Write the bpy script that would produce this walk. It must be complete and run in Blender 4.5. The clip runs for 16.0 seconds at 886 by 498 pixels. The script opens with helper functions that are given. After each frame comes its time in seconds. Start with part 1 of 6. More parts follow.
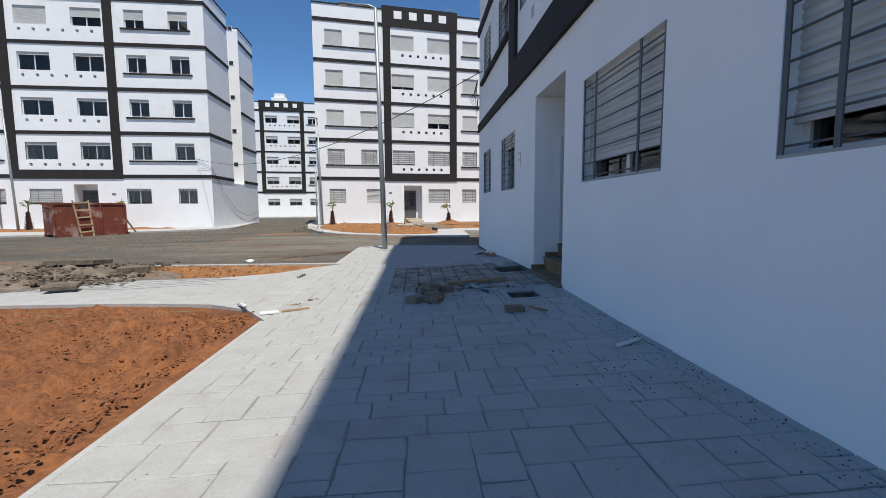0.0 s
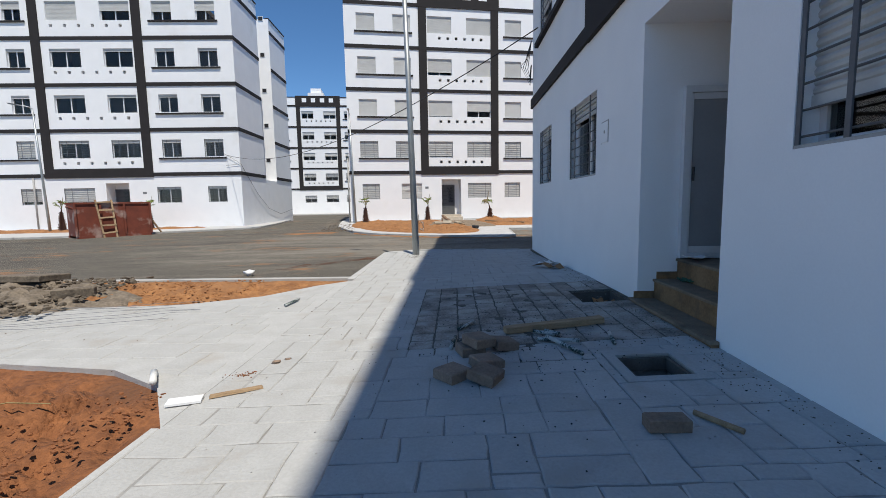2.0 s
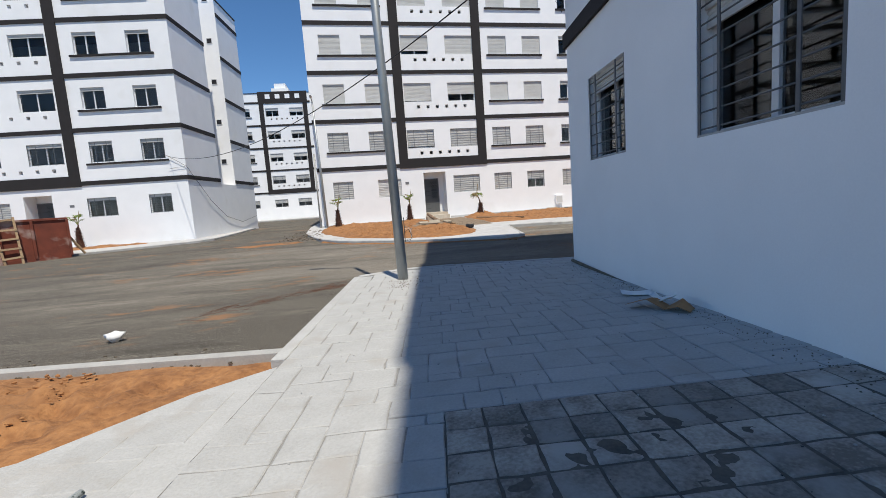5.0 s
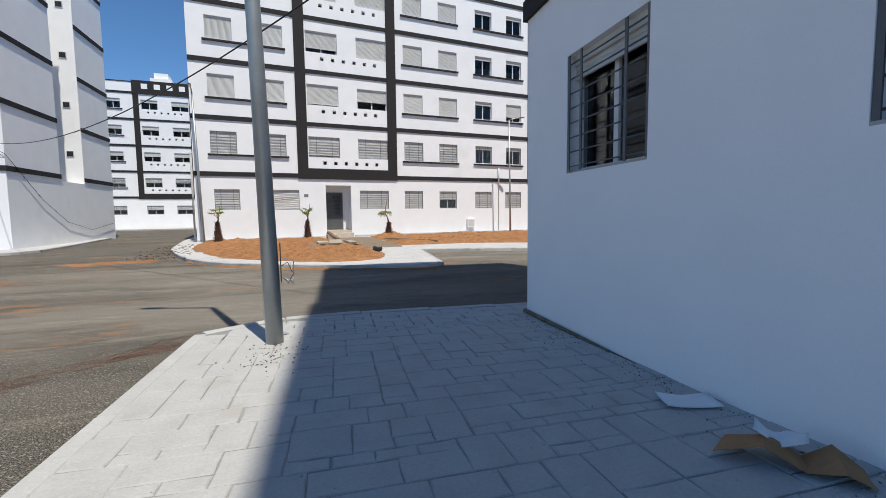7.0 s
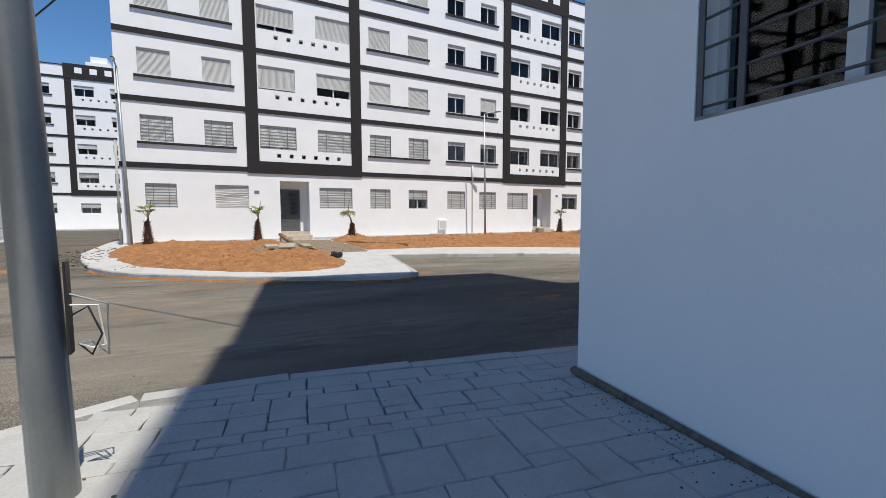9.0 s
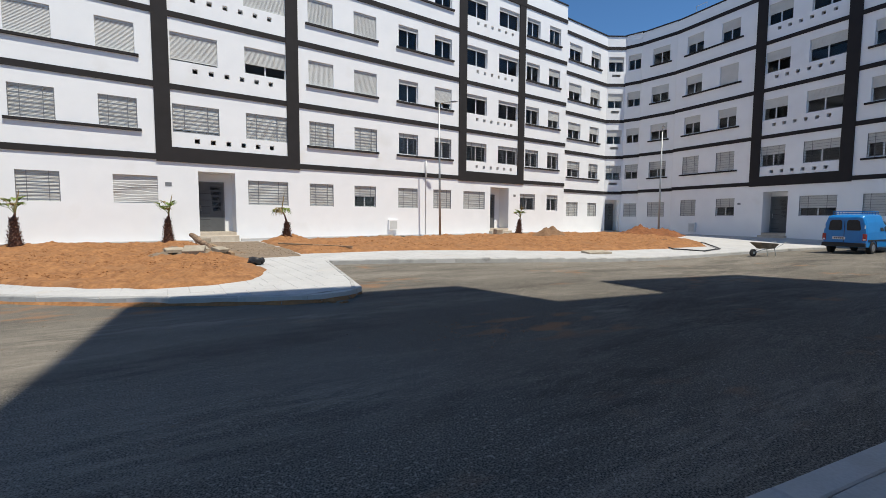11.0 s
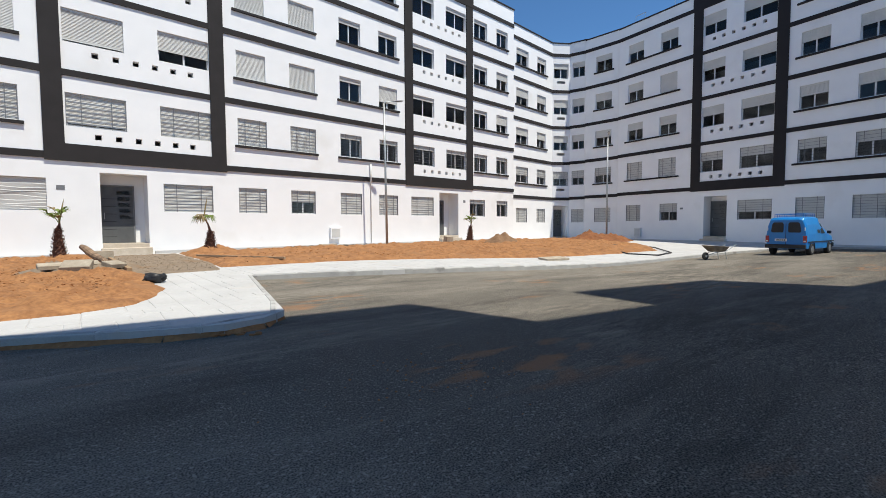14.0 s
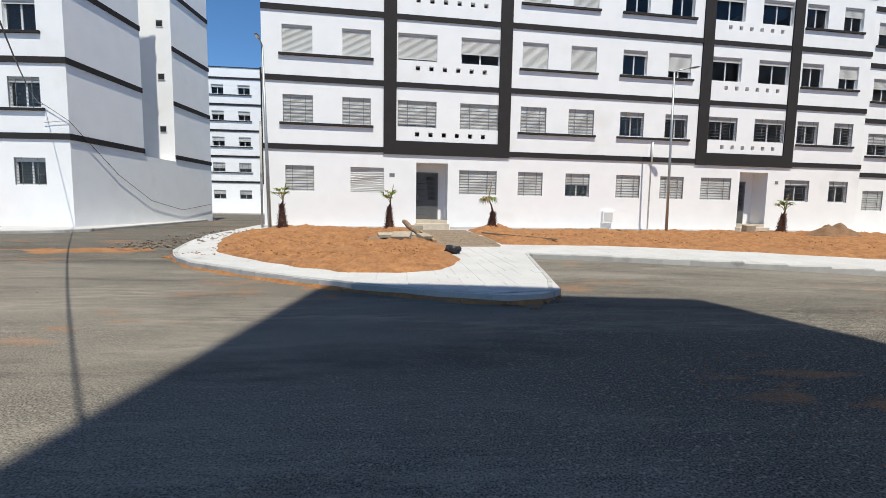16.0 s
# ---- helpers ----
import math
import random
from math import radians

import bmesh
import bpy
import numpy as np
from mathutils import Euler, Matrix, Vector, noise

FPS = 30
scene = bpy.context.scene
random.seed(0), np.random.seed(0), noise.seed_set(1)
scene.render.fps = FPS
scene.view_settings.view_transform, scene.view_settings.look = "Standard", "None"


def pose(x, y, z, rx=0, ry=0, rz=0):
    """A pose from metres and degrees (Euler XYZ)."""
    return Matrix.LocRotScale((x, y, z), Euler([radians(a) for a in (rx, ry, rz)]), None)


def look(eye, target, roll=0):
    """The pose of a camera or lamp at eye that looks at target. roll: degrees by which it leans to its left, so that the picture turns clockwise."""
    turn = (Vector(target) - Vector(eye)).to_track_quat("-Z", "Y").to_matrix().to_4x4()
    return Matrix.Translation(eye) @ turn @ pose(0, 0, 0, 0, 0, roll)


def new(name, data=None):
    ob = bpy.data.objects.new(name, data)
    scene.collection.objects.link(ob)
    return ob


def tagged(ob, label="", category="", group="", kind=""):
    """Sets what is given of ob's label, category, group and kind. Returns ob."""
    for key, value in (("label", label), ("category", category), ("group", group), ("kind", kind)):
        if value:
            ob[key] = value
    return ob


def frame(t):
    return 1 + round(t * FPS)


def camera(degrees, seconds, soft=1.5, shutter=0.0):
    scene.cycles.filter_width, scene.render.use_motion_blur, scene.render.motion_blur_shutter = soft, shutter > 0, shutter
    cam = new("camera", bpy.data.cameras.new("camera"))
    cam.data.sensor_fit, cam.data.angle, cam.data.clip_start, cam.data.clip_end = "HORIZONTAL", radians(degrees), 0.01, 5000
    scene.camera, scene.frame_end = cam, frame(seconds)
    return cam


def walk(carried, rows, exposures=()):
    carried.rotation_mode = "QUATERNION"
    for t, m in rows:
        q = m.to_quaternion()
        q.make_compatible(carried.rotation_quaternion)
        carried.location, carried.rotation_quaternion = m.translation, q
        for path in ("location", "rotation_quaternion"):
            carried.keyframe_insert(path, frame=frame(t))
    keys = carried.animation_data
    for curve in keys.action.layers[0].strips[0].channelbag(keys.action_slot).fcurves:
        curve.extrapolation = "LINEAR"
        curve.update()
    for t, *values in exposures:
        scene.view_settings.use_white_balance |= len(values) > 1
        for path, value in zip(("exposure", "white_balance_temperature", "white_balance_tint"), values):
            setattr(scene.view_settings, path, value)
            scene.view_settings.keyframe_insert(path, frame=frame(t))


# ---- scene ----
cam = camera(90.1, 16.0, soft=0.7)
PATH = [
    (0, (2.368, 0.136, 1.32), (2.772, 2.086, 1.128), -0.3),
    (0.5, (2.485, 0.816, 1.311), (2.754, 2.789, 1.126), -0.7),
    (1, (2.627, 1.445, 1.321), (2.897, 3.418, 1.13), -1.1),
    (1.5, (2.716, 2.154, 1.33), (2.963, 4.13, 1.138), -0.9),
    (2, (2.771, 2.806, 1.329), (3.001, 4.782, 1.117), -1.0),
    (2.5, (2.798, 3.528, 1.329), (2.986, 5.507, 1.104), -1.1),
    (3, (2.847, 4.192, 1.333), (3.049, 6.167, 1.094), -1.4),
    (3.5, (2.891, 4.871, 1.327), (3.106, 6.845, 1.09), -1.3),
    (4, (2.876, 5.517, 1.292), (3.129, 7.486, 1.051), -3.0),
    (6.5, (3.225, 8.693, 1.309), (3.763, 10.612, 1.136), -1.2),
    (7, (3.365, 9.314, 1.302), (4.099, 11.168, 1.14), -0.7),
    (7.5, (3.532, 9.885, 1.287), (4.364, 11.696, 1.125), -0.3),
    (8, (3.671, 10.479, 1.29), (4.482, 12.3, 1.131), -0.3),
    (10.5, (4.949, 13.534, 1.063), (5.97, 15.248, 0.923), 0.7),
    (11, (5.207, 14.086, 1.079), (6.28, 15.768, 0.935), 0.3),
    (11.5, (5.443, 14.514, 1.089), (6.643, 16.108, 0.941), -2.5),
    (12, (5.712, 14.913, 1.063), (6.87, 16.537, 0.915), -2.7),
    (12.5, (5.893, 15.18, 1.035), (7.064, 16.795, 0.887), -2.5),
    (13, (6.048, 15.332, 0.974), (7.194, 16.967, 0.85), -1.1),
    (13.5, (6.041, 15.379, 0.979), (7.238, 16.977, 0.864), -0.8),
    (14, (6.031, 15.386, 0.974), (7.297, 16.931, 0.869), -0.3),
    (14.5, (6.003, 15.403, 0.975), (7.262, 16.953, 0.867), 0.3),
    (15, (5.934, 15.407, 0.973), (6.804, 17.204, 0.851), 0.7),
    (15.5, (5.91, 15.421, 0.962), (6.426, 17.348, 0.818), 0.6),
    (16, (5.872, 15.427, 0.956), (6.072, 17.408, 0.769), 1.0),
]
EXPOSURES = [(0.0, 0.10, 6900, 7), (8.0, 0.15, 6950, 7), (10.5, 0.12, 6950, 6), (12.5, 0.33, 6950, 5), (16.0, 0.30, 6950, 5)]
walk(cam, [(t, look(eye, target, roll)) for t, eye, target, roll in PATH], EXPOSURES)

# ---- light ----
SUN_FROM = Vector((1.73, -7.3, 17.0)).normalized()
elev = math.asin(SUN_FROM.z)
azim = math.atan2(SUN_FROM.x, SUN_FROM.y)
world = bpy.data.worlds.new("sky")
scene.world = world
world.use_nodes = True
wn = world.node_tree
wn.nodes.clear()
sky = wn.nodes.new("ShaderNodeTexSky")
sky.sky_type = "NISHITA"
sky.sun_disc = False
sky.sun_elevation, sky.sun_rotation = elev, azim
sky.air_density, sky.dust_density, sky.ozone_density = 1.0, 0.0, 4.0
sky.altitude = 3200
bg = wn.nodes.new("ShaderNodeBackground")
bg.inputs["Strength"].default_value = 0.148
wo = wn.nodes.new("ShaderNodeOutputWorld")
deep = wn.nodes.new("ShaderNodeHueSaturation")
deep.inputs["Saturation"].default_value = 1.16
wn.links.new(sky.outputs[0], deep.inputs["Color"])
wn.links.new(deep.outputs[0], bg.inputs["Color"])
wn.links.new(bg.outputs[0], wo.inputs["Surface"])
sun_data = bpy.data.lights.new("sun", "SUN")
sun_data.energy, sun_data.angle, sun_data.color = 4.55, radians(0.53), (1.0, 0.965, 0.92)
sun = new("sun", sun_data)
sun.matrix_world = look(SUN_FROM * 60, (0, 0, 0))


# ---- materials ----
def mat(name, c1, c2, rough=0.8, scale=3.0, fine=40.0, bump=0.2, metal=0.0, spread=0.5, spec=0.3, vary=0.0, c3=None, c3_scale=0.7, c3_at=0.58, stretch=(1, 1, 1), bump_dist=0.01, fw=0.35):
    """Two colours mixed by coarse and fine noise, a third in patches, fine relief, and a shift from piece to piece."""
    m = bpy.data.materials.new(name)
    m.use_nodes = True
    n, k = m.node_tree.nodes, m.node_tree.links
    p = n["Principled BSDF"]
    geo = n.new("ShaderNodeNewGeometry")
    mapn = n.new("ShaderNodeMapping")
    mapn.inputs["Scale"].default_value = stretch
    k.new(geo.outputs["Position"], mapn.inputs["Vector"])

    def noise_tex(sc, det=6.0):
        t = n.new("ShaderNodeTexNoise")
        t.inputs["Scale"].default_value, t.inputs["Detail"].default_value = sc, det
        k.new(mapn.outputs[0], t.inputs["Vector"])
        return t

    a, b = noise_tex(scale), noise_tex(fine, 3.0)
    add = n.new("ShaderNodeMath")
    add.operation = "MULTIPLY_ADD"
    k.new(a.outputs["Fac"], add.inputs[0])
    add.inputs[1].default_value = 1 - fw
    half = n.new("ShaderNodeMath")
    half.operation = "MULTIPLY"
    k.new(b.outputs["Fac"], half.inputs[0])
    half.inputs[1].default_value = fw
    k.new(half.outputs[0], add.inputs[2])
    ramp = n.new("ShaderNodeMapRange")
    ramp.inputs["From Min"].default_value, ramp.inputs["From Max"].default_value = 0.5 - spread * 0.36, 0.5 + spread * 0.36
    k.new(add.outputs[0], ramp.inputs["Value"])
    mix = n.new("ShaderNodeMix")
    mix.data_type = "RGBA"
    mix.inputs["A"].default_value, mix.inputs["B"].default_value = (*c1, 1), (*c2, 1)
    k.new(ramp.outputs[0], mix.inputs["Factor"])
    colour = mix.outputs["Result"]
    if c3:
        t = noise_tex(c3_scale, 8.0)
        r = n.new("ShaderNodeMapRange")
        r.inputs["From Min"].default_value, r.inputs["From Max"].default_value = c3_at, c3_at + 0.13
        k.new(t.outputs["Fac"], r.inputs["Value"])
        m3 = n.new("ShaderNodeMix")
        m3.data_type = "RGBA"
        k.new(colour, m3.inputs["A"])
        m3.inputs["B"].default_value = (*c3, 1)
        k.new(r.outputs[0], m3.inputs["Factor"])
        colour = m3.outputs["Result"]
    if vary:
        info = n.new("ShaderNodeObjectInfo")
        r = n.new("ShaderNodeMapRange")
        r.inputs["To Min"].default_value, r.inputs["To Max"].default_value = 1 - vary, 1 + vary
        k.new(info.outputs["Random"], r.inputs["Value"])
        hsv = n.new("ShaderNodeHueSaturation")
        k.new(colour, hsv.inputs["Color"])
        k.new(r.outputs[0], hsv.inputs["Value"])
        colour = hsv.outputs["Color"]
    k.new(colour, p.inputs["Base Color"])
    p.inputs["Roughness"].default_value, p.inputs["Metallic"].default_value = rough, metal
    p.inputs["Specular IOR Level"].default_value = spec
    if bump:
        bn = n.new("ShaderNodeBump")
        bn.inputs["Strength"].default_value, bn.inputs["Distance"].default_value = bump, bump_dist
        k.new(add.outputs[0], bn.inputs["Height"])
        k.new(bn.outputs[0], p.inputs["Normal"])
    return m


WHITE = mat("white_render", (0.86, 0.86, 0.86), (0.80, 0.805, 0.81), 0.9, 1.2, 70, 0.25, c3=(0.77, 0.765, 0.75), c3_scale=0.5, c3_at=0.62)
DARK = mat("dark_brown_paint", (0.021, 0.019, 0.0195), (0.028, 0.025, 0.026), 0.85, 2, 60, 0.15)
SLAB = mat("stamped_concrete", (0.455, 0.45, 0.437), (0.37, 0.363, 0.348), 0.85, 4.2, 52, 0.7, spread=0.5, vary=0.06, c3=(0.385, 0.363, 0.335), c3_scale=2.1, c3_at=0.58, bump_dist=0.013, fw=0.5)
SLAB_DIRTY = mat("muddy_concrete", (0.38, 0.345, 0.305), (0.16, 0.137, 0.116), 0.9, 3.5, 50, 0.6, vary=0.25, spread=0.32, c3=(0.37, 0.35, 0.325), c3_scale=2.0, c3_at=0.53)
# Mud on the paving; also the painted shade inside the pit.
MUD_AND_SHADE = mat("mud_and_pit_shade", (0.08, 0.069, 0.058), (0.15, 0.132, 0.112), 0.9, 5, 50, 0.4)
JOINT = mat("joint_dust", (0.34, 0.33, 0.315), (0.22, 0.213, 0.20), 0.95, 4, 60, 0.3)
PATHWAY = mat("pale_concrete", (0.50, 0.49, 0.475), (0.41, 0.40, 0.39), 0.9, 1.1, 30, 0.35, c3=(0.45, 0.40, 0.35), c3_scale=0.9, c3_at=0.62)
KERB = mat("kerb_concrete", (0.44, 0.43, 0.41), (0.33, 0.322, 0.305), 0.9, 4, 50, 0.5, vary=0.06, c3=(0.13, 0.12, 0.11), c3_scale=1.7, c3_at=0.60)


def asphalt_mat():
    """Dark rolled asphalt: stone chips in bitumen, drifts of pale dust drawn out by wheels, a few smears of orange earth."""
    m = bpy.data.materials.new("asphalt")
    m.use_nodes = True
    n, k = m.node_tree.nodes, m.node_tree.links
    p = n["Principled BSDF"]
    geo = n.new("ShaderNodeNewGeometry")

    def tex(sc, det, stretch=(1, 1, 1), turn=0.0, distort=0.0):
        mp = n.new("ShaderNodeMapping")
        mp.inputs["Scale"].default_value = stretch
        mp.inputs["Rotation"].default_value = (0, 0, turn)
        k.new(geo.outputs["Position"], mp.inputs["Vector"])
        t = n.new("ShaderNodeTexNoise")
        t.inputs["Scale"].default_value, t.inputs["Detail"].default_value = sc, det
        t.inputs["Distortion"].default_value = distort
        k.new(mp.outputs[0], t.inputs["Vector"])
        return t.outputs["Fac"]

    def span(v, a, b, lo=0.0, hi=1.0):
        r = n.new("ShaderNodeMapRange")
        r.inputs["From Min"].default_value, r.inputs["From Max"].default_value = a, b
        r.inputs["To Min"].default_value, r.inputs["To Max"].default_value = lo, hi
        k.new(v, r.inputs["Value"])
        return r.outputs[0]

    def times(a, b):
        q = n.new("ShaderNodeMath")
        q.operation = "MULTIPLY"
        k.new(a, q.inputs[0])
        k.new(b, q.inputs[1])
        return q.outputs[0]

    def blend(f, a, b):
        q = n.new("ShaderNodeMix")
        q.data_type = "RGBA"
        k.new(f, q.inputs["Factor"])
        for s, v in (("A", a), ("B", b)):
            if isinstance(v, tuple):
                q.inputs[s].default_value = (*v, 1)
            else:
                k.new(v, q.inputs[s])
        return q.outputs["Result"]

    def spot(cx, cy, sx, sy):
        """1 in the middle of a dusty or sun-paled stretch, fading to 0 at its ragged rim."""
        off, sc, ln = n.new("ShaderNodeVectorMath"), n.new("ShaderNodeVectorMath"), n.new("ShaderNodeVectorMath")
        off.operation, sc.operation, ln.operation = "SUBTRACT", "MULTIPLY", "LENGTH"
        off.inputs[1].default_value, sc.inputs[1].default_value = (cx, cy, 0), (1 / sx, 1 / sy, 0)
        k.new(geo.outputs["Position"], off.inputs[0])
        k.new(off.outputs[0], sc.inputs[0])
        k.new(sc.outputs[0], ln.inputs[0])
        rag = n.new("ShaderNodeMath")
        rag.operation = "ADD"
        k.new(ln.outputs["Value"], rag.inputs[0])
        k.new(span(tex(0.45, 8.0, (0.6, 1.4, 1), 0.3, 0.6), 0.3, 0.7, -0.35, 0.35), rag.inputs[1])
        return span(rag.outputs[0], 1.25, 0.55)

    chips, grit = tex(95, 2.0), tex(46, 5.0)
    col = blend(span(chips, 0.40, 0.68), (0.014, 0.0128, 0.0112), (0.19, 0.170, 0.143))
    col = blend(span(grit, 0.57, 0.67), col, (0.30, 0.272, 0.23))
    thin = span(chips, 0.32, 0.58, 0.30, 1.0)
    either = n.new("ShaderNodeMath")
    either.operation = "MAXIMUM"
    k.new(spot(1.8, 20.0, 6.0, 5.5), either.inputs[0])
    # This long spot, partly kerb dust, also paints the sunlit strip paler.
    k.new(spot(20.0, 25.0, 17.0, 6.0), either.inputs[1])
    faint = n.new("ShaderNodeMath")
    faint.operation = "MULTIPLY"
    faint.inputs[1].default_value = 0.42
    k.new(spot(6.0, 17.6, 6.5, 3.6), faint.inputs[0])
    most = n.new("ShaderNodeMath")
    most.operation = "MAXIMUM"
    k.new(either.outputs[0], most.inputs[0])
    k.new(faint.outputs[0], most.inputs[1])
    dusty = most.outputs[0]
    drift = span(tex(0.75, 10.0, (0.30, 1.6, 1), 0.35, 0.8), 0.44, 0.62)
    rub = span(tex(9.0, 7.0, (0.25, 1.3, 1), 0.5, 0.4), 0.42, 0.60)
    col = blend(times(times(times(drift, rub), thin), span(dusty, 0.0, 1.0, 0.30, 0.9)), col, (0.32, 0.28, 0.228))
    haze = times(span(tex(0.30, 7.0, (0.5, 1.3, 1), 0.4, 0.5), 0.36, 0.66, 0.35, 1.0), thin)
    col = blend(times(haze, span(dusty, 0.0, 1.0, 0.24, 0.92)), col, (0.265, 0.236, 0.196))
    tar = times(span(tex(0.5, 8.0, (0.35, 1.5, 1), 0.25, 1.0), 0.52, 0.62), span(tex(6.0, 6.0, (0.3, 1.2, 1), 0.3), 0.40, 0.60, 0.12, 0.38))
    col = blend(tar, col, (0.020, 0.0185, 0.0165))
    smear = times(span(tex(0.62, 7.0, (0.6, 1, 1), 0.2), 0.56, 0.66), span(tex(3.4, 6.0, (0.5, 1.3, 1), 0.4), 0.50, 0.60))
    col = blend(times(smear, thin), col, (0.30, 0.16, 0.085))
    k.new(col, p.inputs["Base Color"])
    p.inputs["Roughness"].default_value, p.inputs["Specular IOR Level"].default_value = 0.93, 0.12
    bn = n.new("ShaderNodeBump")
    bn.inputs["Strength"].default_value, bn.inputs["Distance"].default_value = 0.9, 0.012
    k.new(chips, bn.inputs["Height"])
    k.new(bn.outputs[0], p.inputs["Normal"])
    return m


ASPHALT = asphalt_mat()
EARTH = mat("red_earth", (0.29, 0.115, 0.046), (0.14, 0.055, 0.025), 0.95, 3.2, 21, 1.0, spread=0.42, c3=(0.15, 0.068, 0.035), c3_scale=0.9, c3_at=0.56, bump_dist=0.07, fw=0.5)
SAND = mat("orange_sand", (0.375, 0.180, 0.073), (0.20, 0.088, 0.037), 0.95, 3.4, 18, 1.0, spread=0.38, c3=(0.27, 0.135, 0.062), c3_scale=0.9, c3_at=0.56, bump_dist=0.05, fw=0.45)
RUBBLE = mat("grey_rubble", (0.20, 0.162, 0.122), (0.095, 0.076, 0.058), 0.95, 6, 30, 0.9, vary=0.2, spread=0.35, bump_dist=0.03, fw=0.45)
GRAVEL = mat("gravel", (0.27, 0.205, 0.145), (0.16, 0.122, 0.088), 0.95, 8, 60, 0.7, bump_dist=0.02, c3=(0.22, 0.135, 0.075), c3_scale=0.9)
FAR_EARTH = mat("dry_ground", (0.34, 0.25, 0.17), (0.27, 0.19, 0.13), 0.95, 0.2, 3, 0.2)
ALU = mat("white_aluminium", (0.66, 0.67, 0.68), (0.60, 0.61, 0.62), 0.4, 3, 40, 0.03, spec=0.5)
SHUTTER = mat("shutter_pvc", (0.60, 0.60, 0.58), (0.53, 0.53, 0.51), 0.55, 2, 40, 0.05, vary=0.04)
GRILLE = mat("grey_iron", (0.20, 0.208, 0.22), (0.14, 0.147, 0.157), 0.55, 6, 60, 0.1, spec=0.5)
IRON = mat("dark_grey_iron", (0.11, 0.115, 0.124), (0.075, 0.08, 0.087), 0.55, 6, 60, 0.1, spec=0.5)
STEEL = mat("galvanised_steel", (0.42, 0.44, 0.44), (0.33, 0.35, 0.35), 0.45, 4, 60, 0.08, metal=0.6, spec=0.5)
DOOR_GREY = mat("grey_door_paint", (0.115, 0.12, 0.125), (0.085, 0.09, 0.094), 0.5, 3, 60, 0.05)
# Indoor shade is put into this dark colour.
ROOM = mat("room_shade_paint", (0.12, 0.115, 0.11), (0.09, 0.088, 0.085), 0.95, 2, 30, 0.1)
TRAVERTINE = mat("beige_stone", (0.30, 0.18, 0.09), (0.17, 0.098, 0.048), 0.75, 4, 40, 0.3, spread=0.4, c3=(0.12, 0.078, 0.048), c3_scale=3, c3_at=0.55)
TREAD = mat("dusty_step_stone", (0.26, 0.195, 0.135), (0.16, 0.118, 0.082), 0.85, 5, 45, 0.4, spread=0.4, c3=(0.09, 0.072, 0.056), c3_scale=2.2, c3_at=0.54)
PALE_STONE = mat("pale_step_stone", (0.56, 0.49, 0.40), (0.44, 0.37, 0.29), 0.75, 4, 40, 0.3, spread=0.4)
DOOR_PALE = mat("grey_aluminium_panel", (0.30, 0.31, 0.325), (0.26, 0.27, 0.285), 0.45, 3, 40, 0.03, spec=0.5)
EARTH_CLOD = mat("earth_clod", (0.27, 0.105, 0.043), (0.18, 0.070, 0.031), 0.95, 9, 60, 0.2)
SAND_CLOD = mat("sand_clod", (0.38, 0.18, 0.074), (0.27, 0.125, 0.052), 0.95, 9, 60, 0.2)
SOIL = mat("brown_soil", (0.25, 0.145, 0.08), (0.15, 0.085, 0.048), 0.95, 4, 24, 0.9, spread=0.45, bump_dist=0.04)
SLAB_BROKEN = mat("broken_concrete", (0.42, 0.36, 0.28), (0.27, 0.225, 0.17), 0.9, 5, 45, 0.6, vary=0.12, spread=0.4)
LOG = mat("palm_log", (0.30, 0.20, 0.13), (0.12, 0.078, 0.052), 0.95, 7, 40, 0.8, spread=0.3, bump_dist=0.02)
WOOD = mat("weathered_wood", (0.42, 0.29, 0.175), (0.25, 0.165, 0.095), 0.85, 5, 40, 0.6, spread=0.4, stretch=(1, 6, 6), vary=0.15)
RUST = mat("rusty_red_steel", (0.24, 0.060, 0.035), (0.13, 0.040, 0.026), 0.75, 2.4, 25, 0.3, spread=0.6, c3=(0.38, 0.27, 0.23), c3_scale=1.6, c3_at=0.53)
CARD = mat("cardboard", (0.38, 0.205, 0.095), (0.29, 0.15, 0.068), 0.9, 5, 60, 0.15)
PAPER = mat("white_paper", (0.78, 0.78, 0.77), (0.7, 0.7, 0.7), 0.8, 5, 60, 0.1)
BLACK = mat("black_plastic", (0.018, 0.018, 0.02), (0.03, 0.03, 0.032), 0.45, 6, 50, 0.2)
RUBBER = mat("tyre_rubber", (0.02, 0.02, 0.02), (0.03, 0.03, 0.03), 0.85, 6, 50, 0.2)
BLUE = mat("blue_car_paint", (0.009, 0.20, 0.53), (0.008, 0.175, 0.47), 0.3, 2, 50, 0.02, spec=0.5)
LAMP_RED = mat("red_lamp_plastic", (0.35, 0.02, 0.02), (0.28, 0.015, 0.015), 0.25, 3, 30, 0.0, spec=0.6)
LEAF = mat("palm_green", (0.10, 0.17, 0.028), (0.20, 0.24, 0.055), 0.6, 5, 30, 0.1)
LEAF_DRY = mat("dry_palm_leaf", (0.28, 0.22, 0.10), (0.20, 0.145, 0.07), 0.8, 5, 30, 0.1)
TRUNK = mat("palm_trunk", (0.20, 0.105, 0.072), (0.085, 0.047, 0.036), 0.95, 8, 50, 0.6, bump_dist=0.02)
BRICK = mat("grey_paver", (0.31, 0.225, 0.17), (0.18, 0.13, 0.098), 0.9, 6, 60, 0.5, vary=0.15, spread=0.4)
PIPE = mat("green_metal_tube", (0.028, 0.05, 0.046), (0.42, 0.45, 0.44), 0.6, 5, 60, 0.2, spread=0.10)
RAG = mat("green_cloth", (0.07, 0.16, 0.10), (0.04, 0.10, 0.065), 0.95, 8, 60, 0.5)
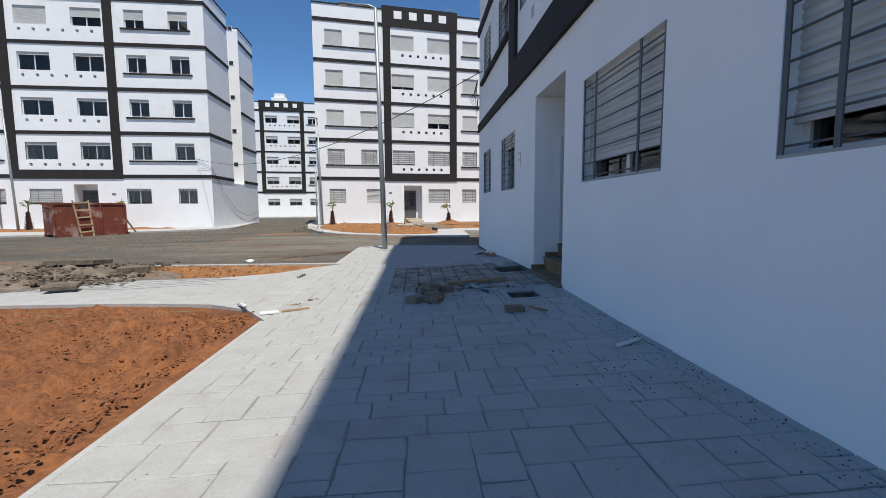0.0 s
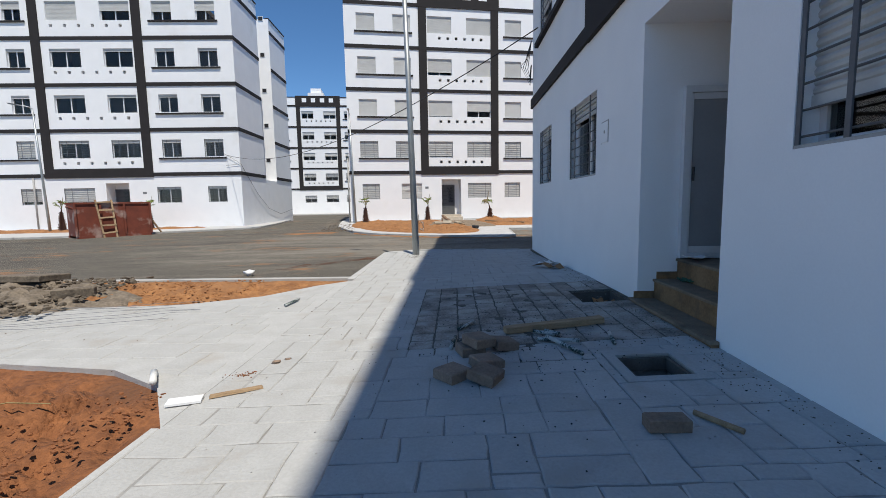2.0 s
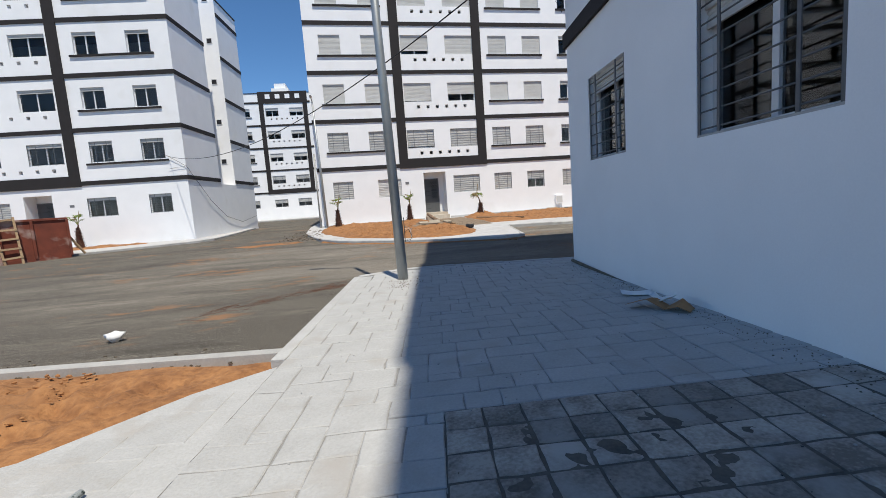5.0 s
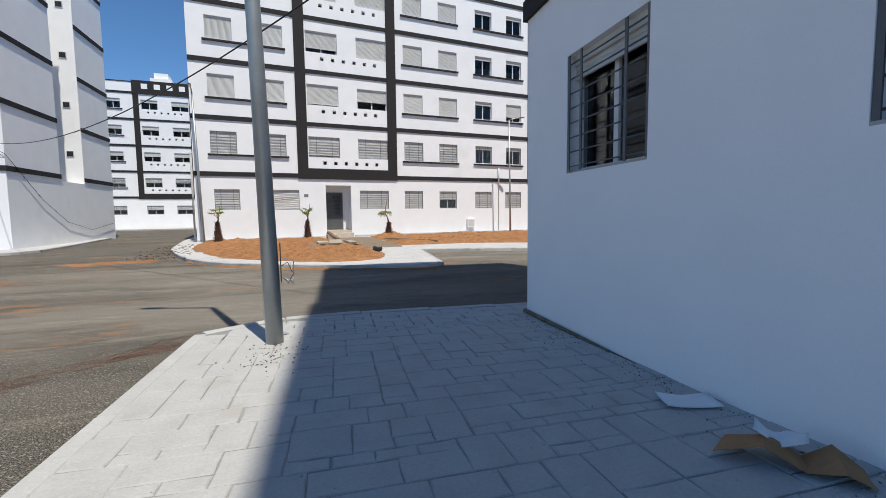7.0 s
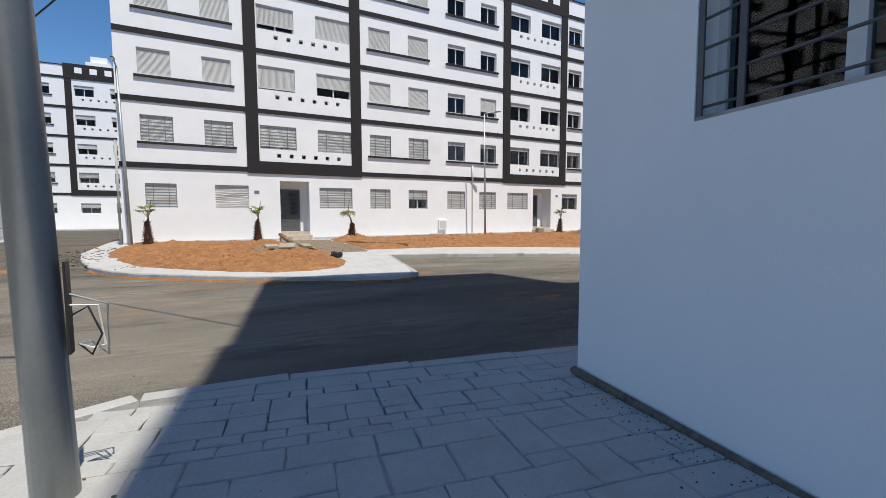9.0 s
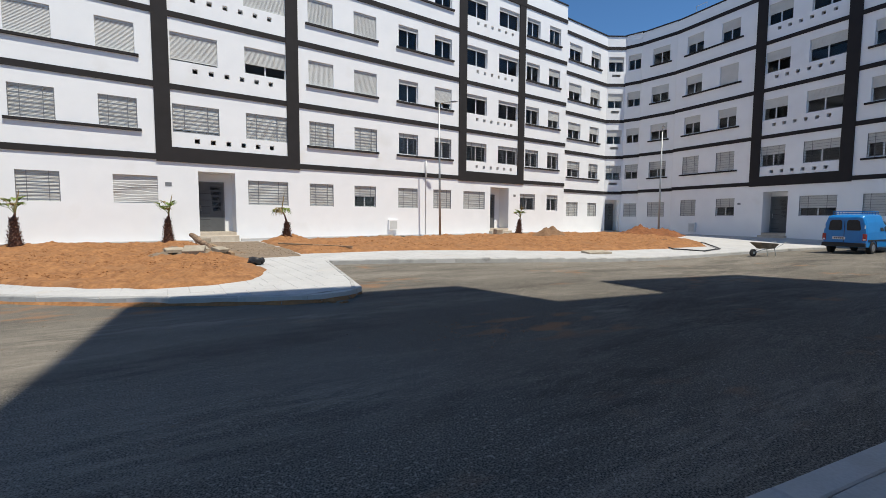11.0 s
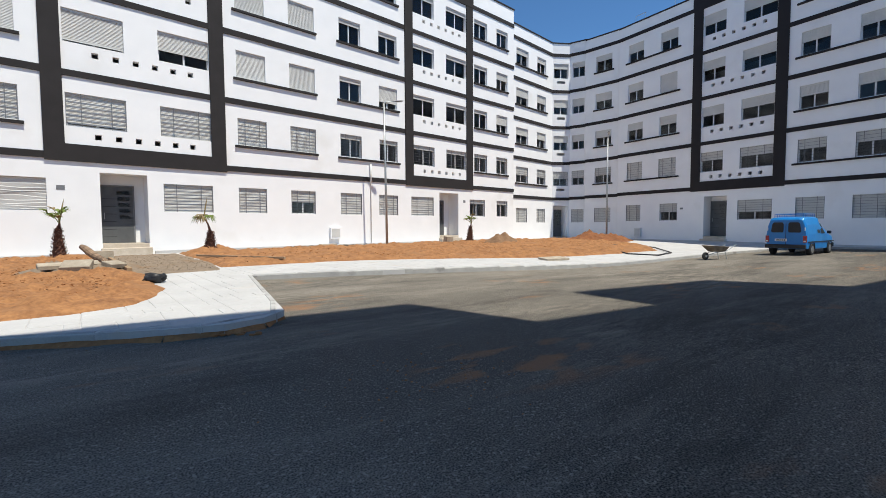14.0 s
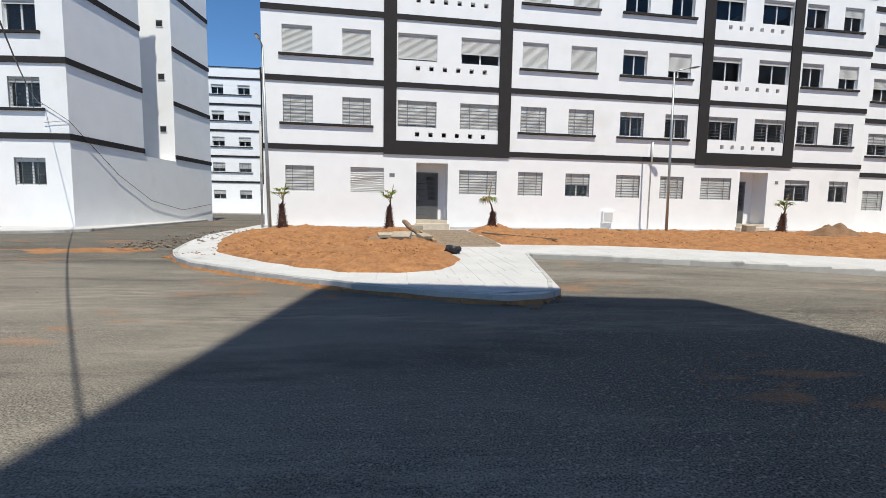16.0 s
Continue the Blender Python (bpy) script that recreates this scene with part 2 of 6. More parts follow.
PLASTIC_WHITE = mat("white_plastic", (0.72, 0.72, 0.70), (0.62, 0.62, 0.60), 0.5, 8, 50, 0.1)
CHROME = mat("dull_metal", (0.5, 0.5, 0.5), (0.42, 0.42, 0.42), 0.35, 8, 50, 0.05, metal=0.9)


def glass_mat(name, tint, rough=0.02):
    m = bpy.data.materials.new(name)
    m.use_nodes = True
    p = m.node_tree.nodes["Principled BSDF"]
    p.inputs["Base Color"].default_value = (*tint, 1)
    p.inputs["Roughness"].default_value = rough
    p.inputs["Transmission Weight"].default_value = 1.0
    p.inputs["IOR"].default_value = 1.33
    return m


GLASS = glass_mat("window_glass", (0.50, 0.53, 0.54))


# ---- mesh helpers ----
class Mesh:
    """Collects vertices and faces of one part."""

    def __init__(self):
        self.v, self.f = [], []

    def quad(self, a, b, c, d):
        i = len(self.v)
        self.v += [tuple(a), tuple(b), tuple(c), tuple(d)]
        self.f.append((i, i + 1, i + 2, i + 3))
        return self

    def poly(self, pts):
        i = len(self.v)
        self.v += [tuple(p) for p in pts]
        self.f.append(tuple(range(i, i + len(pts))))
        return self

    def box(self, x0, x1, y0, y1, z0, z1, m=None, taper=0.0, bev=0.0):
        i = len(self.v)
        if bev:
            ring = lambda a, z: [(x0 + a, y0 + a, z), (x1 - a, y0 + a, z), (x1 - a, y1 - a, z), (x0 + a, y1 - a, z)]
            pts = ring(0, z0) + ring(0, z1 - bev) + ring(bev, z1)
            fs = [(0, 3, 2, 1)] + [(k, (k + 1) % 4, 4 + (k + 1) % 4, 4 + k) for k in range(4)]
            fs += [(4 + k, 4 + (k + 1) % 4, 8 + (k + 1) % 4, 8 + k) for k in range(4)] + [(8, 9, 10, 11)]
        else:
            t = taper
            pts = [(x0, y0, z0), (x1, y0, z0), (x1, y1, z0), (x0, y1, z0), (x0 + t, y0 + t, z1), (x1 - t, y0 + t, z1), (x1 - t, y1 - t, z1), (x0 + t, y1 - t, z1)]
            fs = [(0, 3, 2, 1), (4, 5, 6, 7), (0, 1, 5, 4), (1, 2, 6, 5), (2, 3, 7, 6), (3, 0, 4, 7)]
        if m is not None:
            pts = [tuple(m @ Vector(p)) for p in pts]
        self.v += pts
        self.f += [tuple(i + j for j in f) for f in fs]
        return self

    def tube(self, pts, radii, sides=8, caps=True, squash=1.0):
        """A tube along a line of points, with a radius at each."""
        pts = [Vector(p) for p in pts]
        if not isinstance(radii, (list, tuple)):
            radii = [radii] * len(pts)
        base = len(self.v)
        for n, p in enumerate(pts):
            d = (pts[min(n + 1, len(pts) - 1)] - pts[max(n - 1, 0)]).normalized()
            up = Vector((0, 0, 1)) if abs(d.z) < 0.95 else Vector((0, 1, 0))
            a = d.cross(up).normalized()
            b = a.cross(d)
            for k in range(sides):
                w = 2 * math.pi * k / sides
                self.v.append(tuple(p + (a * math.cos(w) + b * math.sin(w) * squash) * radii[n]))
        for n in range(len(pts) - 1):
            for k in range(sides):
                i, j = base + n * sides + k, base + n * sides + (k + 1) % sides
                self.f.append((i, i + sides, j + sides, j))
        if caps:
            self.f.append(tuple(base + k for k in range(sides)))
            self.f.append(tuple(base + (len(pts) - 1) * sides + k for k in reversed(range(sides))))
        return self

    def lump(self, c, r, seed=0, squash=0.6, rough=0.25, rings=5, sides=8):
        """An uneven stone."""
        base, rnd = len(self.v), random.Random(seed)
        off = Vector((rnd.random() * 50, rnd.random() * 50, rnd.random() * 50))
        rx, ry = r * rnd.uniform(0.8, 1.3), r * rnd.uniform(0.7, 1.1)
        for a in range(rings + 1):
            th = math.pi * a / rings
            for k in range(sides):
                ph = 2 * math.pi * k / sides
                d = Vector((math.sin(th) * math.cos(ph), math.sin(th) * math.sin(ph), math.cos(th)))
                q = 1 + rough * noise.noise(d * 1.7 + off) * 1.6
                self.v.append((c[0] + d.x * rx * q, c[1] + d.y * ry * q, c[2] + d.z * r * squash * q))
        for a in range(rings):
            for k in range(sides):
                i, j = base + a * sides + k, base + a * sides + (k + 1) % sides
                self.f.append((i, i + sides, j + sides, j))
        return self

    def data(self, name, material, smooth=False, fix=False):
        me = bpy.data.meshes.new(name)
        me.from_pydata(self.v, [], self.f)
        if fix:
            bm = bmesh.new()
            bm.from_mesh(me)
            bmesh.ops.remove_doubles(bm, verts=bm.verts, dist=1e-5)
            bmesh.ops.recalc_face_normals(bm, faces=bm.faces)
            bm.to_mesh(me)
            bm.free()
        me.materials.append(material)
        if smooth:
            me.polygons.foreach_set("use_smooth", [True] * len(me.polygons))
        me.update()
        return me


def part(name, mb, material, parent=None, label="", m=None, smooth=False, fix=False):
    """Links a mesh, or mesh data made before, as one object under its thing."""
    ob = new(name, mb if isinstance(mb, bpy.types.Mesh) else mb.data(name, material, smooth, fix))
    if parent:
        ob.parent = parent
    if m is not None:
        ob.matrix_basis = m
    if label:
        ob["label"] = label
    return ob


def thing(name, label, category, m=None, group="", kind=""):
    ob = new(name)
    ob.empty_display_size = 0.2
    if m is not None:
        ob.matrix_basis = m
    return tagged(ob, label, category, group, kind)


def axes(origin, direction):
    """A frame whose x runs along a facade from its left to its right, y goes into the house, z up."""
    d = Vector((direction[0], direction[1], 0)).normalized()
    m = Matrix(((d.x, -d.y, 0, origin[0]), (d.y, d.x, 0, origin[1]), (0, 0, 1, origin[2]), (0, 0, 0, 1)))
    return m


# ---- facades ----
def wall_mesh(length, z0, z1, openings, thick=0.25):
    """A wall with real openings: front and back skins, reveals, ends and top."""
    xs = sorted({0.0, length, *[round(o[0], 3) for o in openings], *[round(o[1], 3) for o in openings]})
    zs = sorted({z0, z1, *[round(o[2], 3) for o in openings], *[round(o[3], 3) for o in openings]})
    mb = Mesh()
    for i in range(len(xs) - 1):
        cx = (xs[i] + xs[i + 1]) / 2
        holes = [o for o in openings if o[0] < cx < o[1]]
        run = None
        for j in range(len(zs) - 1):
            cz = (zs[j] + zs[j + 1]) / 2
            solid = not any(o[2] < cz < o[3] for o in holes)
            if solid and run is None:
                run = zs[j]
            if run is not None and (not solid or j == len(zs) - 2):
                top = zs[j + 1] if solid else zs[j]
                mb.quad((xs[i], 0, run), (xs[i + 1], 0, run), (xs[i + 1], 0, top), (xs[i], 0, top))
                mb.quad((xs[i + 1], thick, run), (xs[i], thick, run), (xs[i], thick, top), (xs[i + 1], thick, top))
                run = None
    for x0, x1, a, b in [o[:4] for o in openings]:
        mb.quad((x0, 0, a), (x0, 0, b), (x0, thick, b), (x0, thick, a))
        mb.quad((x1, 0, b), (x1, 0, a), (x1, thick, a), (x1, thick, b))
        mb.quad((x0, 0, a), (x0, thick, a), (x1, thick, a), (x1, 0, a))
        mb.quad((x0, 0, b), (x1, 0, b), (x1, thick, b), (x0, thick, b))
    mb.quad((0, 0, z0), (0, 0, z1), (0, thick, z1), (0, thick, z0))
    mb.quad((length, 0, z1), (length, 0, z0), (length, thick, z0), (length, thick, z1))
    mb.quad((0, 0, z1), (length, 0, z1), (length, thick, z1), (0, thick, z1))
    return mb


CACHE = {}


def cached(key, make):
    if key not in CACHE:
        CACHE[key] = make()
    return CACHE[key]


def frame_data(w, h):
    mb = Mesh()
    b = 0.055
    mb.box(0, b, 0, 0.06, 0, h).box(w - b, w, 0, 0.06, 0, h).box(b, w - b, 0, 0.06, 0, b).box(b, w - b, 0, 0.06, h - b, h)
    mb.box(w / 2 - 0.035, w / 2 + 0.035, 0.004, 0.056, b, h - b)
    return mb.data("window_frame", ALU)


def shutter_data(w, drop, pitch=0.05):
    """A rolled blind: its box edge, slats with a rounded swell, and the end bar."""
    mb = Mesh()
    line = [(0.05, 0.0), (-0.02, 0.0), (-0.02, -0.10), (0.012, -0.10)]
    z = -0.10
    while z - pitch > -drop + 0.02:
        line += [(0.0, z - pitch * 0.4), (0.001, z - pitch * 0.75), (0.014, z - pitch)]
        z -= pitch
    end = min(-drop, z - 0.012)
    line += [(-0.006, z - 0.001), (-0.006, end), (0.02, end), (0.02, -0.05)]
    mb.v = [(x, y, q) for y, q in line for x in (0.0, w)]
    mb.f = [(2 * k, 2 * k + 1, 2 * k + 3, 2 * k + 2) for k in range(len(line) - 1)]
    return mb.data("shutter", SHUTTER)


def grille_data(w, h, rows, bar=0.0065):
    mb = Mesh()
    mb.box(0.0, 0.022, -0.012, 0.012, 0, h).box(w - 0.022, w, -0.012, 0.012, 0, h)
    for k in range(rows):
        z = 0.05 + (h - 0.1) * k / (rows - 1)
        mb.box(0.022, w - 0.022, -bar, bar, z - bar, z + bar)
    for x in ((0.25, 0.75) if w > 1.0 else (0.5,)):
        mb.box(w * x - 0.010, w * x + 0.010, -0.02, -0.009, 0, h)
    return mb.data("grille", GRILLE)


def bent_shutter_data(w, drop, pitch=0.11):
    """A rolled blind whose slats have come loose and hang in bows."""
    mb, cols, rows = Mesh(), 13, int(drop / pitch)
    for k in range(rows + 1):
        for y, dz in ((0.010, 0.0), (-0.012, -0.015)):
            for i in range(cols):
                u = i / (cols - 1)
                sag = 0.045 * math.sin(math.pi * u) ** 2 * math.sin(k * 1.3 + 0.6) + 0.02 * math.sin(5 * u + k * 2.1)
                mb.v.append((u * w, y + 0.012 * math.sin(3 * u + k), max(-drop, -pitch * k + dz + sag * min(1.0, k / 2))))
    for r in range(2 * rows + 1):
        mb.f += [(r * cols + i, (r + 1) * cols + i, (r + 1) * cols + i + 1, r * cols + i + 1) for i in range(cols - 1)]
    return mb.data("shutter", SHUTTER)


def window(house, x0, x1, z0, z1, drop=1.0, grille=False, rows=9, y=0.0):
    """One window in its opening: aluminium frame, two panes, rolling shutter let down by a share, iron grille."""
    w, h = round(x1 - x0, 2), round(z1 - z0, 2)
    fr = part("window", cached(("f", w, h), lambda: frame_data(w, h)), None, house, m=Matrix.Translation((x0, y + 0.13, z0)))
    pw = w / 2 - 0.09
    pane = cached(("p", w, h), lambda: Mesh().box(0, pw, 0, 0.006, 0, h - 0.11).data("pane", GLASS))
    for k in (0, 1):
        part("pane", pane, None, fr, m=Matrix.Translation((0.055 + k * (w / 2 - 0.02), 0.02 + 0.012 * k, 0.055)))
    d = round(max(0.14, min(1.0, drop) * h), 2)
    if drop > 1.0:
        part("shutter", bent_shutter_data(w, h), None, fr, "pale shutter with bowed slats", m=Matrix.Translation((0, -0.045, h)))
    else:
        part("shutter", cached(("s", w, d), lambda: shutter_data(w, d)), None, fr, m=Matrix.Translation((0, -0.06, h)))
    if grille and drop <= 1.0:
        part("grille", cached(("g", w, h, rows), lambda: grille_data(w, h, rows)), None, fr, m=Matrix.Translation((0, -0.105, 0)))
    return fr


def ledge(house, x0, x1, z, y=0.0):
    part("window_ledge", Mesh().box(x0, x1, y - 0.09, y - 0.002, z - 0.10, z), DARK, house)


def belt(house, x0, x1, z, h=0.24, y=0.0):
    part("belt", Mesh().box(x0, x1, y - 0.05, y - 0.002, z, z + h), DARK, house)


def porch(house, x0, x1, z0, z1, depth=0.95, step=0.16, steps=2, door="grey"):
    """A recessed entrance with its stone steps and its door."""
    t = 0.25
    mb = Mesh()
    mb.quad((x0, t, z0), (x0, t, z1), (x0, depth, z1), (x0, depth, z0))
    mb.quad((x1, t, z1), (x1, t, z0), (x1, depth, z0), (x1, depth, z1))
    mb.quad((x0, t, z1), (x1, t, z1), (x1, depth, z1), (x0, depth, z1))
    mb.quad((x0, depth, z1), (x1, depth, z1), (x1, depth, z0), (x0, depth, z0))
    part("porch_wall", mb, WHITE, house)
    for k in range(steps):
        part("step", Mesh().box(x0 - 0.05 + 0.06 * k, x1 + 0.05 - 0.06 * k, -0.32 + 0.3 * k, depth if k == steps - 1 else 0.3 * k + 0.02, z0 - 0.85, z0 - step * (steps - 1 - k), bev=0.015), PALE_STONE, house)
    if door:
        w, h = min(1.05, x1 - x0 - 0.3), min(2.25, z1 - z0 - 0.3)
        dx = x0 + 0.06
        d = part("door", Mesh().box(dx, dx + w, depth - 0.07, depth - 0.01, z0 + 0.01, z0 + h, bev=0.005), DOOR_GREY, house, "grey painted metal entrance door")
        fr = Mesh().box(dx - 0.05, dx, depth - 0.09, depth - 0.005, z0, z0 + h + 0.05).box(dx + w, dx + w + 0.05, depth - 0.09, depth - 0.005, z0, z0 + h + 0.05).box(dx, dx + w, depth - 0.09, depth - 0.005, z0 + h + 0.004, z0 + h + 0.05)
        part("door_frame", fr, GRILLE, d)
        for k in range(5):
            part("door_light", Mesh().box(dx + w * 0.48 + 0.05 * k * 0.5, dx + w * 0.9, depth - 0.078, depth - 0.068, z0 + h - 0.32 - 0.24 * k, z0 + h - 0.16 - 0.24 * k), GLASS, d)
        for k in range(6):
            part("groove", Mesh().box(dx + 0.05, dx + w * 0.46, depth - 0.073, depth - 0.069, z0 + 0.25 + 0.3 * k, z0 + 0.265 + 0.3 * k), BLACK, d)
        part("door_handle", Mesh().tube([(dx + 0.1, depth - 0.13, z0 + 0.95), (dx + 0.1, depth - 0.13, z0 + 1.2)], 0.014), CHROME, d)


def dark_frame(house, x0, x1, z0, z1, bar=0.58, sill=0.62, y=0.0, head=True, levels=()):
    """The brown band that frames the middle bays, with the pierced head above the roof."""
    a = y - 0.07
    part("frame_post", Mesh().box(x0, x0 + bar, a, y - 0.002, z0, z1), DARK, house)
    part("frame_post", Mesh().box(x1 - bar, x1, a, y - 0.002, z0, z1), DARK, house)
    part("frame_sill", Mesh().box(x0 + bar, x1 - bar, a, y - 0.002, z0, z0 + sill), DARK, house)
    for z in levels:
        part("belt", Mesh().box(x0 + bar, x1 - bar, y - 0.05, y - 0.002, z, z + 0.22), DARK, house)
    if head:
        part("frame_head", Mesh().box(x0 - 0.05, x1 + 0.05, a - 0.01, y + 0.3, z1, z1 + 1.55), DARK, house)
        n, w = 4, 0.62
        for k in range(n):
            cx = x0 + bar + (x1 - x0 - 2 * bar) * (k + 0.5) / n
            part("frame_square", Mesh().box(cx - w / 2, cx + w / 2, a - 0.016, a - 0.011, z1 + 0.62, z1 + 1.2), WHITE, house)


def shell(house, length, depth, z0, z1, roof=1.1):
    """Ends, back and roof that close a house behind its front wall."""
    part("side_wall", Mesh().box(0, 0.25, 0.252, depth, z0, z1), WHITE, house)
    part("side_wall", Mesh().box(length - 0.25, length, 0.252, depth, z0, z1), WHITE, house)
    part("back_wall", Mesh().box(0.252, length - 0.252, depth - 0.25, depth, z0, z1), WHITE, house)
    part("roof", Mesh().box(0.252, length - 0.252, 0.252, depth - 0.252, z1 - roof - 0.3, z1 - roof), FAR_EARTH, house)
    part("parapet_cap", Mesh().box(-0.04, length + 0.04, -0.05, 0.3, z1 + 0.002, z1 + 0.09), DARK, house)


def roof_rail(house, x, y, z):
    """A thin access hoop on the roof's edge."""
    part("roof_hoop", Mesh().tube([(x, y, z), (x, y, z + 0.75), (x + 0.8, y, z + 0.75), (x + 0.8, y, z)], 0.02, 6), STEEL, house)


def vent_holes(x0, x1, z, n=6, s=0.20):
    xs = [x0 + (x1 - x0) * k / (n - 1) for k in range(n)]
    return [(x - s / 2, x + s / 2, z, z + s) for x in xs]


def block(name, label, m, length, depth, top, ground, upper, frames, doors, belts, ledges, floors, zb, state, storey, z_base=-0.7, holes=(), win=(1.2, 4.65, 5.84), gz=(1.6, 2.74), base_rows=9, head=True, belt_spans=(), group="apartment houses", grille_floor=1):
    """One apartment house. ground: windows' x spans at street level; upper: (x0, x1) of each upper bay; state(floor, n): share of shutter let down."""
    house = thing(name, label, "apartment building", m, group)
    ops = [(a, b, gz[0], gz[1]) for a, b in ground]
    for f in range(floors):
        ops += [(a, b, win[1] + storey * f, win[2] + storey * f) for a, b in upper]
        for a, b in holes:
            ops += vent_holes(a, b, win[1] - 0.42 + storey * f)
    ops += [(a, b, za, zt) for a, b, za, zt in doors]
    part("wall", wall_mesh(length, z_base, top, ops), WHITE, house)
    shell(house, length, depth, z_base, top)
    for n, (a, b) in enumerate(ground):
        window(house, a, b, gz[0], gz[1], state(0, n), True, base_rows)
    for f in range(floors):
        for n, (a, b) in enumerate(upper):
            window(house, a, b, win[1] + storey * f, win[2] + storey * f, state(f + 1, n), f < grille_floor, 8)
        for a, b in ledges:
            ledge(house, a, b, win[1] - 0.02 + storey * f)
    for k in range(floors + 1):
        for a, b in belt_spans:
            belt(house, a, b, zb + storey * k)
    for a, b in frames:
        dark_frame(house, a, b, zb - 0.06, zb + storey * floors, head=head, levels=[zb + storey * k for k in range(1, floors)])
    for a, b, za, zt in doors:
        porch(house, a, b, za, zt)
    return house


# ---- ground ----
def heightfield(name, x0, x1, y0, y1, step, inside, z, material, label, category, amp=0.05, scale=1.2, drop=0.6, m=None, kind="structure", bumps=(), fine=1.0, follow=False):
    """Loose earth inside an outline (a signed distance in metres), sinking away outside it."""
    nx, ny = int((x1 - x0) / step) + 1, int((y1 - y0) / step) + 1
    vs, fs, at = [], [], {}
    for j in range(ny):
        for i in range(nx):
            x, y = x0 + i * step, y0 + j * step
            d = inside(x, y) + 0.12 * noise.noise(Vector((x * 1.3, y * 1.3, 3.0)))
            if d < -0.45:
                continue
            h = amp * (noise.fractal(Vector((x * scale, y * scale, 0.0)), 0.9, 2.1, 5) * 0.8 + 0.5 * abs(noise.noise(Vector((x * scale * 4, y * scale * 4, 7.0))))) + 0.022 * fine * noise.turbulence(Vector((x * 5.5, y * 5.5, 2.0)), 3, False)
            zz = z + h * min(1.0, max(0.0, d / 0.4)) if d > 0 else z + drop * d
            for bx, by, br, bh in bumps:
                q = math.hypot(x - bx, y - by) / br
                if q < 1:
                    zz += bh * (1 - q) ** 1.1 * (1 + 0.4 * noise.noise(Vector((x * 3, y * 3, 1.0))))
            if follow:
                zz += rise(x, y)
            elif m is None:
                zz += fall(x, y)
            at[i, j] = len(vs)
            vs.append((x, y, zz))
    for i, j in at:
        c = [(i, j), (i + 1, j), (i + 1, j + 1), (i, j + 1)]
        if all(q in at for q in c):
            fs.append(tuple(at[q] for q in c))
    mb = Mesh()
    mb.v, mb.f = vs, fs
    return tagged(part(name, mb, material, m=m, smooth=True), label, category, kind=kind)


def poly_distance(pts):
    """The signed distance to an outline, positive inside."""
    def f(x, y):
        best, odd = 1e9, False
        for k in range(len(pts)):
            (ax, ay), (bx, by) = pts[k - 1], pts[k]
            ex, ey = bx - ax, by - ay
            t = max(0.0, min(1.0, ((x - ax) * ex + (y - ay) * ey) / (ex * ex + ey * ey + 1e-9)))
            best = min(best, math.hypot(x - ax - t * ex, y - ay - t * ey))
            if (ay > y) != (by > y) and x < ax + (y - ay) / (by - ay) * ex:
                odd = not odd
        return best if odd else -best
    return f


def prism(pts, z0, z1):
    mb = Mesh()
    n = len(pts)
    mb.poly([(x, y, z1) for x, y in pts])
    for k in range(n):
        a, b = pts[k], pts[(k + 1) % n]
        mb.quad((*a, z0), (*b, z0), (*b, z1), (*a, z1))
    return mb


def kerb_line(owner, pts, top, z0, w=0.14, piece=0.9, side=1, bev=0.025, material=None, lift=None):
    """Kerb stones laid end to end along a line, each a piece of its own."""
    d = [0.0]
    for a, b in zip(pts, pts[1:]):
        d.append(d[-1] + math.hypot(b[0] - a[0], b[1] - a[1]))
    at = lambda s: tuple(float(np.interp(s, d, [p[k] for p in pts])) for k in (0, 1))
    n = max(1, round(d[-1] / piece))
    for k in range(n):
        (ax, ay), (bx, by) = at(d[-1] * k / n), at(d[-1] * (k + 1) / n)
        ln = math.hypot(bx - ax, by - ay)
        data = cached(("kerb", round(ln, 2), w, round(top - z0, 3), bev), lambda: Mesh().box(0.004, ln - 0.004, 0, w, 0, top - z0, bev=bev).data("kerb_stone", material or KERB))
        m = Matrix.Translation((ax, ay, z0 + random.uniform(-0.2, 0.2) * bev + (lift(ax, ay) if lift else 0.0))) @ Matrix.Rotation(math.atan2(by - ay, bx - ax), 4, "Z")
        m = m @ Matrix.Translation((0, -w if side < 0 else -0.008, 0))
        part("kerb_stone", data, None, owner, m=owner.matrix_basis.inverted() @ m if owner.matrix_basis != Matrix() else m)


ROAD_Z = -0.2


def fall(x, y):
    """How far the yard's roadway sinks towards the east; it rises again to the houses."""
    q = max(0.0, min(1.0, (x - 9.5) / 12.0))
    across = float(np.interp(y, (16.5, 23.0, 25.0, 31.0), (0.3, 1.0, 1.0, 0.0)))
    return -0.30 * q * q * (3 - 2 * q) * across * float(np.interp(x, (33.5, 37.5), (1.0, 0.0)))


def sunk_prism(pts, z0, z1):
    """A paved field cut across every metre, so that it follows the falling yard."""
    me = prism(pts, z0, z1).data("field", PATHWAY)
    bm = bmesh.new()
    bm.from_mesh(me)
    for x in [*range(10, 23), 33.5, 35.5, 37.5]:
        bmesh.ops.bisect_plane(bm, geom=bm.verts[:] + bm.edges[:] + bm.faces[:], plane_co=(x, 0, 0), plane_no=(1, 0, 0))
    for y in (16.5, 19.0, 21.0, 23.0, 25.0, 27.0, 29.0, 31.0):
        bmesh.ops.bisect_plane(bm, geom=bm.verts[:] + bm.edges[:] + bm.faces[:], plane_co=(0, y, 0), plane_no=(0, 1, 0))
    for v in bm.verts:
        v.co.z += fall(v.co.x, v.co.y)
    bm.to_mesh(me)
    bm.free()
    me.name = "walkway"
    return me


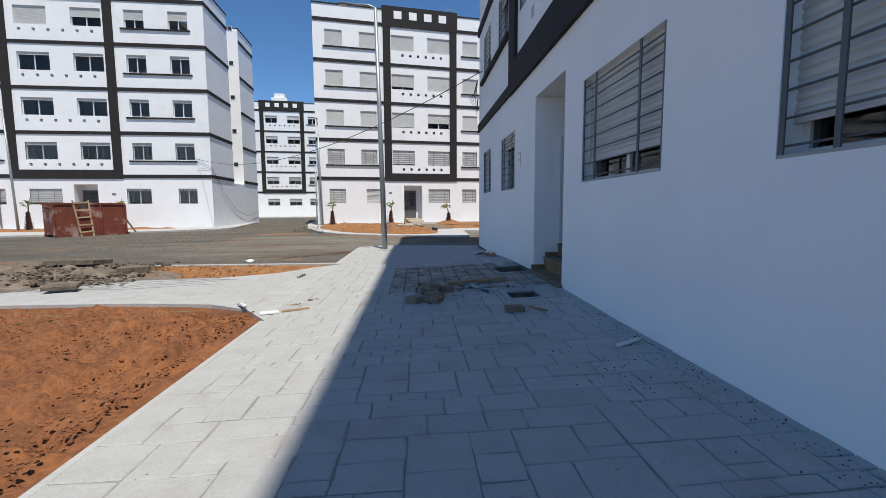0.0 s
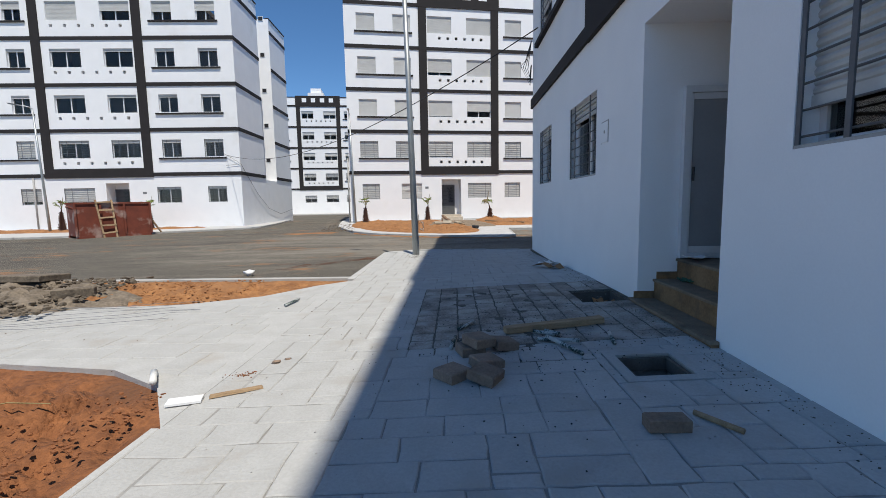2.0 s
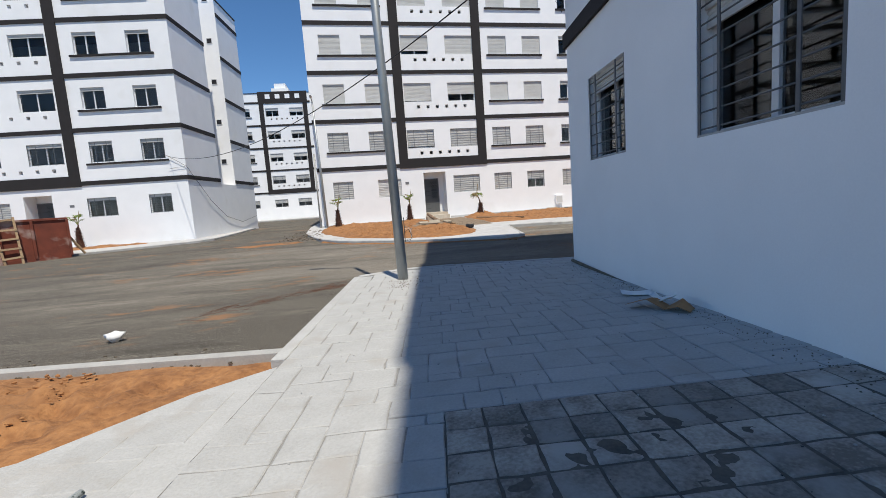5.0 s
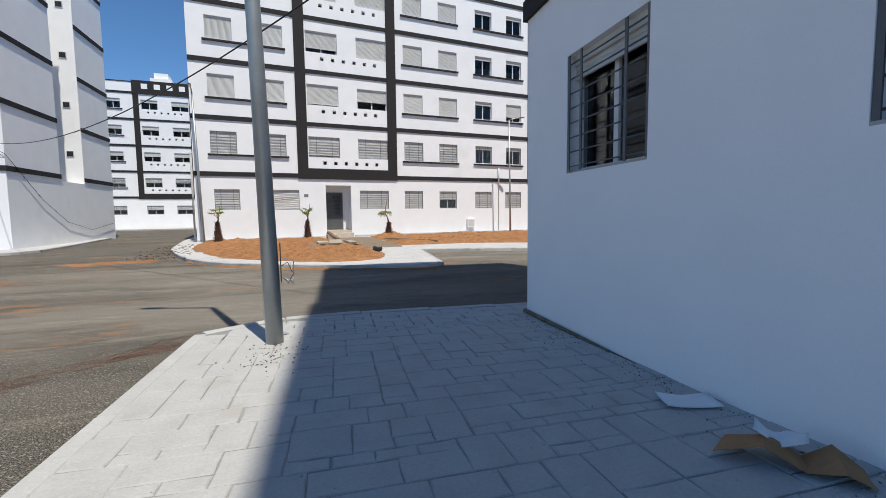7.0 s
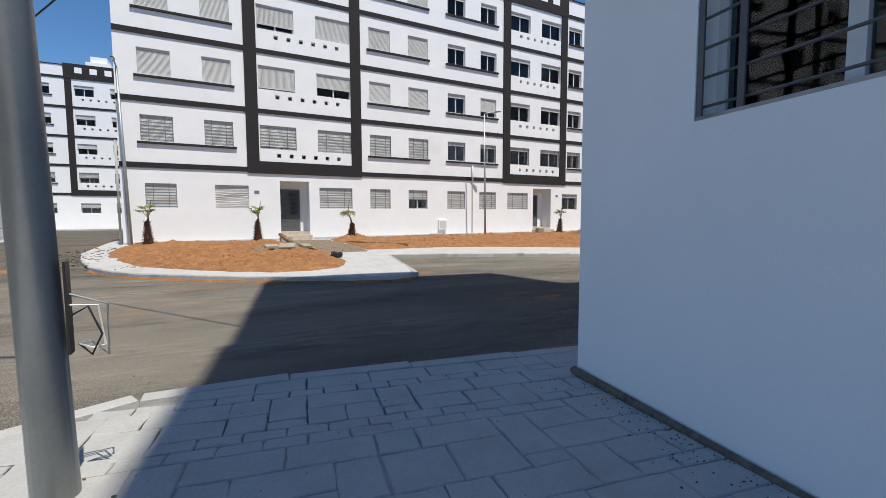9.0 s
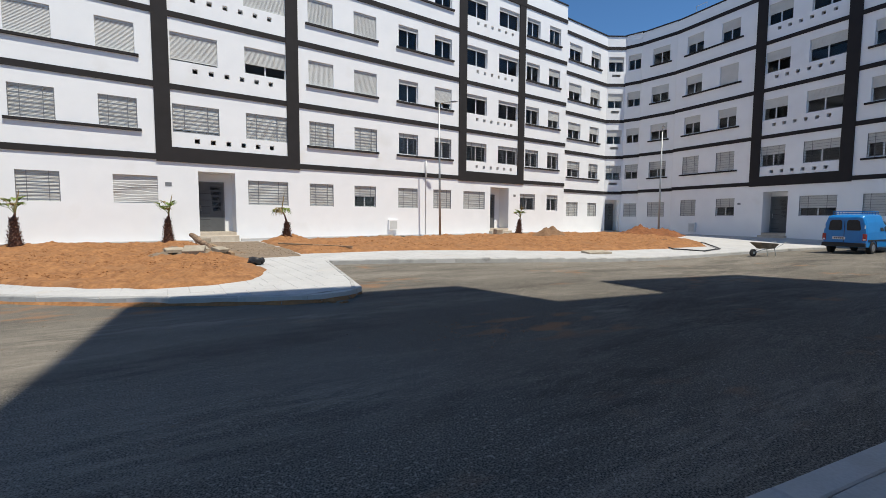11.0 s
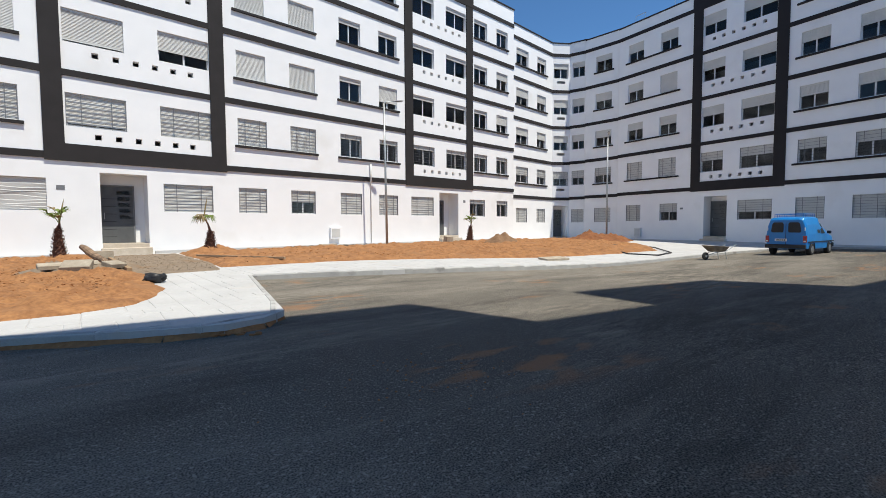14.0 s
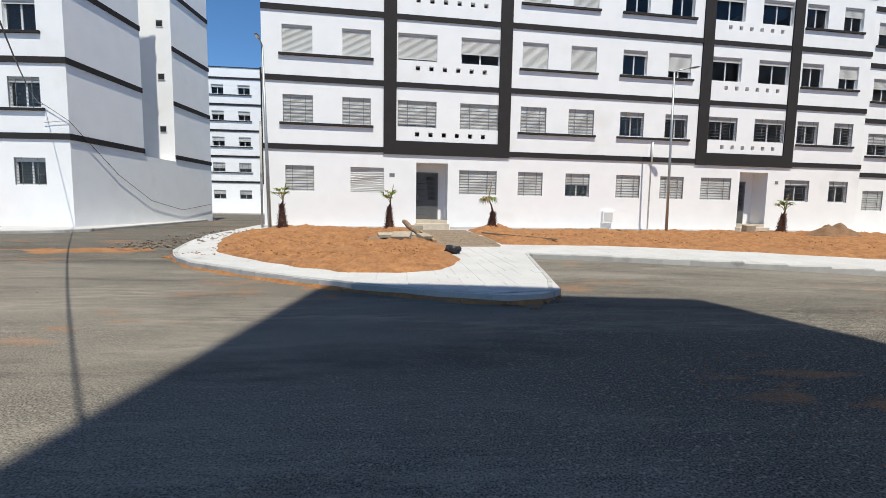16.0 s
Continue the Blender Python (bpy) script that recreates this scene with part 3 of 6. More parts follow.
g = Mesh().quad((-900, -900, -0.62), (900, -900, -0.62), (900, 900, -0.62), (-900, 900, -0.62))
tagged(part("ground", g, FAR_EARTH), "dry bare ground reaching to the horizon", "ground", kind="structure")
rd = Mesh()
cuts = [-75, -40, -10, 9.5] + [10 + k for k in range(13)] + [33.5, 35.5, 37.5, 81]
rows = [-45, -20, 0, 10, 16.5] + [17 + k for k in range(15)] + [50, 80, 111]
for x0, x1 in zip(cuts, cuts[1:]):
    for y0, y1 in zip(rows, rows[1:]):
        rd.quad(*[(x, y, ROAD_Z + fall(x, y)) for x, y in ((x0, y0), (x1, y0), (x1, y1), (x0, y1))])
tagged(part("road", rd, ASPHALT, fix=True), "new dark asphalt road with dusty tyre marks", "road", kind="structure")

# The near house's frame: x runs back along its street wall from the corner, y into the house.
MA = axes((6.529, 14.29, 0), (-0.1442, -0.98955))

# ---- near pavement ----
PAVE_N, PAVE_FRONT, PAVE_BACK = 3.87, -0.54, 21.0
HOLE_1 = (8.54, 8.95, -0.84, -0.43)
HOLE_2 = (6.12, 6.80, -0.58, -0.03)


def rise(s, y):
    """How far the pavement climbs from its kerb towards the wall; it sinks a little to the street corner."""
    f = float(np.interp(s, (-0.7, 0.0, 2.0, 3.0, 4.0, 5.2, 6.5, 8.5, 10.0, 21.0), (-0.045, -0.035, 0.02, 0.05, 0.10, 0.145, 0.165, 0.15, 0.135, 0.13)))
    return f * max(0.0, min(1.0, 1 + y / 3.6))


def climbing(mb):
    mb.v = [(x, y, z + rise(x, y)) for x, y, z in mb.v]
    return mb


def flat_grid(x0, x1, y0, y1, holes, top, thick):
    """A slab cut into small fields, with square holes through it, that follows the pavement's slope."""
    cuts = lambda a, b, own, step: sorted({round(q, 4) for q in own if a < q < b} | {round(a + (b - a) * k / max(1, int((b - a) / step)), 4) for k in range(max(1, int((b - a) / step)) + 1)})
    xs, ys = cuts(x0, x1, [v for h in holes for v in h[:2]], 0.4), cuts(y0, y1, [v for h in holes for v in h[2:]], 0.4)
    mb = Mesh()
    for xa, xb in zip(xs, xs[1:]):
        for ya, yb in zip(ys, ys[1:]):
            if not any(h[0] < (xa + xb) / 2 < h[1] and h[2] < (ya + yb) / 2 < h[3] for h in holes):
                mb.quad((xa, ya, top), (xb, ya, top), (xb, yb, top), (xa, yb, top))
    edges = [((x0, y0), (x1, y0)), ((x1, y0), (x1, y1)), ((x1, y1), (x0, y1)), ((x0, y1), (x0, y0))]
    for a, b, c, d in holes:
        edges += [((a, c), (a, d)), ((a, d), (b, d)), ((b, d), (b, c)), ((b, c), (a, c))]
    for p, q in edges:
        mb.quad((*p, top), (*p, top - thick), (*q, top - thick), (*q, top))
    return climbing(mb)


pave = tagged(part("pavement", flat_grid(PAVE_FRONT + 0.9, PAVE_BACK, -PAVE_N, -0.0, [HOLE_1, HOLE_2], -0.009, 0.42), JOINT, m=MA), "pale stamped concrete pavement with cut joints along the house wall", "pavement", kind="structure")
corner = [(0.22, 0.0), (0.22, -PAVE_N), (0.1, -PAVE_N), (-0.2, -3.55), (-0.40, -3.15), (-0.50, -2.7), (PAVE_FRONT, -1.8), (PAVE_FRONT, 13.0), (0.22, 13.0)]
corner = corner[:7] + [(PAVE_FRONT, 14.0), (-0.01, 14.0), (-0.01, 0.0)]
part("pavement_end", prism(corner[::-1], -0.4, -0.052), JOINT, pave)
CROSS = [(6.0, -PAVE_N), (4.35, -PAVE_N), (4.8, -4.35), (5.58, -4.9), (6.08, -5.8), (6.22, -7.0), (6.27, -15.0), (8.2, -15.0), (8.3, -6.0), (8.45, -4.9), (8.8, -4.3), (9.4, -PAVE_N)]
part("cross_path", prism(CROSS[::-1], -0.4, -0.006), SLAB, pave)
kerb_line(pave, [tuple((MA @ Vector((s, -PAVE_N - 0.0, 0)))[:2]) for s in (4.2, 0.1)], 0.004, -0.42, 0.13, 0.95, side=1, bev=0.008, material=SLAB)
kerb_line(pave, [tuple((MA @ Vector((*p, 0)))[:2]) for p in ((0.1, -PAVE_N), (-0.2, -3.55), (-0.40, -3.15), (-0.50, -2.7), (PAVE_FRONT, -1.8), (PAVE_FRONT, 14.0))], 0.004, -0.42, 0.13, 0.95, side=1, bev=0.008, material=SLAB, lift=lambda x, y: rise(*(MA.inverted() @ Vector((x, y, 0)))[:2]))
part("edging", Mesh().box(9.4, PAVE_BACK, -PAVE_N - 0.06, -PAVE_N + 0.004, -0.3, -0.003, bev=0.01), SLAB, pave)


def ashlar(x0, x1, y0, y1, cell, seed):
    """Random courses of stamped stones on a square grid."""
    rnd = random.Random(seed)
    nx, ny = int(round((x1 - x0) / cell)), int(round((y1 - y0) / cell))
    used, out = set(), []
    sizes = [(3, 3), (3, 2), (2, 3), (2, 2), (4, 2), (2, 4), (3, 1), (1, 2), (2, 1), (1, 1)]
    for j in range(ny):
        for i in range(nx):
            if (i, j) in used:
                continue
            order = sizes[:6]
            rnd.shuffle(order)
            for a, b in order + sizes[6:]:
                cells = [(i + p, j + q) for p in range(a) for q in range(b)]
                if i + a <= nx and j + b <= ny and not any(c in used for c in cells):
                    used.update(cells)
                    out.append((x0 + i * cell, x0 + (i + a) * cell, y0 + j * cell, y0 + (j + b) * cell))
                    break
    return out


def stone(mb, x0, x1, y0, y1, z, gap, rnd):
    """A stamped stone with a slightly wavering outline and a worn arris."""
    j = lambda: rnd.uniform(-0.007, 0.007)
    cx, cy = (x0 + x1) / 2, (y0 + y1) / 2
    out = [(x0 + gap, y0 + gap), (cx, y0 + gap), (x1 - gap, y0 + gap), (x1 - gap, cy), (x1 - gap, y1 - gap), (cx, y1 - gap), (x0 + gap, y1 - gap), (x0 + gap, cy)]
    out = [(x + j(), y + j()) for x, y in out]
    b = 0.007
    inn = [(x + (b if x < cx - 0.02 else -b if x > cx + 0.02 else 0), y + (b if y < cy - 0.02 else -b if y > cy + 0.02 else 0)) for x, y in out]
    i = len(mb.v)
    tilt = [rnd.uniform(-0.0015, 0.0015) for _ in range(8)]
    mb.v += [(x, y, z - 0.04) for x, y in out] + [(x, y, z - 0.006) for x, y in out] + [(x, y, z + t) for (x, y), t in zip(inn, tilt)]
    for a in (0, 8):
        mb.f += [(i + a + k, i + a + (k + 1) % 8, i + a + 8 + (k + 1) % 8, i + a + 8 + k) for k in range(8)]
    mb.f.append(tuple(i + 16 + k for k in range(8)))
    return mb


def overlaps(r, h, pad=0.0):
    return r[0] < h[1] + pad and r[1] > h[0] - pad and r[2] < h[3] + pad and r[3] > h[2] - pad


DIRTY = (5.45, 8.15, -2.5, -0.0)
near_rest, dirty_rest, picked = Mesh(), Mesh(), 0
cross_in = poly_distance(CROSS)
corner_in = poly_distance([(1.0, 0.0), (1.0, -PAVE_N)] + corner[1:7] + [(PAVE_FRONT, 0.0)])
tiles = [(r, SLAB) for r in ashlar(-0.53, 20.77, -PAVE_N, -0.0, 0.1152, 4) if (r[0] > 0.2 or min(corner_in(x, y) for x in r[:2] for y in r[2:]) > -0.10)]
tiles += [(r, SLAB) for r in ashlar(-0.53, -0.03, 0.0, 13.6, 0.125, 6)]
tiles += [(r, SLAB) for r in ashlar(4.3, 9.5, -15.0, -PAVE_N, 0.134, 9) if min(cross_in(x, y) for x in r[:2] for y in r[2:]) > 0.02]


def cut_out(r, h):
    """What is left of a tile when a rectangle is taken away, as smaller tiles."""
    if not overlaps(r, h):
        return [r]
    a, b, c, d = r
    left = [(a, min(b, h[0]), c, d), (max(a, h[1]), b, c, d), (max(a, h[0]), min(b, h[1]), c, min(d, h[2])), (max(a, h[0]), min(b, h[1]), max(c, h[3]), d)]
    return [q for q in left if q[1] - q[0] > 0.03 and q[3] - q[2] > 0.03]


RIM = (HOLE_1[0] - 0.08, HOLE_1[1] + 0.08, HOLE_1[2] - 0.08, HOLE_1[3] + 0.08)
tiles = [(q, material) for r, material in tiles for q in cut_out(r, DIRTY)]
grid = 0.225
for i in range(12):
    for j in range(11):
        r = (DIRTY[0] + i * grid, DIRTY[0] + (i + 1) * grid, DIRTY[2] + j * grid, DIRTY[2] + (j + 1) * grid)
        tiles.append((r, SLAB_DIRTY))
tiles = [(q, material) for r, material in tiles for p in cut_out(r, RIM) for q in cut_out(p, HOLE_2)]
for r, material in tiles:
    w, d = round(r[1] - r[0], 3), round(r[3] - r[2], 3)
    gap = 0.0035 if material is SLAB else 0.007
    near = 1.0 < r[0] < 12.0 and picked < 300 and (r[2] > -3.0) and r[0] > 4.0
    if near:
        picked += 1
        part("slab", climbing(stone(Mesh(), *r, random.uniform(-0.003, 0.002), gap, random)), material, pave)
    else:
        stone(near_rest if material is SLAB else dirty_rest, *r, random.uniform(-0.003, 0.002), gap, random)
tagged(part("slabs", climbing(near_rest), SLAB, pave), kind="stuff")
if dirty_rest.v:
    tagged(part("muddy_slabs", climbing(dirty_rest), SLAB_DIRTY, pave), kind="stuff")
part("mud_bed", flat_grid(DIRTY[0], DIRTY[1], DIRTY[2], DIRTY[3], [HOLE_2], -0.0065, 0.03), MUD_AND_SHADE, pave)
a, b, c, d = HOLE_1
part("manhole_rim", climbing(Mesh().box(a - 0.08, a, c - 0.08, d + 0.08, -0.05, 0.006).box(b, b + 0.08, c - 0.08, d + 0.08, -0.05, 0.006).box(a, b, c - 0.08, c, -0.05, 0.006).box(a, b, d, d + 0.08, -0.05, 0.006)), SLAB, pave)
part("manhole_frame", climbing(Mesh().box(a + 0.002, a + 0.03, c + 0.002, d - 0.002, -0.12, -0.02).box(a + 0.03, b - 0.03, d - 0.03, d - 0.002, -0.12, -0.02).box(b - 0.03, b - 0.002, c + 0.002, d - 0.002, -0.12, -0.02).box(a + 0.03, b - 0.03, c + 0.002, c + 0.03, -0.12, -0.02)), MUD_AND_SHADE, pave)
a, b, c, d = HOLE_2
# Lining and floor added in dark colour, to deepen the pit's shade.
part("pit_lining", climbing(Mesh().box(a + 0.002, a + 0.02, c + 0.002, d - 0.002, -0.34, -0.03).box(a + 0.02, b - 0.02, d - 0.02, d - 0.002, -0.34, -0.03).box(b - 0.02, b - 0.002, c + 0.002, d - 0.002, -0.34, -0.03).box(a + 0.02, b - 0.02, c + 0.002, c + 0.02, -0.34, -0.03)), MUD_AND_SHADE, pave)
part("manhole_floor", Mesh().box(5.4, 9.2, -1.0, 0, -0.3, -0.19), MUD_AND_SHADE, pave)

heightfield("mud_smears", DIRTY[0] - 0.2, DIRTY[1] + 0.7, DIRTY[2] - 0.1, DIRTY[3] - 0.1, 0.03, poly_distance([(5.5, -2.5), (8.2, -2.4), (8.8, -1.7), (8.7, -1.0), (8.3, -0.9), (6.9, -0.62), (6.0, -0.7), (5.5, -0.5)]), -0.009, MUD_AND_SHADE, "dark grime smeared over the lifted paving", "mud", amp=0.019, scale=4.6, m=MA, fine=0.1, follow=True)

# ---- bare earth round the near pavement ----
heightfield("earth_bed", 7.9, 18.0, -12.0, -PAVE_N + 0.25, 0.05, poly_distance([(9.3, -PAVE_N + 0.0), (18.5, -PAVE_N + 0.0), (18.5, -12.5), (8.2, -12.5), (8.27, -6.0), (8.43, -4.9), (8.78, -4.28)]), -0.05, EARTH, "red bare earth bed with clods and ruts beside the pavement", "earth", amp=0.13, scale=1.1, m=MA, fine=5.0)
heightfield("earth_strip", 3.6, 6.6, -16.0, -3.7, 0.05, poly_distance([(4.05, -3.9), (4.9, -4.6), (5.58, -5.0), (6.13, -6.0), (6.22, -16.5), (3.95, -16.5)]), -0.05, SAND, "strip of orange sand between path and road", "earth", amp=0.07, scale=1.4, m=MA, fine=3.5)
tagged(part("edge_kerb", Mesh().box(3.78, 3.9, -16, -PAVE_N - 0.14, -0.4, -0.03, bev=0.01), KERB, m=MA), "flush concrete kerb between sand and road", "kerb", kind="structure")

# ---- island and walkway before the long house ----
KERB_TIP = [(-1.3, 46.0), (-1.1, 38.0), (-0.5, 31.0), (0.2, 28.0), (0.9, 25.7), (1.45, 24.6), (2.12, 23.7), (3.05, 22.95), (4.2, 22.1), (5.1, 21.5), (5.85, 21.12), (6.66, 20.72), (7.2, 20.58), (7.65, 20.66), (8.0, 20.98), (8.9, 25.5)]
KERB_STREET = [(8.9, 25.5), (10.0, 25.2), (12.0, 24.7), (14.0, 24.4), (16.0, 24.15), (18.0, 23.95), (21.0, 23.65), (24.0, 23.5), (30.0, 23.3), (33.8, 22.9), (35.2, 21.8), (35.6, 19.0), (34.6, 8.0)]
ISLAND_Z = -0.085
island = tagged(part("walkway", sunk_prism((KERB_TIP + KERB_STREET[1:] + [(60, 8), (60, 50), (-1.3, 50)]), -0.4, ISLAND_Z), None), "pale concrete walkway in front of the long apartment house", "pavement", kind="structure")
kerb_line(island, KERB_TIP[3:], ISLAND_Z + 0.012, -0.42, 0.10, 0.95, side=1)
kerb_line(island, KERB_STREET, ISLAND_Z + 0.012, -0.42, 0.10, 0.95, side=1, lift=fall)
BED = [(1.3, 27.4), (2.2, 25.2), (3.5, 23.7), (4.94, 22.55), (5.83, 22.4), (6.5, 22.8), (6.85, 23.5), (7.0, 25.0), (7.05, 26.6), (6.6, 29.5), (6.3, 35.6), (0.4, 35.7), (0.3, 32.0), (0.7, 29.5)]
heightfield("sand_bed", 0.0, 7.6, 22.0, 36.0, 0.09, poly_distance(BED), ISLAND_Z + 0.07, SAND, "orange sand bed at the house corner", "earth", amp=0.15, scale=0.9, fine=3.5)
BED_2 = [(9.0, 28.0), (12.6, 28.0), (16.1, 27.4), (20.0, 26.5), (24.0, 26.0), (28.5, 25.9), (30.5, 27.3), (32.0, 30.5), (35.5, 33.5), (35.0, 35.8), (29.0, 36.5), (9.2, 35.7)]
heightfield("sand_bed", 8.2, 36.5, 24.5, 37.2, 0.14, poly_distance(BED_2), ISLAND_Z + 0.08, SAND, "long orange sand bed along the white house", "earth", amp=0.16, scale=0.6, bumps=[(10.0, 34.6, 1.0, 0.3), (34.5, 31.5, 1.0, 0.35), (34.6, 30.0, 1.0, 0.3)], fine=3.5)
heightfield("soil_mound", 23.2, 26.2, 31.4, 34.2, 0.08, lambda x, y: 1.0 - math.hypot(x - 24.7, y - 32.8), ISLAND_Z + 0.05, SOIL, "small mound of grey-brown soil on the sand", "soil", amp=0.08, scale=2.0, kind="stuff", bumps=[(24.7, 32.8, 1.2, 0.6)], fine=3.0)
heightfield("soil_mound", 30.4, 36.4, 29.6, 34.4, 0.10, lambda x, y: 1.9 - math.hypot((x - 33.4) * 0.75, y - 32.0), ISLAND_Z + 0.05, EARTH, "heap of dark red soil in the yard corner", "soil", amp=0.10, scale=1.6, kind="stuff", bumps=[(32.6, 32.2, 1.5, 0.6), (34.3, 31.6, 1.3, 0.45)], fine=3.5)
heightfield("gravel_path", 6.2, 9.4, 26.3, 35.9, 0.08, poly_distance([(6.55, 27.0), (8.6, 27.2), (9.0, 30.0), (8.9, 35.6), (6.5, 35.6)]), ISLAND_Z + 0.025, GRAVEL, "loose gravel path up to the house door", "gravel", amp=0.025, scale=3.0)

line = Mesh()
for (ax, ay), (bx, by) in zip(KERB_TIP[4:], KERB_TIP[5:15]):
    ux, uy = (bx - ax) / math.hypot(bx - ax, by - ay), (by - ay) / math.hypot(bx - ax, by - ay)
    n_ = max(2, int(math.hypot(bx - ax, by - ay) / 0.08))
    for q in range(n_):
        a, b = [(ax + (bx - ax) * w / n_, ay + (by - ay) * w / n_) for w in (q, q + 1)]
        wa, wb = [0.05 + 0.08 * noise.noise(Vector((p[0] * 2.1, p[1] * 2.1, 4))) for p in (a, b)]
        line.quad((a[0], a[1], ROAD_Z + 0.035 + wa * 0.2), (a[0] + uy * wa, a[1] - ux * wa, ROAD_Z - 0.004), (b[0] + uy * wb, b[1] - ux * wb, ROAD_Z - 0.004), (b[0], b[1], ROAD_Z + 0.035 + wb * 0.2))
tagged(part("sand_line", line, SAND, smooth=True, fix=True), "drift of orange sand along the kerb foot", "sand", kind="structure")

# ---- walkway round the left house ----
CK = [(-40.0, 27.6), (-17.0, 27.5), (-13.6, 27.9), (-10.8, 29.8), (-8.0, 31.5), (-6.4, 32.5), (-5.9, 33.6), (-6.0, 38.0), (-6.6, 47.0)]
walk_c = tagged(part("walkway", prism(CK + [(-9, 47), (-40, 47)], -0.4, -0.1), PATHWAY), "pale concrete walkway round the house with black frames", "pavement", kind="structure")
kerb_line(walk_c, CK[1:], -0.09, -0.42, 0.14, 0.95, side=1)
heightfield("sand_bed", -24, -9.0, 30.2, 35.6, 0.15, poly_distance([(-24, 32.0), (-16.5, 31.6), (-12.5, 32.6), (-9.6, 33.8), (-9.8, 34.6), (-24, 36.0)]), -0.07, SAND, "orange sand bed before the left house", "earth", amp=0.10, scale=0.8)
far_walk = tagged(part("walkway", Mesh().box(-45, 40, 66.5, 72, -0.4, -0.08), PATHWAY), "pale walkway before the far house", "pavement", kind="structure")


# ---- houses ----
def pick(table, default):
    return lambda f, n: table.get((f, n), default[min(f, len(default) - 1)])


MB = axes((-0.15, 36.12, 0), (0.9988, 0.0488))
STATE_B = pick({(0, 4): 0.5, (0, 1): 1.1, (2, 2): 0.93, (2, 3): 0.62, (3, 2): 0.8, **{(f, n): 0.2 for f in (1, 2, 3, 4) for n in (6, 7, 8, 9, 10, 11)}, (2, 7): 0.72, (2, 11): 0.55, (3, 11): 0.4, (0, 8): 0.25, (0, 9): 0.25, (1, 2): 0.92}, [1.0])
house_b = block("apartment_house", "long white five-storey house with dark brown bands and frames", MB, 31.25, 12.0, 16.6,
    [(0.93, 2.18), (3.8, 5.32), (8.88, 10.72), (11.79, 13.04), (14.22, 15.49), (16.91, 18.21), (19.33, 20.65), (21.63, 23.4), (26.62, 28.13), (29.37, 30.57)],
    [(0.86, 2.16), (3.45, 4.71), (5.94, 7.74), (8.86, 10.72), (11.82, 13.11), (14.25, 15.57), (16.95, 18.24), (19.4, 20.65), (21.84, 23.5), (24.5, 26.29), (27.07, 28.37), (29.34, 30.55)],
    [(5.3, 11.3), (21.21, 26.89)], [(6.83, 8.33, 0.35, 3.03), (23.88, 25.55, 0.35, 3.08)], None,
    [(0.72, 4.84), (11.69, 15.67), (16.8, 20.8), (27.02, 30.64)], 4, 3.44, STATE_B, 2.98, holes=[(6.85, 10.0), (22.7, 25.7)], belt_spans=[(0, 5.3), (11.3, 21.21), (26.89, 31.25)])
for x in (-0.1 + 3.2, 1.2, 10.5, 18.0, 27.5):
    roof_rail(house_b, x, 0.5, 16.6)

CX = Vector((0.9967, -0.0815))
MC = axes((-7.378 - 19 * CX.x, 35.044 - 19 * CX.y, 0), CX)
flip = lambda spans: [(round(19 - b, 2), round(19 - a, 2)) for a, b in spans]
STATE_C = pick({(0, 2): 0.85, (0, 0): 0.15, (0, 1): 0.15, (4, 2): 0.5, (4, 3): 1.0, (4, 0): 0.5, (4, 1): 0.55, (1, 4): 0.9}, [0.8, 0.18, 0.16, 0.16, 0.4])
house_c = thing("apartment_house", "white five-storey corner house with dark bands and grilled windows", "apartment building", MC, "apartment houses")


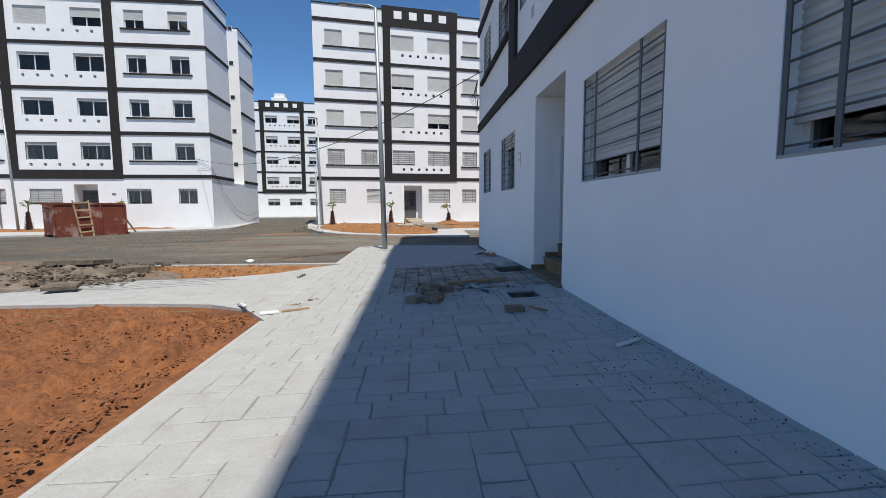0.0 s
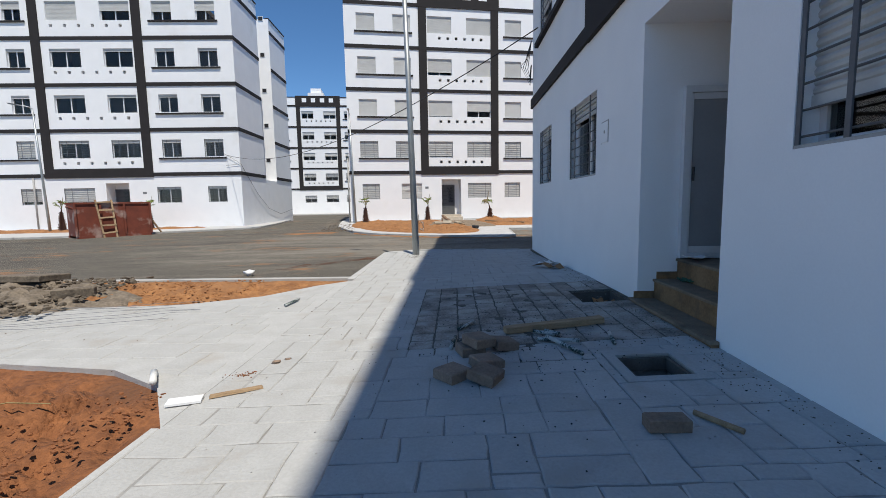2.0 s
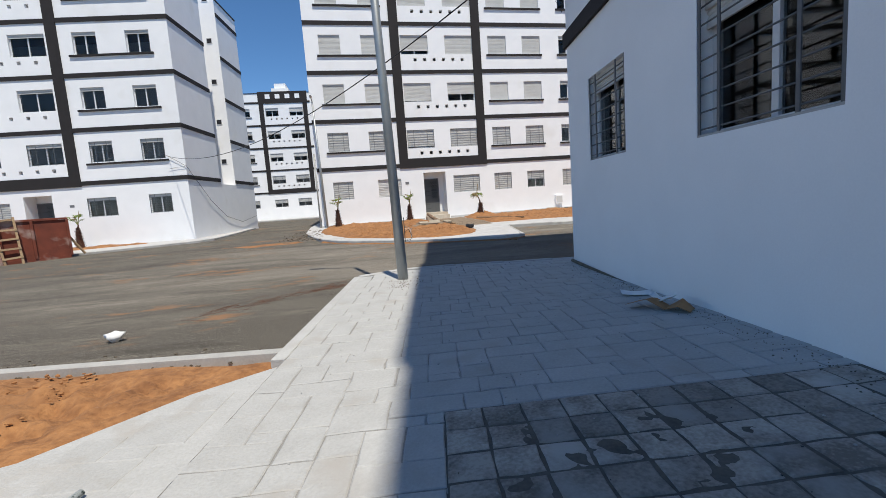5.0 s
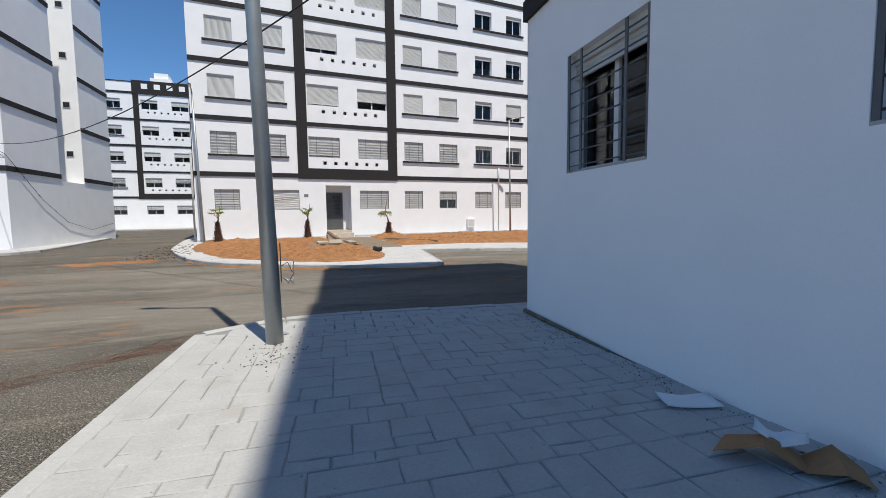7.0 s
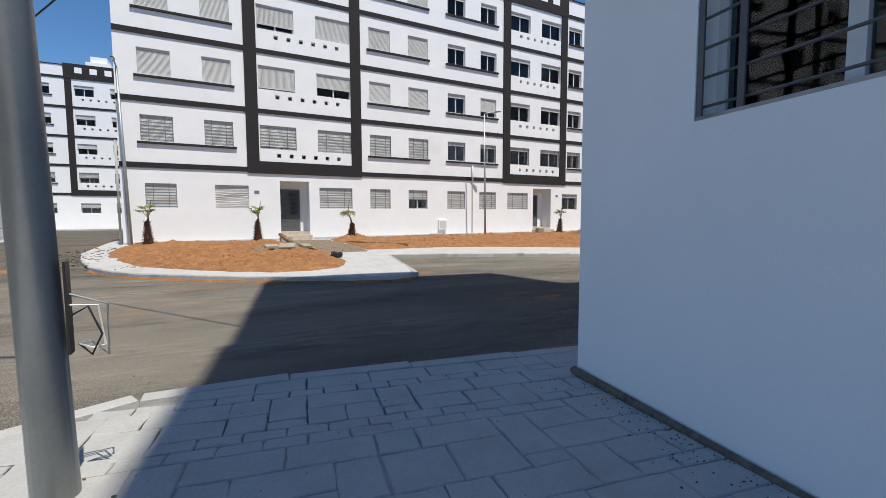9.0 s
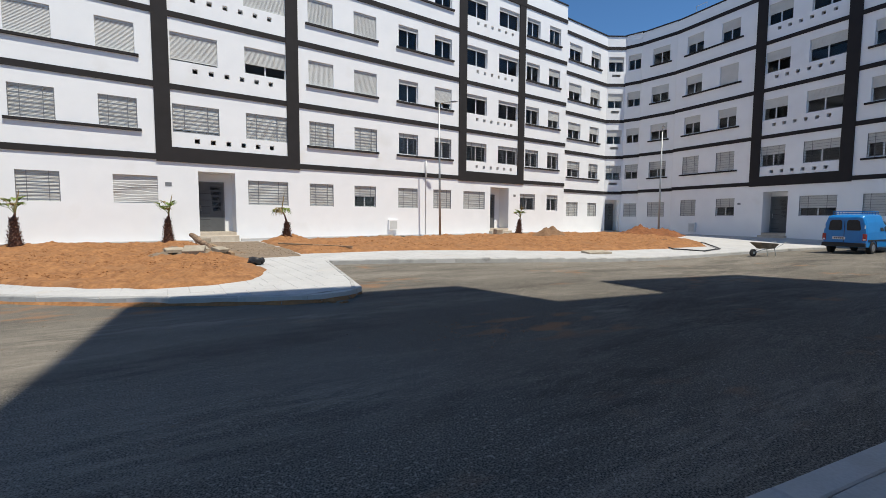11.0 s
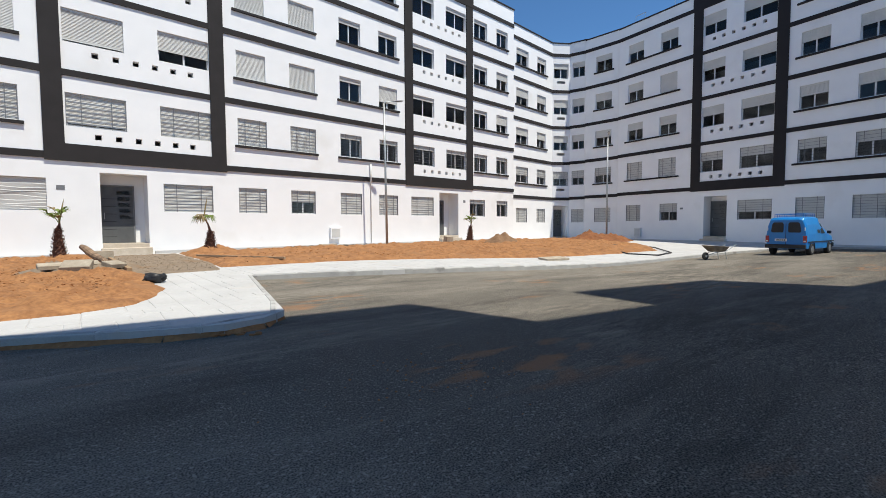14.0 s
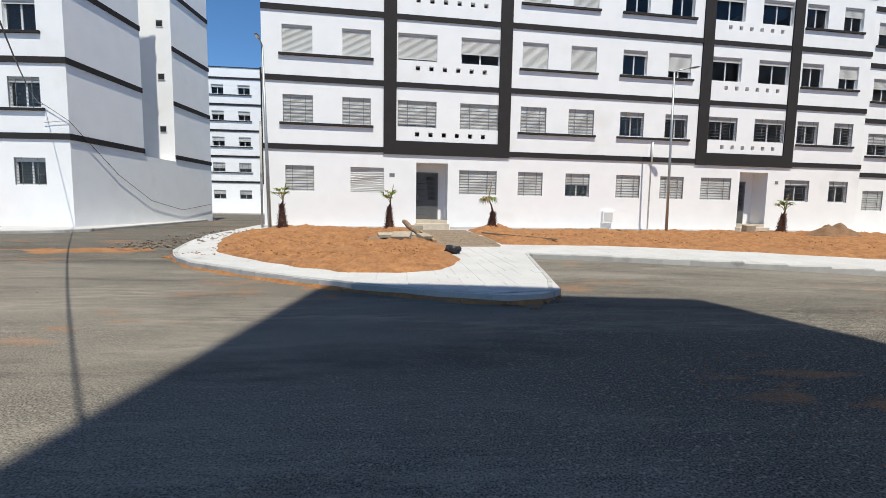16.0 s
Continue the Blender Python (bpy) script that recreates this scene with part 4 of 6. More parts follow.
def left_house():
    h, top, storey, zb = house_c, 16.5, 2.98, 3.42
    ground = flip([(1.03, 2.3), (4.11, 5.73), (9.9, 11.95), (13.44, 14.8), (16.3, 17.6)])
    upper = flip([(1.06, 2.34), (3.89, 5.16), (6.6, 8.5), (9.97, 11.97), (13.55, 14.74), (16.2, 17.4)])
    door = (*flip([(7.6, 9.14)])[0], 0.3, 2.98)
    frame_x = flip([(5.88, 13.05)])[0]
    ops = [(a, b, 1.58, 2.68) for a, b in ground] + [door]
    for f in range(4):
        ops += [(a, b, 4.66 + storey * f, 5.86 + storey * f) for a, b in upper]
        ops += vent_holes(frame_x[0] + 1.35, frame_x[1] - 1.35, 4.24 + storey * f)
    part("wall", wall_mesh(19, -0.7, top, ops), WHITE, h)
    for n, (a, b) in enumerate(ground):
        window(h, a, b, 1.58, 2.68, STATE_C(0, n), True, 9)
    for f in range(4):
        for n, (a, b) in enumerate(upper):
            window(h, a, b, 4.66 + storey * f, 5.86 + storey * f, STATE_C(f + 1, n), f == 0, 8)
        for a, b in flip([(0.9, 5.4), (13.3, 17.8)]):
            ledge(h, a, b, 4.64 + storey * f)
    for k in range(5):
        z = zb + storey * k
        for a, b in ((0, frame_x[0]), (frame_x[1], 19.05)):
            belt(h, a, b, z)
        part("belt", Mesh().box(19.002, 19.05, 0.002, 4.6, z, z + 0.24), DARK, h)
        part("belt", Mesh().box(19.002, 19.05, 7.3, 11.3, z, z + 0.24), DARK, h)
    dark_frame(h, *frame_x, zb - 0.06, zb + storey * 4, levels=[zb + storey * k for k in (1, 2, 3)])
    porch(h, *door)
    part("side_wall", Mesh().box(18.75, 19, 0.252, 4.6, 3.3, top), WHITE, h)
    part("side_wall", Mesh().box(18.75, 19, 0.252, 11.3, -0.7, 3.298), WHITE, h)
    part("side_wall", Mesh().box(18.75, 19, 7.3, 11.3, 3.302, top), WHITE, h)
    part("light_well_wall", Mesh().box(16.6, 18.748, 7.3, 7.55, 3.302, top), WHITE, h)
    part("light_well_wall", Mesh().box(16.6, 18.748, 4.35, 4.6, 3.302, top), WHITE, h)
    part("light_well_wall", Mesh().box(16.4, 16.598, 4.35, 7.55, 3.302, top), WHITE, h)
    part("light_well_floor", Mesh().box(16.6, 18.748, 4.602, 7.298, 3.05, 3.297), WHITE, h)
    for k in range(5):
        sw = part("small_window", Mesh().box(18.2, 18.6, 7.27, 7.298, 4.9 + storey * k * 0.96, 5.28 + storey * k * 0.96), ALU, h)
        part("pane", Mesh().box(18.24, 18.56, 7.262, 7.268, 4.94 + storey * k * 0.96, 5.24 + storey * k * 0.96), BLACK, sw)
    part("side_wall", Mesh().box(0, 0.25, 0.252, 11.3, -0.7, top), WHITE, h)
    part("back_wall", Mesh().box(0.252, 18.748, 11.05, 11.3, -0.7, top), WHITE, h)
    part("roof", Mesh().box(0.252, 16.3, 0.252, 11.0, top - 1.4, top - 1.1), FAR_EARTH, h)
    part("parapet_cap", Mesh().box(-0.04, 19.05, -0.05, 0.3, top + 0.002, top + 0.09), DARK, h)
    part("parapet_cap", Mesh().box(18.7, 19.05, 0.304, 4.6, top + 0.002, top + 0.09), DARK, h)
    part("parapet_cap", Mesh().box(18.7, 19.05, 7.3, 11.3, top + 0.002, top + 0.09), DARK, h)


left_house()

STATE_D = pick({(1, 1): 0.6, (1, 2): 0.6, (4, 4): 0.5}, [0.5, 0.5, 0.45, 0.4, 0.3])
D_UP = [(0.5, 2.0), (3.8, 5.2), (6.8, 8.2), (10.2, 11.9), (13.3, 15.1), (16.3, 17.7), (19.0, 20.4), (23.0, 24.4), (26.0, 27.4)]
house_d = block("apartment_house", "distant white five-storey house closing the side street", axes((-20, 71.3, 0), (1, 0)), 34.0, 12.0, 16.85, D_UP, D_UP, [(9.45, 15.75)], [], None,
    [(0.3, 8.4), (16.1, 20.6), (22.8, 27.6)], 4, 3.45, STATE_D, 3.02, holes=[(10.9, 14.3)], belt_spans=[(0, 9.45), (15.75, 34)], win=(1.2, 4.75, 5.85), gz=(1.55, 2.6))
part("roof_hut", Mesh().box(10.9, 13.2, 2.0, 4.5, 15.7, 18.0).box(11.3, 12.8, 2.3, 4.2, 18.0, 18.7), WHITE, house_d)

MF = axes((38.35, 33.46, 0), (-0.122, -0.9925))
sh = lambda spans: [(round(a + 5.3, 2), round(b + 5.3, 2)) for a, b in spans]
STATE_F = pick({(0, 0): 1.0, (0, 1): 0.5, (0, 2): 0.6, (1, 0): 1.0, (1, 1): 1.0, (3, 1): 0.95, (2, 0): 0.4}, [1.0, 0.42, 0.45, 0.45, 0.5])
house_f = block("apartment_house", "white five-storey house with a wide dark frame facing the yard", MF, 22.0, 12.0, 15.75,
    sh([(-4.52, -3.33), (-1.82, -0.56), (3.22, 5.04), (6.17, 7.46), (8.59, 9.85), (12.0, 13.3)]),
    sh([(-4.5, -3.25), (-1.97, -0.73), (0.94, 2.3), (3.27, 5.02), (6.18, 7.46), (8.62, 9.87), (12.0, 13.3)]),
    [(5.64, 10.93)], [(6.51, 7.91, 0.2, 2.78)], None, sh([(-4.7, -0.5), (5.95, 10.05), (11.8, 13.5)]), 4, 3.2, STATE_F, 2.9, holes=[(6.9, 9.7)],
    belt_spans=[(0, 5.64), (10.93, 22.0)], win=(1.2, 4.35, 5.62), gz=(1.25, 2.45))
for x in (1.0, 4.0, 9.0):
    roof_rail(house_f, x, 0.5, 15.75)


def inner_corner():
    """The narrow stepped bays where the two long houses meet."""
    st = pick({}, [1.0, 0.5, 0.45, 0.5, 0.35])
    a, b = Vector((31.0, 37.92)), Vector((36.7, 38.4))
    block("apartment_house", "white stepped house bay with paired windows", axes((a.x, a.y, 0), b - a), (b - a).length, 5.0, 15.9, [(0.75, 2.2), (3.5, 4.7)], [(0.75, 2.3), (3.5, 4.75)], [], [], None, [(0.6, 4.95)], 4, 3.05, st, 2.95,
        belt_spans=[(0, (b - a).length)], win=(1.2, 4.25, 5.45), gz=(1.2, 2.3))
    a, b = b, Vector((38.0, 37.6))
    w = (b - a).length
    block("apartment_house", "narrow white corner bay with a dark passage below", axes((a.x, a.y, 0), b - a), w, 3.0, 15.9, [], [(0.12, 1.38)], [], [(0.12, 1.4, 0.0, 2.6)], None, [], 4, 3.05, st, 2.95, holes=[(0.5, 1.0)],
        belt_spans=[(0, w)], win=(1.2, 4.25, 5.45))
    a, b = b, Vector((38.42, 36.3))
    w = (b - a).length
    block("apartment_house", "narrow white bay with one window a floor", axes((a.x, a.y, 0), b - a), w, 4.0, 15.95, [(0.2, 1.2)], [(0.2, 1.2)], [], [], None, [], 4, 3.1, st, 2.95, belt_spans=[(0, w)], win=(1.2, 4.3, 5.5), gz=(1.2, 2.3))
    a, b = Vector((38.3, 36.3)), Vector((38.52, 33.48))
    w = (b - a).length
    block("apartment_house", "white bay with ledged windows beside the yard house", axes((a.x, a.y, 0), b - a), w, 4.0, 15.85, [(0.85, 2.2)], [(0.85, 2.2)], [], [], None, [(0.7, 2.35)], 4, 3.15, st, 2.93, belt_spans=[(0, w)], win=(1.2, 4.32, 5.55), gz=(1.2, 2.35))


inner_corner()


def near_house():
    top, zb, storey = 16.8, 3.70, 2.98
    h = thing("apartment_house", "white house in shade with grilled windows and stone entrance steps", "apartment building", MA, "apartment houses")
    ground = [(1.0, 2.28, 1.71, 2.93), (3.8, 5.29, 1.68, 2.9), (9.1, 10.92, 1.61, 2.85), (12.13, 13.95, 1.58, 2.83), (16.0, 17.4, 1.6, 2.83), (18.6, 19.9, 1.6, 2.83)]
    upper = [(0.95, 2.2), (3.3, 4.5), (5.55, 7.3), (8.7, 10.6), (12.0, 13.3), (14.6, 15.9), (18.0, 19.3)]
    niche = (6.88, 8.42, 0.0, 3.19)
    ops = list(ground) + [niche]
    for f in range(4):
        ops += [(a, b, 5.12 + storey * f, 6.3 + storey * f) for a, b in upper]
        ops += vent_holes(6.6, 9.9, 4.62 + storey * f)
    part("wall", wall_mesh(24, -0.7, top, ops, 0.25), WHITE, h)
    drops = [0.2, 0.22, 0.8, 0.84, 1.0, 1.0]
    for (a, b, c, d), dr in zip(ground, drops):
        w, hh = b - a, d - c
        fr = part("window", frame_data(w, hh), None, h, m=Matrix.Translation((a, 0.15, c)))
        pw = w / 2 - 0.09
        for k in (0, 1):
            part("pane", Mesh().box(0, pw, 0, 0.006, 0, hh - 0.11), GLASS, fr, m=Matrix.Translation((0.055 + k * (w / 2 - 0.02), 0.02 + 0.012 * k, 0.055)))
        part("shutter", shutter_data(w, max(0.2, dr * hh), 0.055), None, fr, m=Matrix.Translation((0, -0.05, hh)))
        for k in range(8):
            z = 0.07 + (hh - 0.16) * k / 7
            part("grille_bar", cached(("bar", round(w, 2)), lambda: Mesh().tube([(0.0, 0, 0), (w, 0, 0)], 0.008, 6).data("grille_bar", IRON, True)), None, fr, m=Matrix.Translation((0, -0.125, z)))
        for x in (0.02, w * 0.2, w * 0.76, w - 0.02):
            part("grille_post", cached(("gp", round(hh, 2)), lambda: Mesh().box(-0.018, 0.018, -0.006, 0.006, 0, hh).data("grille_post", IRON)), None, fr, m=Matrix.Translation((x, -0.137, 0)))
        # Added unseen box, coloured dark so the panes show a shaded interior.
        part("room_wall", Mesh().quad((-0.3, 1.6, -0.8), (w + 0.3, 1.6, -0.8), (w + 0.3, 1.6, hh + 0.4), (-0.3, 1.6, hh + 0.4)).quad((-0.3, 0.12, -0.8), (-0.3, 1.6, -0.8), (-0.3, 1.6, hh + 0.4), (-0.3, 0.12, hh + 0.4)).quad((w + 0.3, 0.12, -0.8), (w + 0.3, 1.6, -0.8), (w + 0.3, 1.6, hh + 0.4), (w + 0.3, 0.12, hh + 0.4)).quad((-0.3, 0.12, hh + 0.4), (w + 0.3, 0.12, hh + 0.4), (w + 0.3, 1.6, hh + 0.4), (-0.3, 1.6, hh + 0.4)).quad((-0.3, 0.12, -0.8), (w + 0.3, 0.12, -0.8), (w + 0.3, 1.6, -0.8), (-0.3, 1.6, -0.8)), ROOM, fr, "added room box behind the window, painted dark for its shade", fix=True)
        part("window_sill", Mesh().box(0.001, w - 0.001, -0.148, -0.002, 0.001, 0.02), KERB, fr)
    for f in range(4):
        for n, (a, b) in enumerate(upper):
            window(h, a, b, 5.12 + storey * f, 6.3 + storey * f, 0.2 if n % 2 else 0.6, f == 0, 8)
        for a, b in ((0.7, 4.75), (11.7, 16.2)):
            ledge(h, a, b, 5.08 + storey * f)
    for k in range(5):
        belt(h, -0.05, 4.86, zb + storey * k)
        belt(h, 11.5, 24, zb + storey * k)
        part("belt", Mesh().box(-0.05, -0.002, 0.002, 5.1, zb + storey * k, zb + storey * k + 0.24), DARK, h)
    dark_frame(h, 4.86, 11.5, zb - 0.02, zb + storey * 4, levels=[zb + storey * k for k in (1, 2, 3)], sill=0.6)
    # end walls with the light wells of the gable side
    for x, y0, y1 in ((0.0, 0.252, 5.1), (1.95, 5.102, 8.2), (0.35, 8.202, 12.8), (2.8, 12.802, 16.0)):
        part("side_wall", Mesh().box(x, x + 0.25, y0, y1, -0.7, top), WHITE, h)
    part("side_wall", Mesh().box(0.252, 2.2, 4.85, 5.1, -0.7, top), WHITE, h)
    part("side_wall", Mesh().box(0.602, 1.948, 8.202, 8.45, -0.7, top), WHITE, h)
    part("side_wall", Mesh().box(0.602, 2.798, 12.55, 12.798, -0.7, top), WHITE, h)
    part("side_wall", Mesh().box(23.75, 24, 0.252, 16, -0.7, top), WHITE, h)
    part("back_wall", Mesh().box(3.052, 23.748, 15.75, 16, -0.7, top), WHITE, h)
    part("roof", Mesh().box(2.2, 23.7, 0.252, 15.7, top - 1.4, top - 1.1), FAR_EARTH, h)
    part("roof", Mesh().box(0.252, 2.198, 0.252, 4.84, top - 1.4, top - 1.1), FAR_EARTH, h)
    # entrance recess: landing, three steps, side door
    depth = 1.6
    mb = Mesh()
    x0, x1, z1 = niche[0], niche[1], niche[3]
    mb.quad((x0, 0.25, -0.2), (x0, 0.25, z1), (x0, depth, z1), (x0, depth, -0.2))
    mb.quad((x1, 0.25, z1), (x1, 0.25, -0.2), (x1, depth, -0.2), (x1, depth, z1))
    mb.quad((x0, 0.25, z1), (x1, 0.25, z1), (x1, depth, z1), (x0, depth, z1))
    part("porch_wall", mb, WHITE, h)
    # Dark back added to dim the recess; no hall is known here.
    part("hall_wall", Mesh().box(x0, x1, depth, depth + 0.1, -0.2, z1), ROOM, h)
    for k, (y, z) in enumerate(((-0.06, 0.2), (0.19, 0.42), (0.44, 0.65))):
        wide, back = (0.06 if k == 0 else 0.0), (0.19, 0.44, depth)[k]
        if k == 0:
            part("step", Mesh().box(x0 - 0.057, x1 + 0.057, y, -0.004, -0.05, z - 0.03), TRAVERTINE, h)
            part("tread", Mesh().box(x0 - 0.057, x1 + 0.057, y - 0.02, -0.004, z - 0.028, z, bev=0.006), TREAD, h)
            part("step", Mesh().box(x0 + 0.003, x1 - 0.003, 0.0, back + 0.02, -0.05, z - 0.03), TRAVERTINE, h)
            part("tread", Mesh().box(x0 + 0.003, x1 - 0.003, 0.0, back - 0.003, z - 0.028, z - 0.001), TREAD, h)
        else:
            part("step", Mesh().box(x0 + 0.003, x1 - 0.003, y, back - 0.003, z - 0.24, z - 0.03), TRAVERTINE, h)
            part("tread", Mesh().box(x0 + 0.003, x1 - 0.003, y - 0.02, back - 0.003, z - 0.028, z, bev=0.006), TREAD, h)
        part("skirting", Mesh().box(x0 + 0.002, x0 + 0.016, y + 0.02, min(back, y + 0.27), z + 0.001, z + 0.08), TRAVERTINE, h)
    d0, d1, dz = 0.43, 1.55, 0.66
    door = part("door", Mesh().box(x0 + 0.012, x0 + 0.05, d0 + 0.06, d1 - 0.06, dz + 0.06, dz + 1.78), DOOR_PALE, h, "closed white aluminium entrance door")
    fr = Mesh()
    for a, b, c, d in ((d0, d0 + 0.07, dz, dz + 1.86), (d1 - 0.07, d1, dz, dz + 1.86), (d0 + 0.07, d1 - 0.07, dz + 1.79, dz + 1.86), (d0 + 0.07, d1 - 0.07, dz, dz + 0.06)):
        fr.box(x0 + 0.003, x0 + 0.075, a, b, c, d)
    part("door_frame", fr, ALU, door)
    for a, b in ((d0 + 0.07, d0 + 0.09), (0.955, 1.035), (d1 - 0.11, d1 - 0.072)):
        part("door_stile", Mesh().box(x0 + 0.052, x0 + 0.066, a, b, dz + 0.062, dz + 1.785), ALU, door)
    for a, b in ((dz + 0.062, dz + 0.13), (dz + 1.72, dz + 1.785)):
        part("door_rail", Mesh().box(x0 + 0.052, x0 + 0.064, d0 + 0.092, 0.953, a, b), ALU, door)
        part("door_rail", Mesh().box(x0 + 0.052, x0 + 0.064, 1.037, d1 - 0.112, a, b), ALU, door)
    part("door_handle", Mesh().tube([(x0 + 0.09, d0 + 0.1, dz + 0.85), (x0 + 0.09, d0 + 0.1, dz + 1.0)], 0.012, 6), BLACK, door)
    flap = part("meter_flap", Mesh().box(5.55, 5.80, -0.012, -0.002, 2.10, 2.37), WHITE, h, "white painted wall flap with ragged joint")
    part("flap_joint", Mesh().box(5.535, 5.55, -0.006, -0.002, 2.09, 2.385).box(5.80, 5.815, -0.006, -0.002, 2.09, 2.385).box(5.55, 5.80, -0.006, -0.002, 2.37, 2.385).box(5.66, 5.70, -0.016, -0.012, 2.22, 2.26), KERB, flap)
    part("parapet_cap", Mesh().box(-0.05, 24, -0.05, 0.3, top + 0.002, top + 0.09), DARK, h)
    part("mortar_fillet", Mesh().box(-0.03, 6.7, -0.045, -0.002, -0.02, 0.03, bev=0.02).box(8.55, 24, -0.045, -0.002, -0.02, 0.03, bev=0.02), RUBBLE, h)
    return h


house_a = near_house()


# ---- street furniture ----
def lamp_post(x, y, z, h, arm, r=0.09, lean=(0, 0), hatch=False, label="grey galvanised street lamp post with a short arm"):
    """A tapered pole with an arm and a flat lantern."""
    t = thing("street_lamp", label, "street lamp", Matrix.Translation((x, y, z)), "street lamps")
    k = 0.55
    part("pole", Mesh().tube([(0, 0, -0.25), (lean[0] * 0.5, lean[1] * 0.5, h * 0.5), (lean[0], lean[1], h)], [r, r * 0.78, r * k], 20), STEEL, t, smooth=True)
    a = Vector((arm[0], arm[1], 0))
    top = Vector((lean[0], lean[1], h))
    part("arm", Mesh().tube([top - Vector((0, 0, 0.25)), top + Vector((0, 0, 0.0)), top + a * 0.25 + Vector((0, 0, 0.09)), top + a + Vector((0, 0, 0.16))], [r * 0.5, r * 0.45, r * 0.4, r * 0.36], 10), STEEL, t, smooth=True)
    d = a.normalized()
    m = Matrix.Translation(top + a + Vector((0, 0, 0.15))) @ Matrix.Rotation(math.atan2(d.y, d.x), 4, "Z") @ Matrix.Rotation(radians(-8), 4, "Y")
    head = part("lantern", Mesh().tube([(-0.08, 0, 0), (0.05, 0, 0.01), (0.26, 0, 0.01), (0.38, 0, 0)], [0.035, 0.075, 0.08, 0.035], 10, squash=0.45), GRILLE, t, m=m, smooth=True)
    part("lens", Mesh().box(0.05, 0.32, -0.055, 0.055, -0.042, -0.03), PLASTIC_WHITE, head)
    if hatch:
        # The pole isn't cut: a black block paints the opening's shade.
        part("hatch", Mesh().box(r * 0.86, r * 0.97, -0.03, 0.03, 0.62, 1.02), BLACK, t, "black block standing for the shaded inside of the service hatch")
        for k in range(3):
            pts = [(r * 0.9, 0.0, 0.78 + 0.05 * k), (r + 0.06 + 0.03 * k, 0.02 * k, 0.82), (r + 0.11, -0.03 + 0.05 * k, 0.70 - 0.06 * k), (r + 0.06, 0.02, 0.60 + 0.03 * k), (r + 0.02, 0.0, 0.66)]
            part("wire", Mesh().tube(pts, 0.005, 5), (BLACK, PLASTIC_WHITE, STEEL)[k], t)
    return t


lamp_post(3.394, 14.098, 0.0, 7.25, (-0.74, 0.25), 0.088, lean=(-0.16, 0.05), hatch=True)
lamp_post(0.22, 35.6, -0.1, 7.75, (0.0, -0.5), 0.085, lean=(-0.18, 0))
lamp_post(18.6, 35.4, -0.05, 7.4, (0.62, -0.25), 0.07, lean=(-0.1, 0))
lamp_post(-17.75, 32.2, -0.1, 7.3, (-0.6, -0.35), 0.08, lean=(-0.25, 0))
lamp_post(35.4, 32.6, -0.05, 7.25, (-0.6, -0.4), 0.07)


def cable(pts, sag, name, label, r=0.012, n=14):
    (a, b) = (Vector(pts[0]), Vector(pts[1]))
    line = [a.lerp(b, k / n) - Vector((0, 0, sag * 4 * (k / n) * (1 - k / n))) for k in range(n + 1)]
    return tagged(part(name, Mesh().tube(line, r, 6), BLACK, smooth=True), label, "cable")


wa = MA @ Vector((1.0, -0.06, 5.35))
wc = MC @ Vector((18.1, -0.05, 4.78))
cable((wa, wc), 1.3, "overhead_cable", "black electric cable slung across the street between houses", 0.013, 24)
loops = Mesh()
for k in range(4):
    o = 0.03 * k
    pts = [(0.15, -0.07, 5.35), (0.05 - o, -0.10 - o, 5.0 - o), (-0.03, -0.13 - o * 2, 4.7 + o), (0.02 + o, -0.09, 4.5 - 0.08 * k), (0.1 + o, -0.07, 4.75)]
    loops.tube([MA @ Vector(p) for p in pts], 0.009, 5)
tagged(part("cable_bundle", loops, BLACK), "loose bundle of black cables on the house corner", "cable")
side = [MC @ Vector(p) for p in ((18.0, -0.08, 4.85), (18.4, -0.08, 4.6), (19.06, -0.06, 4.15), (19.07, 2.6, 2.2), (19.07, 4.9, 1.05), (19.07, 7.7, 0.55), (19.07, 11.0, 0.9))]
tagged(part("wall_cable", Mesh().tube(side, 0.012, 5), BLACK), "thin black cable hanging along the gable wall", "cable")
side = [MC @ Vector(p) for p in ((18.06, -0.06, 4.06), (18.5, -0.06, 4.12), (19.04, -0.06, 4.15))]
tagged(part("wall_cable", Mesh().tube(side, 0.009, 5), GRILLE), "short grey cable on the house front", "cable")


# ---- fittings on the long house ----
def wall_box(house, x0, x1, z0, z1, name, material, label):
    b = part(name, Mesh().box(x0, x1, -0.16, -0.003, z0, z1, bev=0.01), material, house, label)
    part("flap", Mesh().box(x0 + 0.05, x1 - 0.05, -0.168, -0.162, z0 + 0.08, z1 - 0.08), SHUTTER, b)


wall_box(house_b, 16.22, 16.78, 0.32, 0.92, "meter_cabinet", WHITE, "white meter cabinet at the wall foot")
part("number_plate", Mesh().box(5.58, 5.82, -0.012, -0.003, 2.34, 2.5), GRILLE, house_b, "small grey house plate")
part("number_plate", Mesh().box(26.0, 26.2, -0.012, -0.003, 2.5, 2.66), GRILLE, house_b, "small grey house plate")
part("downpipe", Mesh().tube([(18.75, -0.05, -0.3), (18.75, -0.05, 3.38), (18.75, -0.075, 3.40), (18.75, -0.075, 4.4)], [0.022, 0.022, 0.05, 0.05], 8), PLASTIC_WHITE, house_b, "grey rain pipe", smooth=True)
part("downpipe", Mesh().tube([(-0.08, -0.1, -0.1), (-0.08, -0.1, 4.6)], 0.05, 8), KERB, house_b, "grey rain pipe at the corner", smooth=True)
